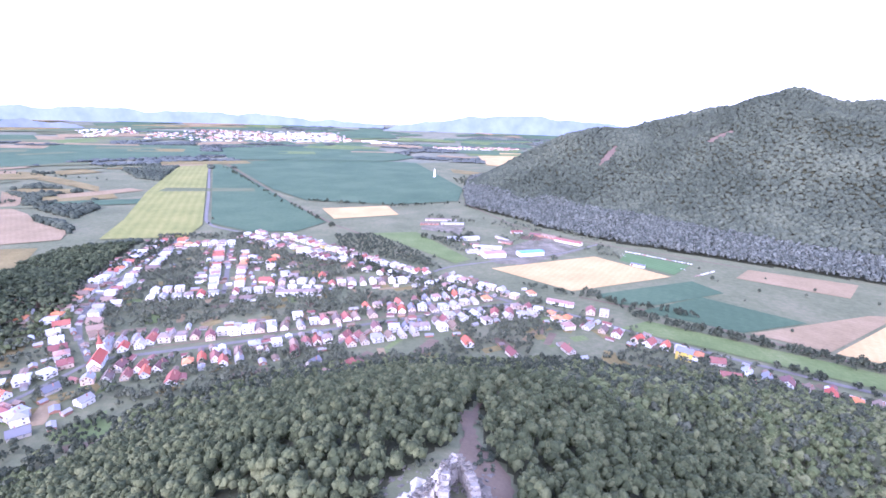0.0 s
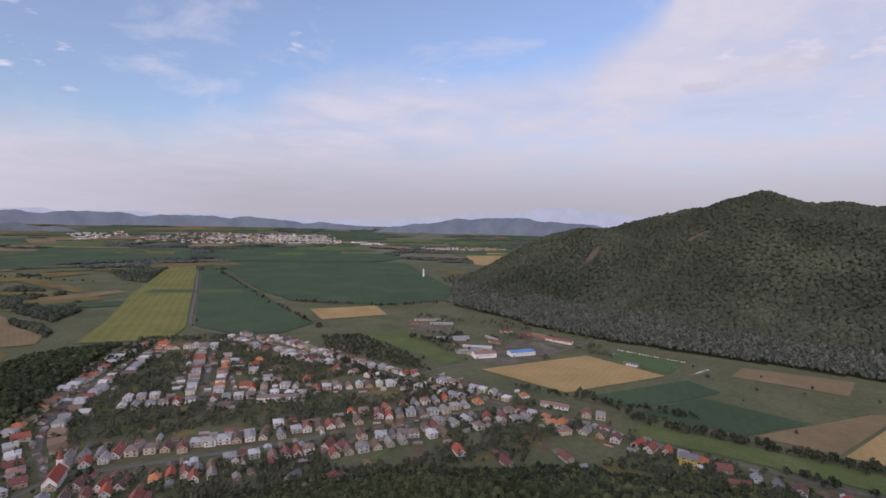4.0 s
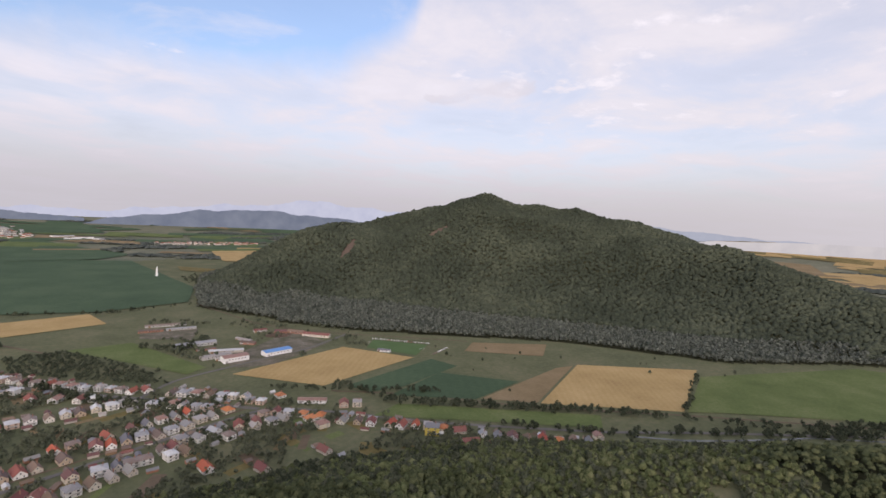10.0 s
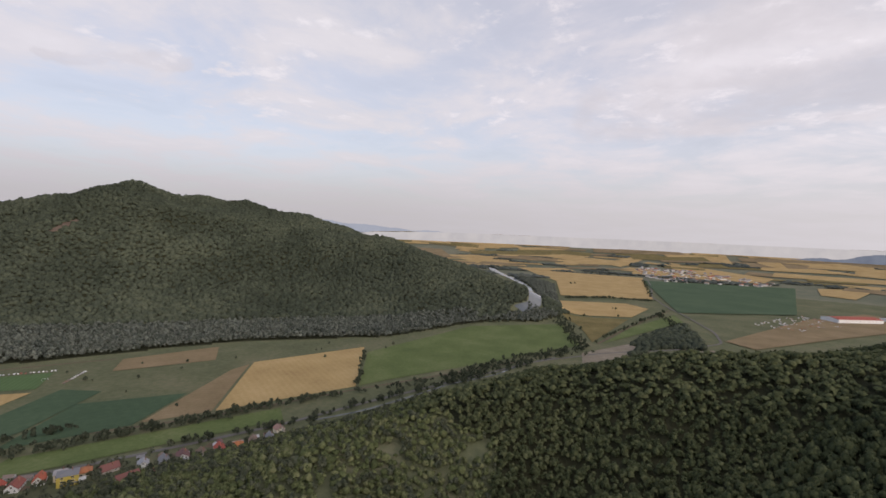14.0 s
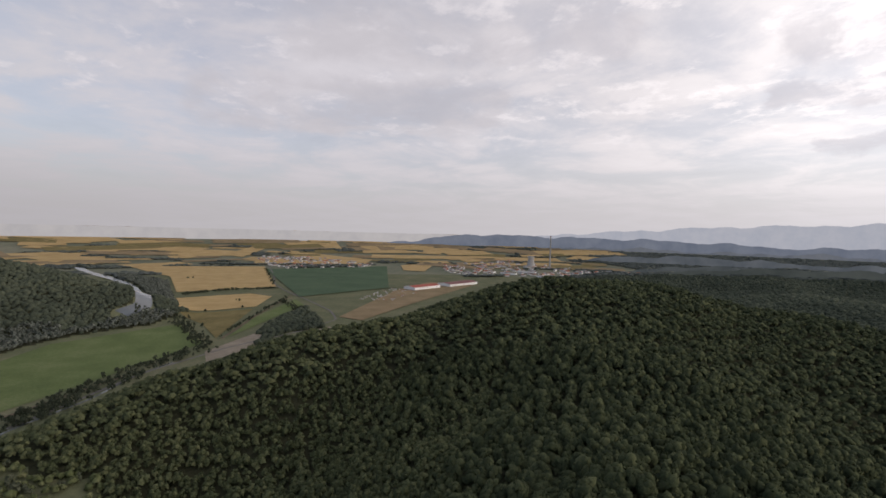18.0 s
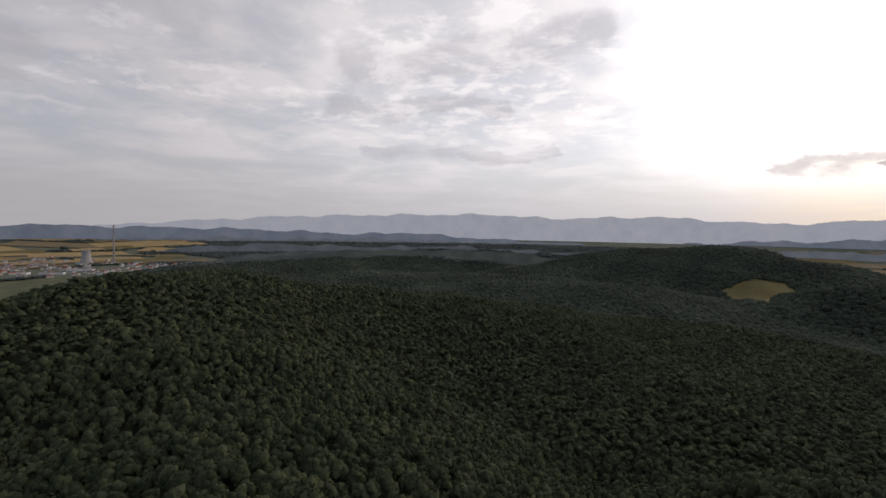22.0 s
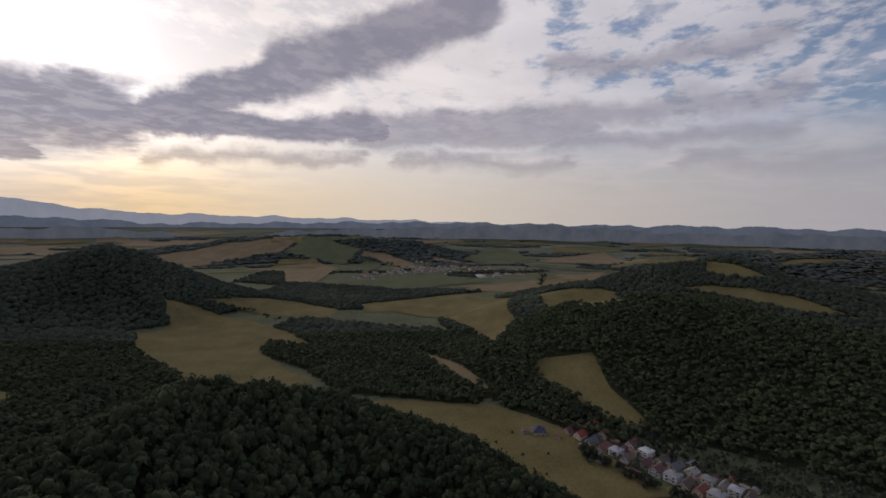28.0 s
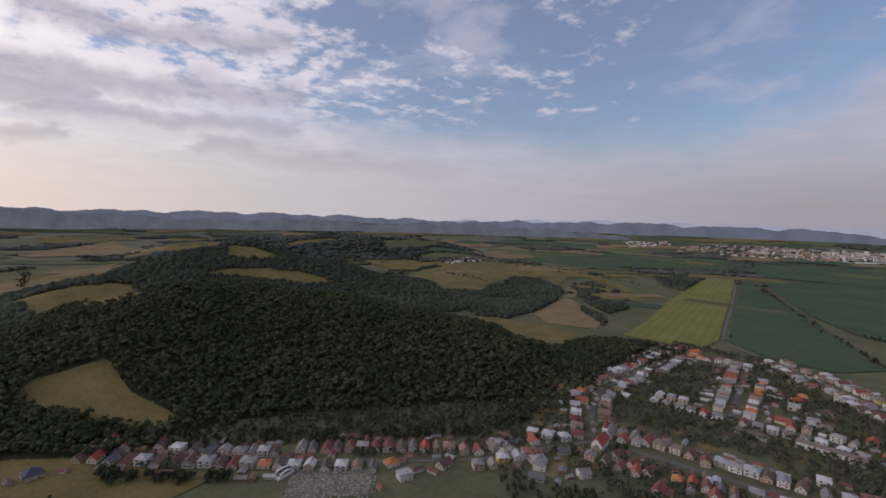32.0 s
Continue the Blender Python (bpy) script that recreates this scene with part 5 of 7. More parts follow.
for x0, y0, x1, y1, kinds in HOUSE_ROWS:
    length = math.hypot(x1 - x0, y1 - y0)
    n = len(kinds)
    if n >= 4 and length / (n - 1) > 20:
        n = round(length / 15.5) + 1
    along = math.degrees(math.atan2(y1 - y0, x1 - x0)) if length > 1 else 20
    for i in range(n):
        k = kinds[i % len(kinds)] if n == len(kinds) or i < len(kinds) else dice.choice(kinds)
        s = i / max(1, n - 1)
        x, y = x0 + (x1 - x0) * s + dice.uniform(-1, 1), y0 + (y1 - y0) * s + dice.uniform(-1.2, 1.2)
        a = along
        if math.sin(radians(a)) * -x + math.cos(radians(a)) * y < 0:
            a += 180
        room = length / (n - 1) if n > 1 else 16
        size = min(1.08, room / 11.5) * dice.uniform(0.88, 1.04)
        if k == "w" and dice.random() < 0.45:
            k = dice.choice("vvvufb")
        settle(HOUSES[k], x, y, a + dice.uniform(-4, 4), (size, size * dice.uniform(0.9, 1.1), dice.uniform(0.9, 1.06)))
        sites.append((x, y))
        for _ in range(dice.choice((1, 1, 2, 3))):
            back = dice.choice((1, 1, -1)) * dice.uniform(13, 24)
            sx, sy = x - math.sin(radians(a)) * back + dice.uniform(-4, 4), y + math.cos(radians(a)) * back + dice.uniform(-4, 4)
            if all(math.hypot(sx - p, sy - q) > 8.5 for p, q in sites):
                settle(dice.choice(shed_kinds), sx, sy, a + dice.choice((0, 90)), (dice.uniform(0.8, 1.3), dice.uniform(0.8, 1.5), dice.uniform(0.8, 1.2)))
                sites.append((sx, sy))

# ---- roads, streets and tracks ----
ROADS = [
    ("road", "asphalt", 7.5, [(-1120, 2413), (-621, 1312), (-484, 997), (-445, 942), (-349, 890), (-267, 834), (-176, 782), (-100, 723), (-18, 664), (52, 616), (104, 578)]),
    ("road", "asphalt", 6.0, [(-316, 402), (-231, 434), (-153, 464), (-77, 496), (-7, 528), (111, 577), (147, 559), (214, 509), (275, 460), (348, 413), (438, 358), (560, 300), (700, 225), (850, 150), (980, 40), (1100, -110), (1215, -204), (1350, -209), (1556, -172), (1757, -127), (2022, -91), (2432, -105), (3175, -94), (4156, -63)]),
    ("street", "asphalt", 5.5, [(-316, 402), (-357, 447), (-389, 493), (-400, 527), (-423, 598), (-439, 688), (-459, 841)]),
    ("street", "asphalt", 6.5, [(-267, 580), (-344, 782)]),
    ("street", "asphalt", 5.0, [(-352, 563), (-267, 592), (-184, 615), (-146, 615)]),
    ("street", "asphalt", 5.0, [(-314, 396), (-318, 373), (-336, 326), (-339, 284), (-353, 252), (-389, 189), (-435, 115), (-480, 43), (-506, 7), (-536, -42)]),
    ("street", "asphalt", 5.5, [(-18, 664), (19, 718), (126, 770), (226, 815), (321, 892)]),
    ("track", "dirt", 5.0, [(-953, 2166), (-407, 1281), (-211, 990), (-130, 903)]),
    ("track", "dirt", 4.5, [(83, 1295), (176, 1041), (239, 955), (321, 892), (420, 830), (520, 760)]),
    ("track", "dirt", 3.5, [(-756, -190), (-653, -159), (-583, -123), (-552, -80), (-536, -42)]),
    ("track", "dirt", 5.0, [(1063, 53), (1334, -19), (1687, -132)]),
    ("track", "dirt", 4.0, [(199, 602), (288, 553), (414, 448), (577, 348), (741, 237), (841, 171)]),
    ("track", "dirt", 3.0, [(-290, 425), (-153, 478), (-7, 540), (100, 588)]),
]
# more houses along the streets, wherever a plot is still free
infill = random.Random(12)
for pts, sides, kinds in ((ROADS[1][3][:6], (-17, 17), "wwvrmgwbuw"), (ROADS[1][3][5:11], (-17,), "wvrwbouw"), (ROADS[0][3][4:], (-16, 16), "wwvwrfw"), (ROADS[2][3], (-14, 14), "wrvwobw"),
                          (ROADS[4][3], (-14, 14), "wrvwg"), (ROADS[5][3], (-14, 14), "gwrbmwv"), (ROADS[1][3][:6], (-42, 44), "rmgbwvr")):
    for (ax, ay), (bx, by) in zip(pts, pts[1:]):
        length = math.hypot(bx - ax, by - ay)
        for i in range(int(length / 7)):
            for off in sides:
                s = (i + 0.5) * 7 / length
                x, y = ax + (bx - ax) * s - (by - ay) / length * off, ay + (by - ay) * s + (bx - ax) / length * off
                if len(used) and all(math.hypot(x - p, y - q) > 12.5 for p, q in sites) and all(not near_line(np.array(x), np.array(y), line, 11.0) for _, _, _, line in ROADS[:7]):
                    a = math.degrees(math.atan2(by - ay, bx - ax))
                    if math.sin(radians(a)) * -x + math.cos(radians(a)) * y < 0:
                        a += 180
                    settle(HOUSES[infill.choice(kinds)], x, y, a + infill.uniform(-4, 4), (infill.uniform(0.85, 1.02), infill.uniform(0.85, 1.05), infill.uniform(0.9, 1.06)))
                    sites.append((x, y))
for name, mat, width, pts in ROADS:
    words = {"road": "grey asphalt country road", "street": "grey asphalt village street", "track": "pale dusty farm track"}[name]
    tagged(ribbon(name, pts, width, M[mat], 0.45 if mat == "asphalt" else 0.4 if name == "track" else 0.43), words, "road", kind="structure")
for pts, width in ((RIVER, 36), ([(462, 335), (511, 300), (600, 262), (659, 241), (738, 191), (835, 160), (900, 119)], 3.5)):
    tagged(ribbon("water", pts, width, M["water"], 0.35), "slow grey river between wooded banks", "river", kind="structure")

# ---- gardens behind the houses ----
VILLAGE = [(-500, 860), (-350, 890), (-60, 720), (120, 600), (240, 500), (400, 345), (330, 350), (200, 420), (60, 440), (-100, 380), (-260, 330), (-350, 280), (-380, 180), (-480, 0), (-540, -10), (-480, 120), (-400, 300), (-440, 480)]
LINES = [pts for name, mat, width, pts in ROADS]


def free_of_roads(x, y, width):
    ok = np.ones(np.shape(x), bool)
    for pts in LINES:
        ok &= ~near_line(x, y, pts, width)
    return ok


plots = 0
garden = random.Random(8)
for _ in range(1100):
    x, y = garden.uniform(-520, 400), garden.uniform(0, 880)
    if plots < 170 and inside(np.array(x), np.array(y), VILLAGE) and free_of_roads(np.array(x), np.array(y), 14):
        a, w, l = radians(garden.choice((20, 20, 112, -30)) + garden.uniform(-6, 6)), garden.uniform(3, 7), garden.uniform(8, 18)
        c, s = math.cos(a), math.sin(a)
        poly = [(x + u * w * c - v * l * s, y + u * w * s + v * l * c) for u, v in ((-1, -1), (1, -1), (1, 1), (-1, 1))]
        ob = drape("garden_plot", poly, M[garden.choice(("meadow", "hay_meadow", "stubble", "dirt", "hay_meadow", "dirt"))], 0.2 + 0.001 * plots, 30.0)
        tagged(ob, "small garden plot of grass or tilled soil", "garden", "garden plots", kind="structure")
        plots += 1

tree_rnd = np.random.RandomState(77)
gx, gy = tree_rnd.uniform(-530, 420, 21000), tree_rnd.uniform(-20, 900, 21000)
ok = inside(gx, gy, VILLAGE) & free_of_roads(gx, gy, 7.5)
house_xy = np.array(sites)
gx, gy = gx[ok], gy[ok]
ok = np.min(np.hypot(gx[:, None] - house_xy[None, :, 0], gy[:, None] - house_xy[None, :, 1]), axis=1) > 7.0
ok &= (np.sin(gx / 31.0 + 1.3 * np.sin(gy / 47.0)) + np.sin(gy / 27.0) > -0.9)
garden_spots = np.stack([gx[ok], gy[ok]], 1)[:5600]
plant("garden_trees", garden_spots[:2700], 2, M["garden_leaves"], 61, 2.9, "round green fruit trees in village gardens", 1.1, 22, 0.3)
plant("garden_trees", garden_spots[2700:], 1, M["garden_leaves"], 62, 1.5, "low green bushes in village gardens", 1.0, 12, 0.35)


def open_scrub(x, y):
    ok = scrubby(x, y) & free_of_roads(x, y, 6.0) & (np.sin(x / 11.0 + 1.7 * np.sin(y / 19.0)) + np.sin(y / 8.0 + x / 31.0) > -1.7)
    for poly in CLEARINGS:
        ok &= ~inside(x, y, poly)
    near = np.array(sites)
    return ok & (np.min(np.hypot(x[:, None] - near[None, :, 0], y[:, None] - near[None, :, 1]), axis=1) > 7.5)


slope = scatter(4.0, 95, 640, open_scrub, 71)
plant("scrub", slope[::2], 1, M["scrub_leaves"], 72, 2.3, "light green scrub on the open hillside", 1.0, 34, 0.30)
plant("scrub", slope[1::4], 1, M["scrub_leaves"], 73, 1.5, "low light green bushes on the hillside", 0.9, 26, 0.34)
plant("scrub", slope[3::8], 2, M["garden_leaves"], 74, 2.9, "dark young trees among the hillside scrub", 1.2, 50, 0.24)


def crest_scrub(x, y):
    ok = inside(x, y, CLEARINGS[0]) & ~inside(x, y, [(-20, 20), (24, 20), (24, 104), (-4, 104), (-20, 60)])
    return ok & ~near_line(x, y, [(8, 100), (11, 118), (12, 129), (15, 151), (20, 170)], 3.2) & (np.sin(x / 3.0 + y / 5.0) + np.sin(y / 3.7 - x / 4.0) > 0.1)


plant("scrub", scatter(1.9, 60, 175, crest_scrub, 75), 1, M["garden_leaves"], 76, 0.7, "knee-high scrub on the hill crest", 0.8, 24, 0.34)

# ---- flood-plain willows, hedges and single trees ----
HEDGES = [
    ([(330, 432), (438, 350), (560, 292), (700, 218), (850, 143)], 8, 130), ([(640, 262), (760, 205), (880, 140), (980, 70)], 16, 120),
    ([(-877, 1994), (-394, 1241), (-206, 966)], 5, 60), ([(-344, 1262), (-109, 1217), (71, 1284)], 4, 45), ([(210, 625), (269, 520), (356, 478), (477, 404)], 5, 70),
    ([(1757, 210), (1862, 80), (1872, -86)], 9, 110), ([(1044, 62), (1312, -12), (1632, -113)], 5, 60), ([(248, 548), (372, 461), (507, 380), (620, 293), (732, 225)], 8, 120),
    ([(588, 354), (753, 440)], 4, 22), ([(-828, -909), (-905, -821), (-861, -701)], 6, 26), ([(-703, -172), (-612, -120), (-559, -56)], 16, 120), ([(-29, 906), (41, 873), (75, 937)], 8, 50),
    ([(-136, 764), (-56, 660), (58, 600)], 8, 90), ([(-1640, -1755), (-1874, -1727), (-2042, -1616)], 14, 90), ([(-2105, -1293), (-2150, -1075), (-1907, -851)], 16, 90),
    ([(-483, -30), (-451, 20), (-425, 65)], 6, 60), ([(1315, 260), (1336, 167), (1005, 81)], 18, 150), ([(-560, -60), (-520, 40), (-470, 130), (-420, 235), (-385, 310)], 10, 170),
    ([(120, 640), (230, 590), (330, 540)], 4, 35), ([(-470, 850), (-450, 700), (-470, 600), (-430, 480)], 18, 190), ([(700, 250), (860, 175), (1010, 75)], 8, 80),
    ([(1260, -150), (1400, -120), (1560, -90)], 14, 80), ([(2743, -78), (2000, -85)], 7, 60), ([(-1900, 1500), (-1500, 1600), (-1000, 1500)], 8, 50),
    ([(-1500, 1000), (-1100, 1080), (-900, 1150)], 10, 60), ([(260, 2000), (100, 1800), (120, 1500), (200, 1350)], 30, 160), ([(-2500, -500), (-2100, -300), (-1700, -250)], 14, 80),
]
hedge_rnd = np.random.RandomState(3)
spots = []
for pts, width, n in HEDGES:
    p = np.array(pts, float)
    seg = np.linalg.norm(np.diff(p, axis=0), axis=1)
    at = np.sort(hedge_rnd.rand(n)) * seg.sum()
    cum = np.concatenate([[0], np.cumsum(seg)])
    x, y = np.interp(at, cum, p[:, 0]), np.interp(at, cum, p[:, 1])
    spots.append(np.stack([x, y], 1) + hedge_rnd.randn(n, 2) * width * 0.6)
plant("hedge_trees", np.concatenate(spots), 2, M["garden_leaves"], 71, 3.2, "uneven green hedgerow trees along field edges", 1.25, 30, 0.32)

SKIRT = [(-540, 44), (-507, 195), (-470, 326), (-467, 465), (-437, 500), (-432, 384), (-382, 310), (-434, 168), (-505, 76)]
plant("scrub", scatter(6.0, 300, 700, lambda x, y: inside(x, y, SKIRT) & ~wooded(x, y) & (np.min(np.hypot(x[:, None] - house_xy[None, :, 0], y[:, None] - house_xy[None, :, 1]), axis=1) > 10), 15, 0.7), 2, M["garden_leaves"], 75, 2.7, "dense bushes along the foot of the wooded dome", 1.2, 20, 0.32)
SCRUB = [(-525, 55), (-518, 178), (-460, 275), (-451, 352), (-476, 474), (-510, 566), (-420, 451), (-382, 323), (-421, 226), (-481, 128)]
plant("scrub", scatter(7.5, 300, 900, lambda x, y: inside(x, y, SCRUB) & (np.min(np.hypot(x[:, None] - house_xy[None, :, 0], y[:, None] - house_xy[None, :, 1]), axis=1) > 10), 12, 0.55),
      2, M["garden_leaves"], 72, 2.4, "low bushes below the wooded hill", 1.25, 30, 0.32)
COPSE = [(-192, 900), (-121, 912), (-34, 811), (18, 700), (-65, 745), (-163, 810)]
plant("scrub", scatter(6.8, 600, 960, lambda x, y: inside(x, y, COPSE), 16, 0.8), 2, M["garden_leaves"], 77, 2.9, "loose copse of small trees beside the village", 1.1, 20, 0.3)
fringe = [(150, 430), (-100, 380), (-260, 320), (-330, 270), (-240, 240), (-60, 300), (150, 360), (300, 320)]
plant("scrub", scatter(6.5, 200, 600, lambda x, y: inside(x, y, fringe) & ~wooded(x, y) & (np.min(np.hypot(x[:, None] - house_xy[None, :, 0], y[:, None] - house_xy[None, :, 1]), axis=1) > 9), 13, 0.6),
      2, M["garden_leaves"], 73, 2.6, "orchard trees and bushes above the village", 1.25, 36, 0.3)
plant("willow_woods", scatter(8.0, 300, 2600, willow_belt, 14), 2, M["willow_leaves"], 74, 5.2, "pale grey-green willows along the river", 1.15, 20, 0.30, uneven=0.2)


def make_tree(seed, height, label):
    t = thing("tree", label, "tree", "single trees in the fields")
    rnd = random.Random(seed)
    s = Shape().tube([(0.30, -0.4), (0.22, height * 0.25), (0.15, height * 0.5), (0.05, height * 0.8)], 7)
    for i in range(5):
        a, z = i * 1.3 + rnd.random(), height * (0.3 + 0.08 * i)
        n, l = len(s.v), height * 0.26
        tip = Vector((math.cos(a) * l, math.sin(a) * l, z + l * 0.7))
        root = [(0.08 * math.cos(k * 2.1), 0.08 * math.sin(k * 2.1), z) for k in range(3)]
        s.faces(root + [tip], [(0, 1, 3), (1, 2, 3), (2, 0, 3)])
    part("trunk", s, M["bark"], t)
    v, f = leafy_crown(seed, 9, 160, 0.2)
    v = v * np.array([height * 0.30, height * 0.30, height * 0.37]) + np.array([0, 0, height * 0.2])
    part("crown", mesh_of("crown", v, f, [M["garden_leaves"]]), None, t)
    return t


trees = [make_tree(101, 9.0, "round broadleaf tree standing in open field"), make_tree(102, 12.0, "tall broadleaf tree beside a field"), make_tree(103, 5.0, "small round bush in dry meadow")]
tree_dice = random.Random(17)
TREE_SPOTS = [(-471, -111, 2), (-467, -57, 2), (-427, -53, 2), (-441, -108, 2), (-431, -65, 2), (-455, -80, 2), (-500, -100, 2), (520, 700, 0), (560, 650, 0), (470, 640, 0), (430, 690, 1), (610, 600, 0),
              (300, 840, 1), (330, 860, 0), (255, 930, 1), (130, 850, 1), (40, 850, 0), (-470, 1000, 1), (-460, 960, 0), (1450, 20, 1), (1400, 110, 1), (1600, 40, 1), (1580, 30, 1),
              (-290, 405, 1), (-283, 408, 1), (420, 505, 0), (690, 480, 0), (720, 520, 0), (800, 420, 0), (-1000, -600, 2), (-900, -500, 2), (2300, 250, 1), (2310, 230, 1), (2290, 245, 1)]
tree_marks = [(x, y, k) for x, y, k in TREE_SPOTS]
for _ in range(60):
    x, y = tree_dice.uniform(-60, 900), tree_dice.uniform(350, 1100)
    if not in_field(np.array(x), np.array(y)) and not wooded(np.array(x), np.array(y)) and free_of_roads(np.array(x), np.array(y), 8):
        tree_marks.append((x, y, tree_dice.choice((0, 0, 1, 2))))
for x, y, k in tree_marks:
    g = tree_dice.uniform(0.6, 0.95)
    settle(trees[k], x, y, tree_dice.uniform(0, 360), (g, g, g * tree_dice.uniform(0.9, 1.1)))


# ---- halls, yards and public buildings ----
def make_hall(name, x, y, turn, w, d, eave, rise, wall_mat, roof_mat, label, category="hall", bays=5, roof_words=""):
    h = thing(name, label, category)
    s = Shape().box(-w / 2, -d / 2, -1.5, w / 2, d / 2, eave)
    for k in (-1, 1):
        s.faces([(k * w / 2, -d / 2, eave), (k * w / 2, d / 2, eave), (k * w / 2, 0, eave + rise - 0.15)], [(0, 1, 2) if k > 0 else (2, 1, 0)])
    part("wall", s, wall_mat, h)
    part("roof", gable_roof(d, w, eave, rise, 0.6, 0.25), roof_mat, h, roof_words, at=pose(0, 0, 0, 0, 0, 90))
    part("door", Shape().box(-1.8, -0.08, 0, 1.8, 0.08, min(3.4, eave - 0.4)), M["door"], h, "wide sliding gate", at=pose(-w * 0.4, -d / 2, 0))
    for i in range(bays):
        part("window", WIN_WIDE, None, h, at=pose(-w * 0.3 + i * w * 0.75 / bays, -d / 2, eave * 0.6))
    h.matrix_basis = pose(x, y, ground_at(x, y), 0, 0, turn)
    return h


make_hall("farm_hall", 57, 894, 12, 62, 15, 5.5, 2.2, M["concrete"], M["tin_roof"], "long grey farm hall with metal roof", bays=9)
make_hall("white_hall", 104, 786, 15, 38, 18, 8, 2.0, M["white_paint"], M["tin_roof"], "large white storage hall with pale roof", bays=6)
make_hall("blue_hall", 170, 802, 18, 46, 17, 7, 1.6, M["white_paint"], M["blue_sheet"], "white hall with bright blue metal roof", bays=6)
make_hall("low_hall", 80, 812, 15, 44, 14, 4.5, 1.5, M["concrete"], M["grey_roof"], "low concrete workshop with grey roof", bays=6)
make_hall("brick_barn", 262, 893, -38, 52, 13, 5, 2.6, M["old_plaster"], M["maroon_roof"], "long barn with dark red roof", bays=7)
make_hall("brick_barn", 232, 930, -38, 30, 11, 4.5, 2.4, M["brick"], M["brown_roof"], "crumbling brick barn with brown roof", bays=4)
make_hall("farm_hall", 15, 1064, 5, 70, 9, 4, 1.2, M["concrete"], M["tin_roof"], "derelict concrete cowshed with pale roof", bays=9)
make_hall("farm_hall", 40, 1025, 5, 50, 9, 4, 1.2, M["concrete"], M["tin_roof"], "derelict concrete cowshed with pale roof", bays=7)
make_hall("farm_hall", -10, 1020, 5, 40, 9, 4, 1.2, M["brick"], M["brown_roof"], "derelict brick cowshed with patched roof", bays=6)
make_hall("workshop", 134, 905, -55, 34, 7, 3.5, 1.2, M["concrete"], M["tin_roof"], "narrow concrete workshop with pale sheet roof", bays=2)
make_hall("workshop", 137, 878, -32, 26, 9, 4, 2.0, M["brick"], M["brown_roof"], "brick workshop with brown gable roof", bays=2)
make_hall("workshop", 172, 965, 8, 24, 9, 4, 1.8, M["concrete"], M["maroon_roof"], "small concrete workshop with red roof", bays=2)
make_hall("low_hall", 98, 838, -8, 52, 12, 4.2, 1.3, M["old_plaster"], M["tin_roof"], "low worn storage hall with pale roof", bays=3)
make_hall("workshop", 70, 862, 10, 30, 5, 2.8, 0.8, M["brick"], M["brown_roof"], "row of low brick garages", bays=2)
make_hall("workshop", 84, 795, 8, 12, 7, 3.2, 0.9, M["white_paint"], M["tin_roof"], "small white office hut beside the yard", bays=2)
make_hall("workshop", 206, 940, -20, 22, 12, 5, 2.4, M["brick"], M["maroon_roof"], "old brick barn amid scrap heaps", bays=2)
heap_rnd = np.random.RandomState(33)
hv, hf = [], []
for _ in range(260):
    a, q = heap_rnd.uniform(0, 6.28), heap_rnd.rand() ** 0.5
    x, y = 200 + 26 * q * math.cos(a), 925 + 20 * q * math.sin(a)
    hf.append(ICO_F + 12 * len(hv))
    hv.append(ICO_V * (1 + 0.3 * heap_rnd.randn(12, 1)) * heap_rnd.uniform(0.6, 2.2) * np.array([1, 1, 0.6]) + np.array([x, y, ground_at(x, y) + 3.0 * (1 - q)]))
tagged(new("spoil_heap", mesh_of("spoil_heap", np.concatenate(hv), np.concatenate(hf), [M["scree"]], smooth=False)), "reddish heap of spoil and scrap in a yard", "heap", kind="stuff")
yard_rnd = np.random.RandomState(34)
yx, yy = yard_rnd.uniform(-40, 330, 900), yard_rnd.uniform(760, 1110, 900)
keep = free_of_roads(yx, yy, 6.0) & ~in_field(yx, yy) & (np.sin(yx / 23.0) + np.sin(yy / 19.0 + yx / 40.0) > 0.25)
plant("bushes", np.stack([yx[keep], yy[keep]], 1), 1, M["garden_leaves"], 35, 2.6, "dark bushes on waste ground by the farm", 1.1, 20, 0.36)
make_hall("roadside_hall", 166, 574, -25, 34, 10, 4.5, 1.2, M["white_paint"], M["tin_roof"], "long white roadside hall with pale roof", bays=6)
make_hall("school", -172, 583, 8, 56, 11, 6.5, 1.4, M["white_paint"], M["tin_roof"], "long white school with flat pale roof", "school", bays=10)
make_hall("inn", -235, 561, 10, 30, 12, 4.2, 2.2, M["plaster"], M["brown_roof"], "low wide building with brown roof", "inn", bays=5)
make_hall("clubhouse", 340, 752, -40, 22, 7, 4.0, 1.2, M["white_paint"], M["grey_roof"], "white clubhouse beside the football pitch", "clubhouse", bays=4)
make_house("apartment_house", "hip", 15, 13, 9.0, 2.6, M["yellow_plaster"], M["grey_roof"], "cream three-storey house with dark hip roof", 3).matrix_basis = pose(259, 437, ground_at(259, 437), 0, 0, -35)

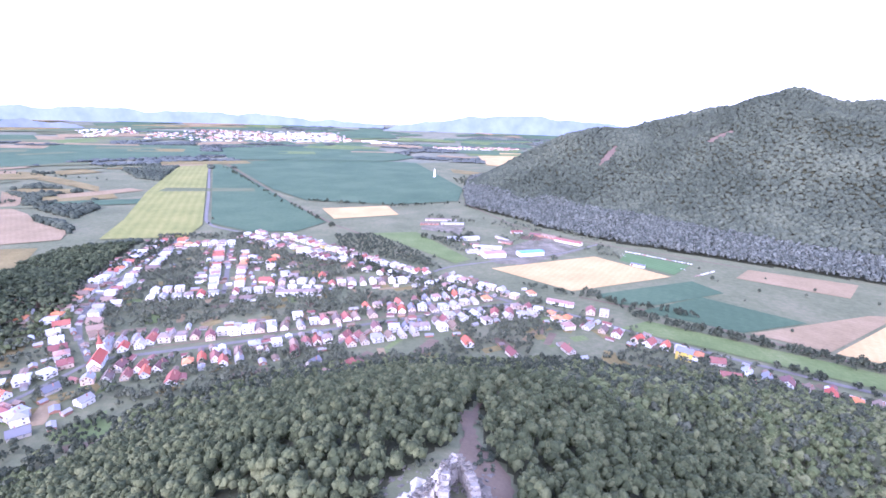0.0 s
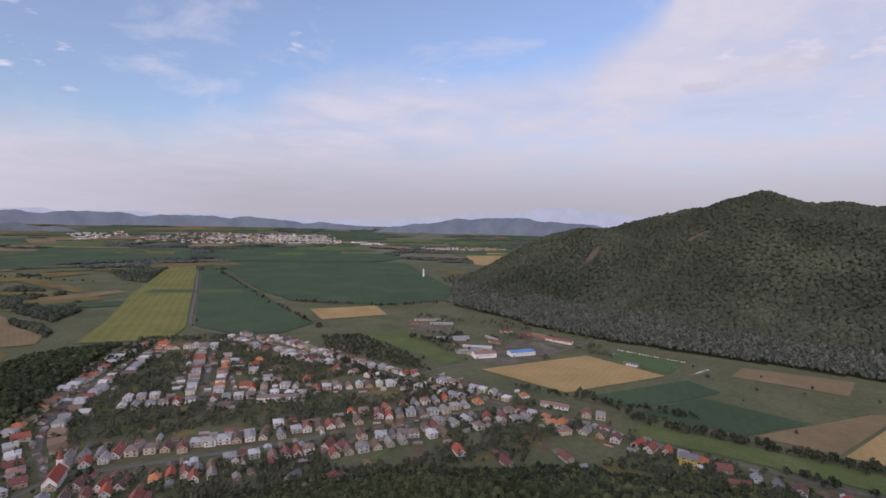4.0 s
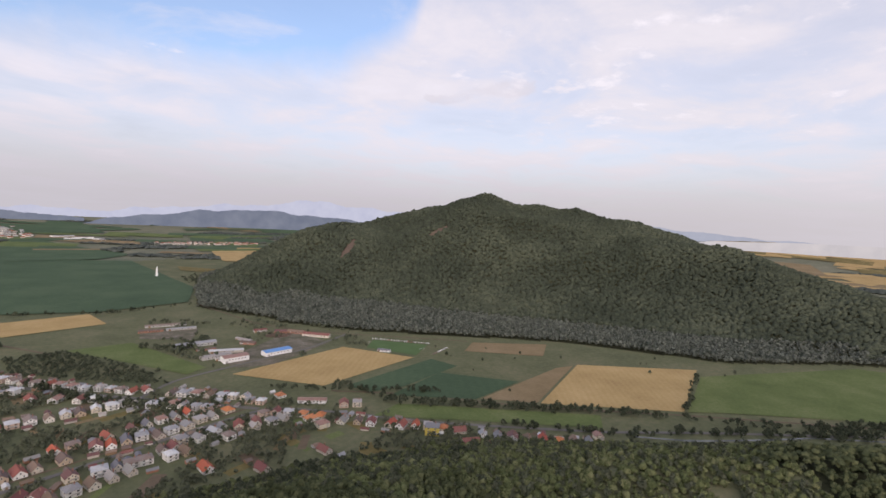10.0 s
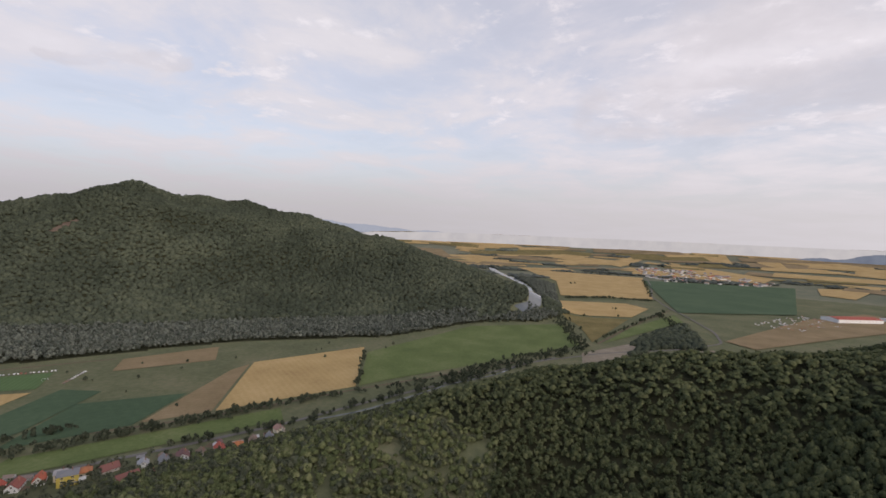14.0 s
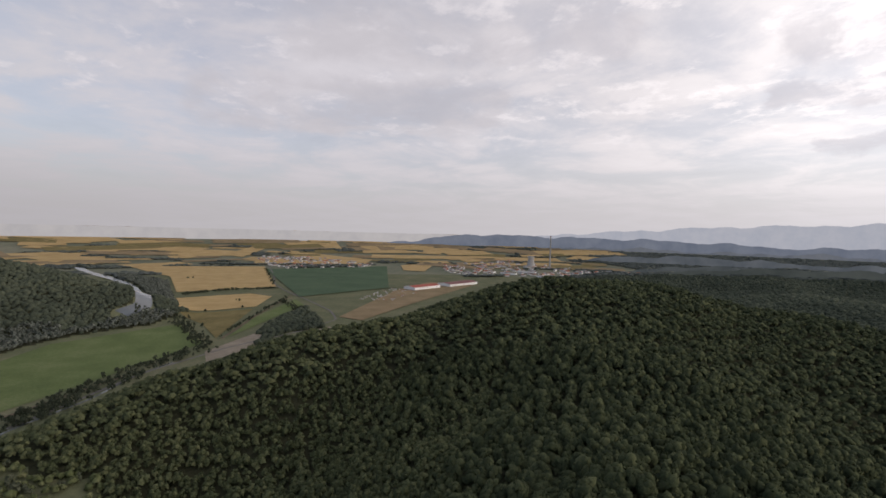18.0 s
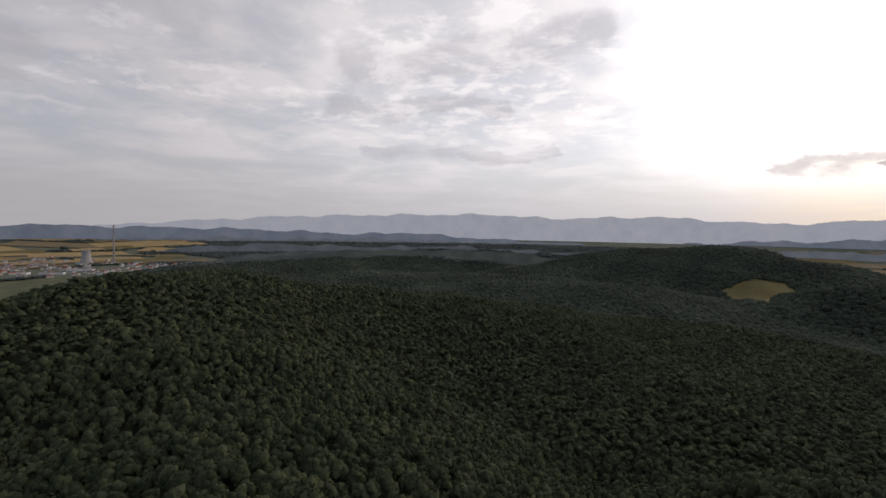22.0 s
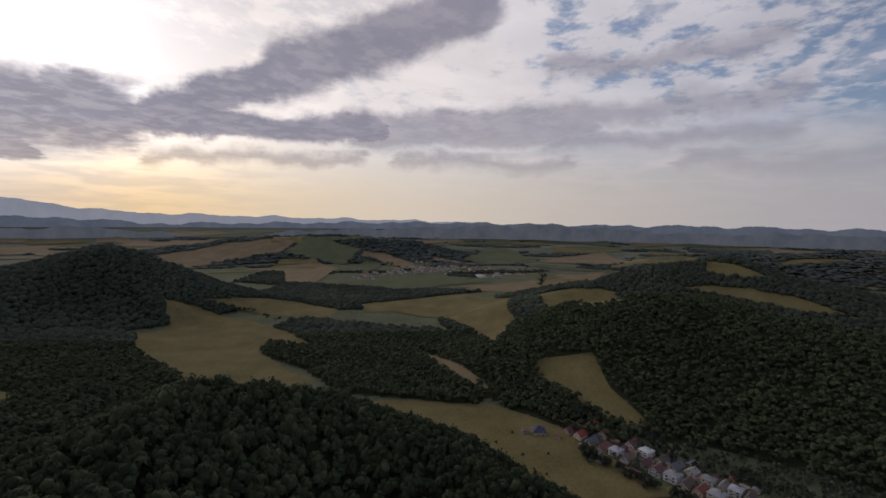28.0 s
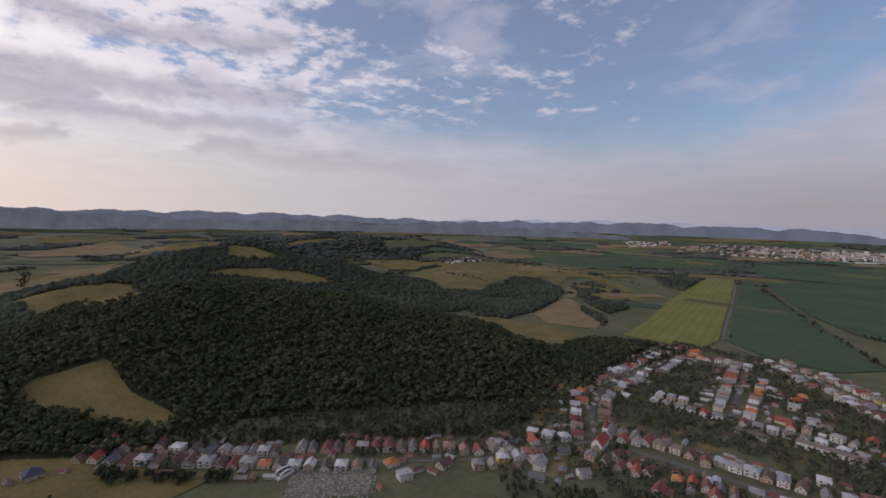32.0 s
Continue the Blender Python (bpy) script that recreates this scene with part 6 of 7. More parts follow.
# church with a spire
church = thing("church", "white village church with red roof and spire", "church")
s = Shape().box(-5.2, -13, -1.5, 5.2, 11, 7.0)
for y, k in ((-13, 1), (11, -1)):
    s.faces([(-5.2, y, 7.0), (5.2, y, 7.0), (0, y, 12.6)], [(0, 1, 2) if k > 0 else (2, 1, 0)])
part("nave", s, M["white_paint"], church)
part("roof", gable_roof(10.4, 24, 7.0, 6.0, 0.6), M["red_roof"], church, at=pose(0, -1, 0))
part("tower", Shape().box(-2.3, 10.6, -1.5, 2.3, 15.2, 15.5), M["white_paint"], church)
part("spire", Shape().tube([(3.1, 15.5), (2.3, 17.0), (1.2, 21.0), (0.08, 26.0)], 8, 0, 0, 12.9), M["red_roof"], church, "slender red spire")
for y in (-9, -4, 1, 6):
    for k in (-1, 1):
        part("window", WIN, None, church, "tall arched window", at=Matrix.Translation((k * 5.2, y, 4.0)) @ pose(0, 0, 0, 0, 0, 90 * k) @ Matrix.Diagonal((0.9, 1, 2.0, 1)))
church.matrix_basis = pose(-303, 396, ground_at(-303, 396), 0, 0, 20)

# modern chapel by the cemetery
chapel = thing("chapel", "modern white chapel with curved glazed front", "chapel")
part("nave", Shape().box(-3.2, -8, -1, 3.2, 8, 3.2), M["white_paint"], chapel)
for k in (-1, 1):
    arc = Shape()
    for i in range(10):
        a0, a1 = math.pi * i / 10, math.pi * (i + 1) / 10
        arc.faces([(k * 3.3 + dx, -9 * math.cos(a), r * math.sin(a)) for a in (a0, a1) for r in (5.2, 6.6) for dx in (-0.5, 0.5)],
                  [(0, 1, 3, 2), (6, 7, 5, 4), (2, 3, 7, 6), (4, 5, 1, 0), (0, 2, 6, 4), (1, 5, 7, 3)])
    part("arch", arc, M["white_paint"], chapel, "white curved side arch")
part("glazing", Shape().box(-2.6, -7.6, 3.2, 2.6, 7.6, 4.6), M["glass"], chapel, "dark glazed roof band")
chapel.matrix_basis = pose(-408, 108, ground_at(-408, 108), 0, 0, 25)

# cemetery: rows of stones
grave_rnd = np.random.RandomState(9)
gv, gf = [], []
CEMETERY = [(-410, 118), (-408, 130), (-377, 182), (-340, 162), (-330, 120), (-370, 92)]
box_v = np.array([(x, y, z) for z in (0, 1) for x, y in ((-1, -1), (1, -1), (1, 1), (-1, 1))], float)
box_f = np.array([(3, 2, 1, 0), (4, 5, 6, 7), (0, 1, 5, 4), (1, 2, 6, 5), (2, 3, 7, 6), (3, 0, 4, 7)])
a = radians(58)
for u in np.arange(-70, 70, 3.2):
    for w in np.arange(-60, 60, 2.3):
        x, y = -372 + u * math.cos(a) - w * math.sin(a), 137 + u * math.sin(a) + w * math.cos(a)
        if grave_rnd.rand() < 0.82 and inside(np.array(x), np.array(y), CEMETERY):
            z = ground_at(x, y)
            for sx, sy, h, off in ((0.95, 0.45, 0.35, 0), (0.12, 0.42, 0.9 + 0.5 * grave_rnd.rand(), -0.9)):
                p = box_v * np.array([sx, sy, h])
                gv.append(np.stack([x + (p[:, 0] + off) * math.cos(a) - p[:, 1] * math.sin(a), y + (p[:, 0] + off) * math.sin(a) + p[:, 1] * math.cos(a), z + 0.35 + p[:, 2]], 1))
                gf.append(box_f + 8 * len(gf))
M["grave"] = material("grave_stone", [(0.16, 0.155, 0.15), (0.34, 0.33, 0.31), (0.52, 0.51, 0.49)], rough=0.6, scale=4, fine=6, bump=0.2, bump_scale=0.2, island=0.9)
tagged(new("gravestones", mesh_of("gravestones", np.concatenate(gv), np.concatenate(gf), [M["grave"]], smooth=False)), "tight rows of grey and white gravestones", "gravestones", kind="stuff")


# ---- parked cars by the football pitch ----
def make_car(mat, words):
    c = thing("car", words, "car", "parked cars by the pitch")
    body = Shape()
    prof = [(-2.1, 0.35), (-2.1, 0.85), (-1.2, 0.95), (-0.6, 1.45), (0.9, 1.45), (1.6, 0.95), (2.1, 0.85), (2.1, 0.35)]
    n = len(prof)
    body.faces([(x, -0.85, z) for x, z in prof] + [(x, 0.85, z) for x, z in prof],
               [tuple(range(n)), tuple(range(2 * n - 1, n - 1, -1))] + [((i + 1) % n, i, i + n, (i + 1) % n + n) for i in range(n)])
    part("body", body, mat, c)
    part("windows", Shape().box(-0.75, -0.87, 1.0, 1.1, 0.87, 1.35), M["glass"], c, "dark side glass")
    for x in (-1.35, 1.35):
        for y in (-0.8, 0.8):
            part("wheel", Shape().tube([(0.33, -0.1), (0.33, 0.1)], 10), M["grey_roof"], c, at=pose(x, y, 0.33, 90))
    return c


cars = [make_car(M["white_paint"], "white hatchback parked on grass"), make_car(M["tin_roof"], "silver hatchback parked on grass"), make_car(M["red_roof"], "dark red hatchback parked on grass")]
for i in range(24):
    s = i / 23
    settle(cars[tree_dice.choice((0, 0, 0, 1, 1, 2))], 356 + s * 84 + tree_dice.uniform(-1, 1), 842 - s * 70 + tree_dice.uniform(-1, 1), 45 + tree_dice.uniform(-6, 6))
for i in range(9):
    settle(cars[tree_dice.choice((0, 1))], 412 + i * 5.5, 706 + i * 3.4, 120 + tree_dice.uniform(-6, 6))
for gx_, gy_, turn in ((337, 808, 50), (407, 737, 230)):
    goal = thing("goal", "white football goal frame on pitch", "goal", "goals of the pitch")
    for yy in (-3.66, 3.66):
        part("post", Shape().box(-0.07, yy - 0.07, -0.2, 0.07, yy + 0.07, 2.5), M["white_paint"], goal)
    part("crossbar", Shape().box(-0.07, -3.7, 2.5, 0.07, 3.7, 2.62), M["white_paint"], goal)
    goal.matrix_basis = pose(gx_, gy_, 0.6, 0, 0, turn)


# ---- far towns, factory and ridges ----
def random_in(poly, n, seed):
    rnd, out = random.Random(seed), []
    xs, ys = [p[0] for p in poly], [p[1] for p in poly]
    while len(out) < n:
        x, y = rnd.uniform(min(xs), max(xs)), rnd.uniform(min(ys), max(ys))
        if inside(np.array(x), np.array(y), poly):
            out.append((x, y))
    return out


def far_houses(name, poly, n, seed, size, label):
    """Many small far houses, walls and pitched roofs, as one mesh."""
    rnd = random.Random(seed)
    wall, roof = Shape(), Shape()
    s = Shape()
    for x, y in random_in(poly, n, seed):
        z, a = ground_at(x, y), rnd.uniform(0, 3.14)
        w, d, h = size * rnd.uniform(0.8, 1.3), size * rnd.uniform(0.9, 1.7), size * rnd.uniform(0.35, 0.6)
        c, q = math.cos(a), math.sin(a)
        put = lambda px, py, pz: (x + px * c - py * q, y + px * q + py * c, z + pz)
        base = [(-w / 2, -d / 2), (w / 2, -d / 2), (w / 2, d / 2), (-w / 2, d / 2)]
        s.faces([put(u, v, -3) for u, v in base] + [put(u, v, h) for u, v in base], [(0, 1, 5, 4), (1, 2, 6, 5), (2, 3, 7, 6), (3, 0, 4, 7)], 0)
        slot = rnd.choice((1, 1, 2, 3))
        s.faces([put(u * 1.1, v * 1.1, h - 0.2) for u, v in base] + [put(0, -d * 0.5, h * 1.7), put(0, d * 0.5, h * 1.7)], [(0, 1, 4), (1, 2, 5, 4), (2, 3, 5), (3, 0, 4, 5), (3, 2, 1, 0)], slot)
    return tagged(new(name, s.mesh(name, M["far_wall"], M["tin_roof"], M["far_red"], M["far_brown"])), label, "houses", kind="stuff")


M["far_wall"] = material("far_walls", [(0.55, 0.52, 0.48), (0.72, 0.70, 0.67)], scale=40, fine=3, bump=0.05)
M["far_red"] = material("far_red_roofs", [(0.30, 0.12, 0.08), (0.38, 0.17, 0.11)], scale=60, bump=0.05)
M["far_brown"] = material("far_brown_roofs", [(0.20, 0.15, 0.12), (0.28, 0.22, 0.18)], scale=60, bump=0.05)
TOWN = [(-1787, 3000), (-1900, 3300), (-1634, 3650), (-770, 3900), (-600, 3500), (-640, 3372), (-1388, 3156)]
far_houses("town_houses", TOWN, 420, 1, 13, "pale houses of a distant town")
far_houses("town_houses", [(-2289, 3153), (-2103, 3426), (-1948, 3249), (-2088, 2908)], 90, 2, 12, "scattered houses at the edge of a distant town")
far_houses("town_houses", [(-60, 3330), (560, 3420), (560, 3250), (0, 3260)], 110, 3, 11, "small houses along a distant valley")
far_houses("village_houses", [(3268, -29), (3475, -85), (3387, -442), (3006, -725), (2830, -651), (2780, -155)], 170, 4, 13, "houses of a distant village beyond fields")
far_houses("town_houses", [(2915, -1155), (3061, -1747), (2603, -1847), (2195, -2172), (1750, -1750), (2208, -1568), (2212, -1139), (2499, -1022)], 300, 5, 14, "low buildings of a distant factory town")
far_houses("village_houses", [(-1547, -974), (-2041, -966), (-2379, -971), (-2367, -847), (-2227, -583), (-2275, -362), (-2076, -353), (-1902, -703), (-1616, -875)], 170, 6, 10, "houses of a village in the western valley")
far_houses("village_houses", [(-1934, 1256), (-1949, 1488), (-1875, 1465), (-1876, 1278)], 40, 7, 10, "small group of houses among far fields")
far_houses("garden_huts", [(1560, -330), (1850, -520), (1700, -600), (1480, -420)], 110, 8, 3.4, "tiny garden huts among allotments")


def make_block(w, d, h):
    b = thing("apartment_block", "pale concrete apartment block with flat roof", "apartment block", "blocks of the far town")
    part("wall", Shape().box(-w / 2, -d / 2, -5, w / 2, d / 2, h), M["far_wall"], b)
    part("roof", Shape().box(-w / 2 - 0.3, -d / 2 - 0.3, h, w / 2 + 0.3, d / 2 + 0.3, h + 0.5).box(-3, -2, h + 0.5, 3, 2, h + 3), M["concrete"], b)
    for k in range(int(h // 3)):
        part("window_band", Shape().box(-w / 2 + 1, -d / 2 - 0.12, k * 3 + 1.0, w / 2 - 1, -d / 2, k * 3 + 2.2), M["glass"], b)
    return b


blocks = [make_block(38, 10, 17), make_block(52, 10, 14), make_block(16, 14, 26)]
block_dice = random.Random(31)
for x, y in random_in([(-1550, 3330), (-1300, 3600), (-800, 3800), (-640, 3560), (-760, 3420), (-1300, 3260)], 62, 32):
    settle(blocks[block_dice.choice((0, 1, 1, 2))], x, y, 20 + block_dice.choice((0, 90, 0)) + block_dice.uniform(-8, 8))
for x, y in random_in([(3000, -250), (3300, -120), (3200, -500), (2950, -600)], 7, 33) + random_in([(2200, -2100), (2300, -1950), (2250, -1900), (2150, -2050)], 4, 34) + random_in([(-1950, -600), (-1850, -500), (-1880, -420), (-1980, -560)], 3, 35):
    settle(blocks[block_dice.choice((0, 1))], x, y, block_dice.uniform(0, 180), (0.7, 0.9, 0.6))
for x, y, w in ((-480, 3520, 120), (-380, 3480, 100), (-420, 3420, 80), (-300, 3440, 60), (-900, 3330, 90), (2350, -1350, 90), (2450, -1280, 70), (2400, -1500, 110), (2150, -1450, 80), (-1880, -520, 60)):
    make_hall("factory_hall", x, y, block_dice.uniform(10, 40), w, 28, 8, 2, M["white_paint"], M["tin_roof"], "long pale factory hall at a distant town", bays=6)
make_hall("red_factory_hall", 1800, -640, -62, 150, 60, 12, 4, M["white_paint"], M["red_roof"], "huge white factory hall with red roof", bays=8)
make_hall("red_factory_hall", 1900, -840, -62, 190, 70, 11, 4, M["white_paint"], M["maroon_roof"], "wide factory hall with dark red roof", bays=8)
tower = thing("cooling_tower", "pale concrete cooling tower of a power plant", "cooling tower")
part("shell", Shape().tube([(31, -5), (27, 12), (22, 30), (19.5, 48), (20, 60), (21.5, 72), (20.5, 72), (19, 60)], 24), M["concrete"], tower)
tower.matrix_basis = pose(2681, -1703, ground_at(2681, -1703))
stack = thing("factory_chimney", "tall slender concrete factory chimney", "chimney")
part("shaft", Shape().tube([(7, -5), (5, 60), (4, 150), (3.6, 205)], 14), M["concrete"], stack)
part("rim", Shape().tube([(4.0, 203), (4.2, 206), (3.6, 207)], 14), M["far_red"], stack, "dark painted rim")
stack.matrix_basis = pose(2611, -1802, ground_at(2611, -1802))
mon = thing("white_tower", "small white tower at edge of woods", "tower")
part("shaft", Shape().tube([(4, -1), (3, 14), (2.6, 24), (0.3, 34)], 8), M["white_paint"], mon)
mon.matrix_basis = pose(-3, 1858, ground_at(-3, 1858))

# hazy mountains beyond the plain, self-glowing walls with the haze painted in: (bearing, rise above eye level in
# degrees)
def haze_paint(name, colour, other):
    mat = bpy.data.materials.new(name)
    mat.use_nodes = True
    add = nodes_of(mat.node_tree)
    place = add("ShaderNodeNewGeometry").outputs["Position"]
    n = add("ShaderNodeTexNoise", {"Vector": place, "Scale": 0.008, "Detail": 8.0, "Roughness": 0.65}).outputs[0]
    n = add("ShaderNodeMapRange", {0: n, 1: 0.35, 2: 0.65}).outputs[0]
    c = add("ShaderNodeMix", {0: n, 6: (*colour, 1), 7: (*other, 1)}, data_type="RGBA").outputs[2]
    # the emitted colour is the haze; these walls answer to no lamp
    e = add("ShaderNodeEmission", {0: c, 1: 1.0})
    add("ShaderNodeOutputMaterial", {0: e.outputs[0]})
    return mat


def backdrop(name, r, nodes, mat, label, rough):
    az = np.arange(nodes[0][0], nodes[-1][0], 0.15)
    rise = np.interp(az, [n[0] for n in nodes], [n[1] for n in nodes])
    rise = rise + min(1.0, rough * 30) * (0.10 * np.sin(az * 0.83 + r) + 0.07 * np.sin(az * 1.57 + r * 2)) + rough * (np.sin(az * 2.3) + 0.6 * np.sin(az * 5.1 + 1) + 0.4 * np.sin(az * 11.7))
    a = np.radians(az)
    low = np.stack([r * np.sin(a), r * np.cos(a), np.full(len(a), 20.0)], 1)
    top = np.stack([r * np.sin(a), r * np.cos(a), EYE_Z + r * np.tan(np.radians(rise))], 1)
    i = np.arange(len(a) - 1)
    n = len(a)
    return tagged(new(name, mesh_of(name, np.concatenate([low, top]), np.stack([i, i + n, i + n + 1, i + 1], 1), [mat])), label, "backdrop", kind="structure")


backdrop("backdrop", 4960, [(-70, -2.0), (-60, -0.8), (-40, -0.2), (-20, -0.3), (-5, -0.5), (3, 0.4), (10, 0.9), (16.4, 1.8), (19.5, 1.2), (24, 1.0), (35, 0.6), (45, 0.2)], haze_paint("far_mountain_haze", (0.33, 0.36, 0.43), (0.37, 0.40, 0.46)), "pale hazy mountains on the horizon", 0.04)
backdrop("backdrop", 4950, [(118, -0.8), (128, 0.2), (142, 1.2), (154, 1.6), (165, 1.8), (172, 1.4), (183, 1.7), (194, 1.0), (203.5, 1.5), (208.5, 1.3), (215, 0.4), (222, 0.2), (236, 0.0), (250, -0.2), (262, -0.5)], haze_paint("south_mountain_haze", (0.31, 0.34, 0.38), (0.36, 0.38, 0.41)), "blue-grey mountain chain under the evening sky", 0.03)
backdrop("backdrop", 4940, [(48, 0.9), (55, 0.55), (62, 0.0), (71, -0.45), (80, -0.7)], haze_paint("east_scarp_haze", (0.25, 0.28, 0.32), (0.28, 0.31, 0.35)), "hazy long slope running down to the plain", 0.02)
# ridge tones, blue or dark, are distance haze put into the glow
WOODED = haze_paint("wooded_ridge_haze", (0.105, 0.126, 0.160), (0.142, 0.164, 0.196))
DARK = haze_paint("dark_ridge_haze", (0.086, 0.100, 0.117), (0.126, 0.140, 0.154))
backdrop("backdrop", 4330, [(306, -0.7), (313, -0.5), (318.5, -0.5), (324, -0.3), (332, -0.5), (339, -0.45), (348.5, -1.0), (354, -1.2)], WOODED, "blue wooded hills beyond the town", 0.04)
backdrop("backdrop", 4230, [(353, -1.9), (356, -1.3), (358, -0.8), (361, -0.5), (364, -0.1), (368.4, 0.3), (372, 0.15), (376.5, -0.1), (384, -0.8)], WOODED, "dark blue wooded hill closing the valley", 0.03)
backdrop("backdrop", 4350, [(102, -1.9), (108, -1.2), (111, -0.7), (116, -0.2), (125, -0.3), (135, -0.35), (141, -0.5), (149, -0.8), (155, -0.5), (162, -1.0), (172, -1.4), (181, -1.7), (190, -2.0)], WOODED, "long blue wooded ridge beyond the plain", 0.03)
backdrop("backdrop", 4300, [(118, -2.6), (124, -1.7), (133, -1.3), (141, -1.5), (150, -1.3), (165, -1.7), (180, -2.2)], DARK, "dark wooded ridge in painted haze", 0.04)
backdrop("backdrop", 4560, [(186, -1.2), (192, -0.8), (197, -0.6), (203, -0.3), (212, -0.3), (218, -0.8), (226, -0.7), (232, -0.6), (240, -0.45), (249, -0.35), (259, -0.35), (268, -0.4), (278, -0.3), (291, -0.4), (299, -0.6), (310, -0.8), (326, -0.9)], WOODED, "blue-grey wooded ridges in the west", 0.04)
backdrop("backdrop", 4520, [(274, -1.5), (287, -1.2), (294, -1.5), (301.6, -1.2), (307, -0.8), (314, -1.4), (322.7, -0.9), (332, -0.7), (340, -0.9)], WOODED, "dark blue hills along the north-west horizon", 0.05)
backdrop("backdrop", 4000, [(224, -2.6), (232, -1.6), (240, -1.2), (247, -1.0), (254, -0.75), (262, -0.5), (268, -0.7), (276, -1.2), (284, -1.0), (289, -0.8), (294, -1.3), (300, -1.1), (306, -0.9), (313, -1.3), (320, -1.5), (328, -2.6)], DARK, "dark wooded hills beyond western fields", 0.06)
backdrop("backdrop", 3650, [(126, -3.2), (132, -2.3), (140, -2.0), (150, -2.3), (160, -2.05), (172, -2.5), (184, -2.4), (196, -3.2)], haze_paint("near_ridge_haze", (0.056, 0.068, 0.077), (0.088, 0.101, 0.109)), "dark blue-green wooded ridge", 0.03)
backdrop("backdrop", 3050, [(132, -4.2), (138, -3.1), (147, -2.75), (158, -2.9), (168, -2.7), (178, -3.1), (188, -4.2)], haze_paint("forest_ridge_haze", (0.042, 0.051, 0.053), (0.066, 0.076, 0.076)), "dark wooded plateau in painted haze tones", 0.03)
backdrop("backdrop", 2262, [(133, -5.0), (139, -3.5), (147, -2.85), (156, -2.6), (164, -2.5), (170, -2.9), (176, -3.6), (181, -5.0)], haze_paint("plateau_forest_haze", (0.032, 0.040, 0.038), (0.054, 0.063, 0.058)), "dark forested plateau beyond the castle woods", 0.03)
backdrop("backdrop", 4420, [(54, -1.6), (60, -0.6), (68, -0.32), (90, -0.31), (112, -0.33), (122, -0.5), (132, -1.6)], haze_paint("plain_haze", (0.36, 0.36, 0.355), (0.41, 0.405, 0.39)), "pale painted haze where the plain ends", 0.002)
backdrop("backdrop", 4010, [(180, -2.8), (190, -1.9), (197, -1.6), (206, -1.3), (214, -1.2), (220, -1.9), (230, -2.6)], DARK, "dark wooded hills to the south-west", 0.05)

# ---- castle ruin on the crest ----
def ruin_wall(name, pts, thick, base, top, parent, seed, jag=1.6):
    """A broken wall along a plan line: uneven top, rough faces."""
    rnd = random.Random(seed)
    fine = []
    for (ax, ay), (bx, by) in zip(pts, pts[1:]):
        n = max(2, int(math.hypot(bx - ax, by - ay) / 0.45))
        fine += [(ax + (bx - ax) * i / n, ay + (by - ay) * i / n) for i in range(n)]
    fine.append(pts[-1])
    s, cols = Shape(), []
    for i, (x, y) in enumerate(fine):
        a, b = fine[max(0, i - 1)], fine[min(len(fine) - 1, i + 1)]
        d = Vector((b[0] - a[0], b[1] - a[1])).normalized()
        h = top + jag * (noise.noise((x * 0.22, y * 0.22, seed)) * 0.9 + noise.noise((x * 0.9, y * 0.9, seed)) * 0.4 + rnd.uniform(-0.1, 0.1))
        col = []
        for side in (-1, 1):
            for k in range(5):
                z = base + (h - base) * k / 4
                w = thick * (0.5 + 0.12 * rnd.uniform(-1, 1)) * (1.15 - 0.2 * k / 4)
                col.append((x - d.y * w * side, y + d.x * w * side, z))
        cols.append(col)
    n = len(s.v)
    v = [p for c in cols for p in c]
    f = []
    for i in range(len(cols) - 1):
        p, q = i * 10, (i + 1) * 10
        for k in range(4):
            f += [(p + k, p + k + 1, q + k + 1, q + k), (p + 5 + k, q + 5 + k, q + 6 + k, p + 6 + k)]
        f.append((p + 4, p + 9, q + 9, q + 4))
    for e in (0, len(cols) - 1):
        for k in range(4):
            f.append((e * 10 + k, e * 10 + 5 + k, e * 10 + 6 + k, e * 10 + k + 1))
    s.faces(v, f)
    return part(name, s, M["stone"], parent)


ruin = thing("castle_ruin", "roofless pale stone castle ruin on hilltop", "ruin")
b = 138
ruin_wall("outer_wall", [(8, 102), (4, 97), (0.5, 93.5), (-4.4, 89.5), (-11, 82), (-14, 68), (-14, 52)], 3.6, b, 145.6, ruin, 1, 2.4)
ruin_wall("tower_wall", [(7.2, 101), (4.6, 97), (4.0, 90), (3.6, 80), (3.0, 66)], 2.2, b, 148.6, ruin, 2, 1.2)
ruin_wall("tower_wall", [(7.2, 101), (9.8, 98), (11.0, 91), (11.8, 80), (12.6, 66)], 2.2, b, 148.2, ruin, 3, 1.2)
ruin_wall("cross_wall", [(4.0, 86), (11.6, 86)], 1.6, b, 146.2, ruin, 4, 1.4)
ruin_wall("outer_wall", [(8, 101), (13, 96), (16, 84), (18, 66), (19, 50), (12, 30), (0, 22), (-14, 30), (-14, 52)], 3.0, b, 144.0, ruin, 5, 2.6)
fill = Shape()
fill_rnd = random.Random(6)
cols = 8
rows_y = [44 + 3.2 * i for i in range(18)]
grid = [(-10 + 26 * i / (cols - 1) * (1 - 0.6 * j / 17) + 7.2 * 0.6 * j / 17 * 1.4, y, 143.0 + fill_rnd.uniform(-0.7, 1.2)) for j, y in enumerate(rows_y) for i in range(cols)]
fill.faces(grid, [(j * cols + i, j * cols + i + 1, (j + 1) * cols + i + 1, (j + 1) * cols + i) for j in range(17) for i in range(cols - 1)])
part("courtyard", fill, M["stone"], ruin, "stony grass-grown courtyard floor")
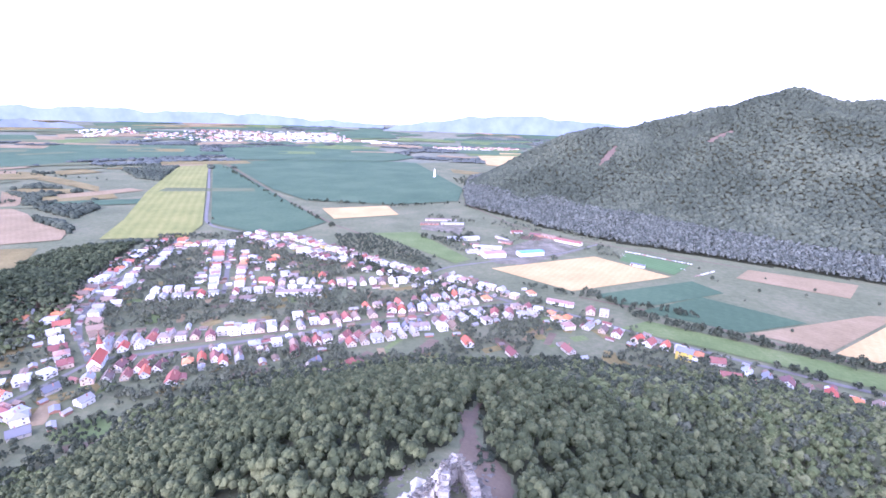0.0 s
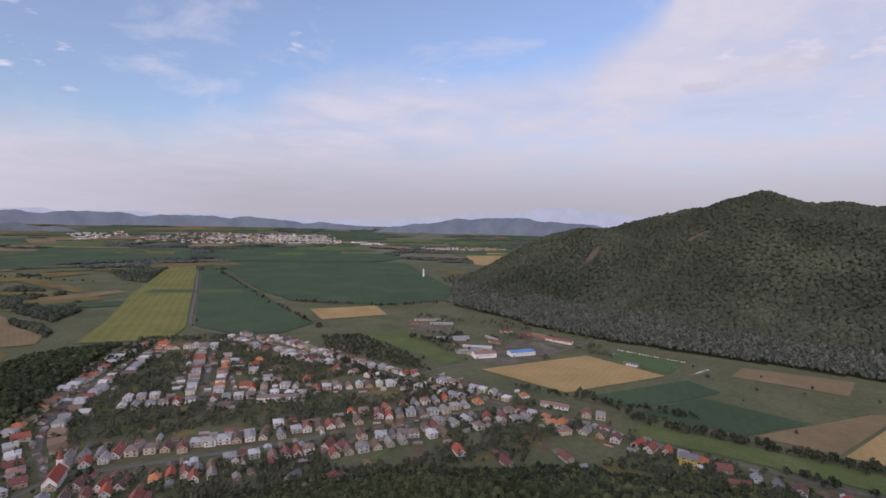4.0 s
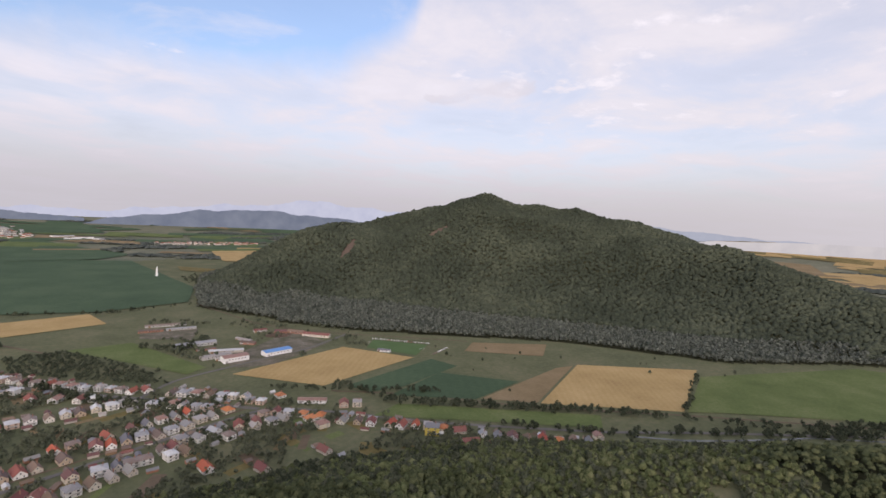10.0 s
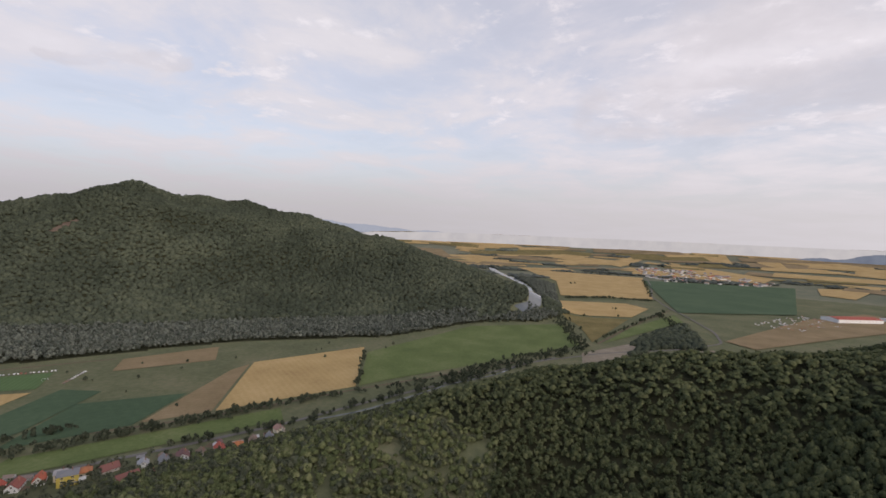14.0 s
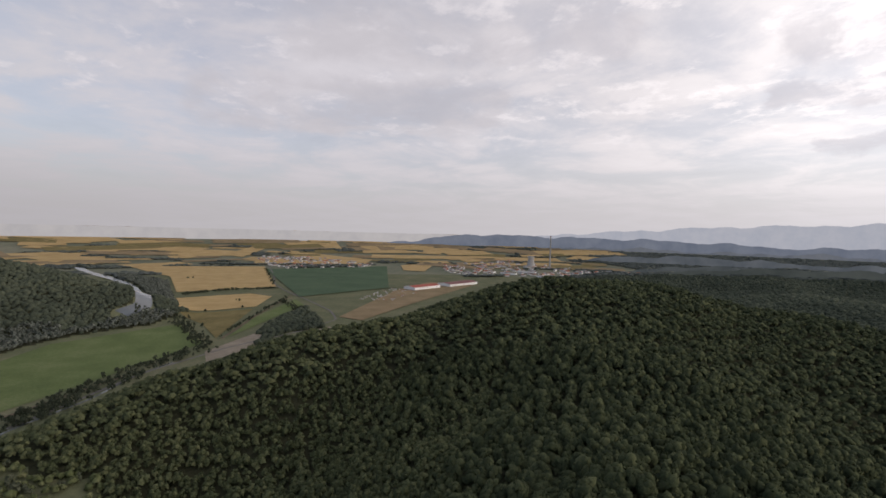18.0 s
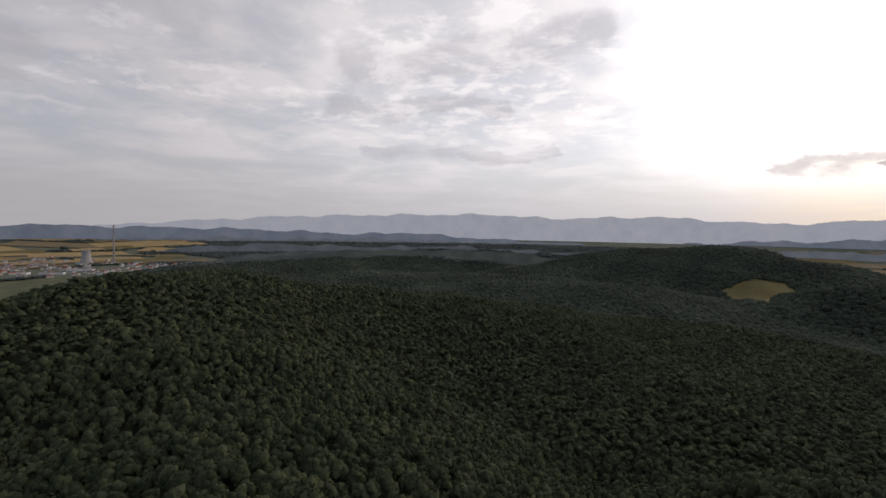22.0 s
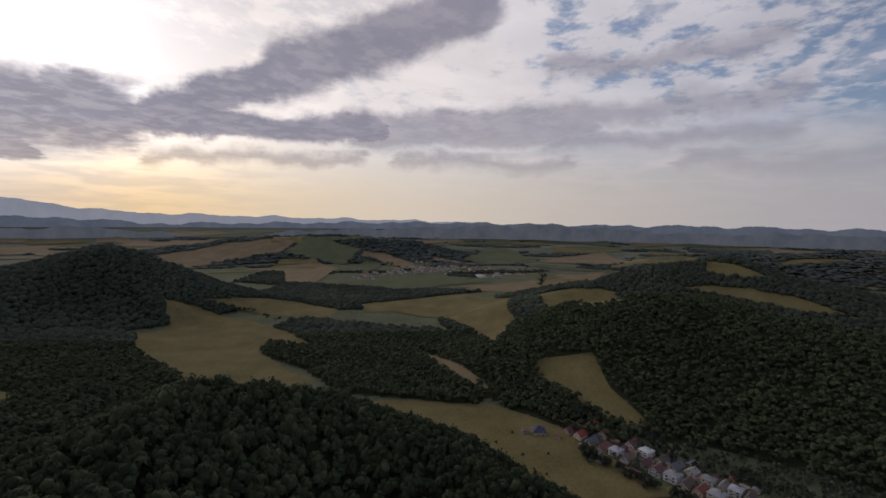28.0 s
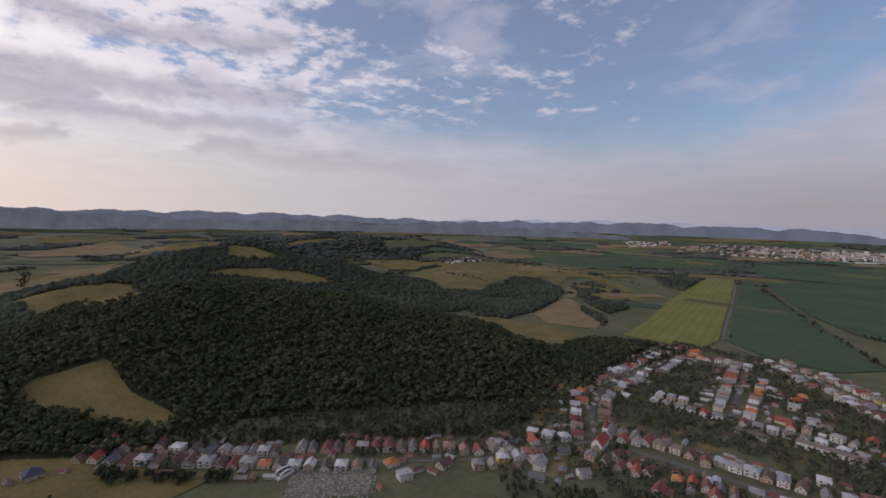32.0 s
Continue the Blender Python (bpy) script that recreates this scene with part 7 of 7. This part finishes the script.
# stones lying along the broken wall tops
top_rnd = np.random.RandomState(9)
tv, tf = [], []
for pts, top in (([(8, 102), (4, 97), (0.5, 93.5), (-4.4, 89.5), (-11, 82), (-14, 68)], 145.4), ([(7.2, 101), (4.6, 97), (4.0, 90), (3.6, 80), (3.0, 66)], 148.4), ([(7.2, 101), (9.8, 98), (11.0, 91), (11.8, 80), (12.6, 66)], 148.2), ([(8, 101), (13, 96), (16, 84), (18, 66), (19, 50)], 144.2)):
    for (ax, ay), (bx, by) in zip(pts, pts[1:]):
        for _ in range(int(math.hypot(bx - ax, by - ay) * 9)):
            s0 = top_rnd.rand()
            at = np.array([ax + (bx - ax) * s0 + top_rnd.uniform(-1.3, 1.3), ay + (by - ay) * s0 + top_rnd.uniform(-0.8, 0.8), top + top_rnd.uniform(-1.2, 0.5)])
            tf.append(ICO_F + 12 * len(tv))
            tv.append(ICO_V * (1 + 0.3 * top_rnd.randn(12, 1)) * top_rnd.uniform(0.22, 0.62) * np.array([1, 1, 0.7]) + at)
part("wall_stones", mesh_of("wall_stones", np.concatenate(tv), np.concatenate(tf), [M["stone"]], smooth=False), None, ruin, "loose stones along the broken wall tops")
rub_rnd = np.random.RandomState(4)
rv, rf = [], []
for _ in range(420):
    x, y = rub_rnd.uniform(-12, 18), rub_rnd.uniform(45, 106)
    v = ICO_V * (1 + 0.3 * rub_rnd.randn(12, 1)) * rub_rnd.uniform(0.25, 0.9) * np.array([1, 1, 0.7]) + np.array([x, y, ground_at(x, y) + 0.1])
    rf.append(ICO_F + 12 * len(rv))
    rv.append(v)
tagged(new("rubble", mesh_of("rubble", np.concatenate(rv), np.concatenate(rf), [M["stone"]], smooth=False)), "loose pale stone rubble round the ruin", "rubble", kind="stuff")
tagged(ribbon("path", [(8, 104), (12, 118), (13, 129), (15, 148), (22, 172), (36, 186), (50, 205)], 1.8, M["dirt"], 0.55), "trodden earth path down from the ruin", "path", kind="structure")

def ragged(poly, step, amount):
    """The same outline with an uneven edge."""
    rnd, out = random.Random(len(poly)), []
    for (ax, ay), (bx, by) in zip(poly, poly[1:] + poly[:1]):
        n = max(1, int(math.hypot(bx - ax, by - ay) / step))
        out += [(ax + (bx - ax) * i / n + rnd.uniform(-amount, amount), ay + (by - ay) * i / n + rnd.uniform(-amount, amount)) for i in range(n)]
    return out


for name, poly, kind, words in (("meadow", [(-20, 84), (-9, 99), (-1, 108), (6, 116), (9, 126), (10.5, 116), (8, 105), (2, 99), (-6, 88), (-14, 74), (-22, 70)], "ground", "short grass slope beside the ruin"),
                                ("clearing", [(8, 102), (9.5, 114), (11, 128), (10.5, 140), (12, 147), (17, 148), (18, 142), (14.5, 134), (15, 122), (18, 114), (23, 106), (22, 94), (18, 88)], "dirt", "bare trodden ground below the ruin"),
                                ("clearing", [(18, 176), (30, 189), (50, 207), (51, 203), (33, 181)], "dirt", "bare earth bank on the lower crest"),
                                ("meadow", [(-274, 296), (-251, 327), (-236, 312), (-218, 284), (-253, 284)], "meadow", "small mown meadow below the woods"),
                                ("garden_plot", [(-250, 282), (-220, 280), (-205, 256), (-224, 256)], "dirt", "bare brown plot at the forest edge")):
    tagged(drape(name, ragged([(float(p), float(q)) for p, q in poly], 2.0, 0.9), M[kind], 0.3, 6.0), words, "clearing", kind="structure")
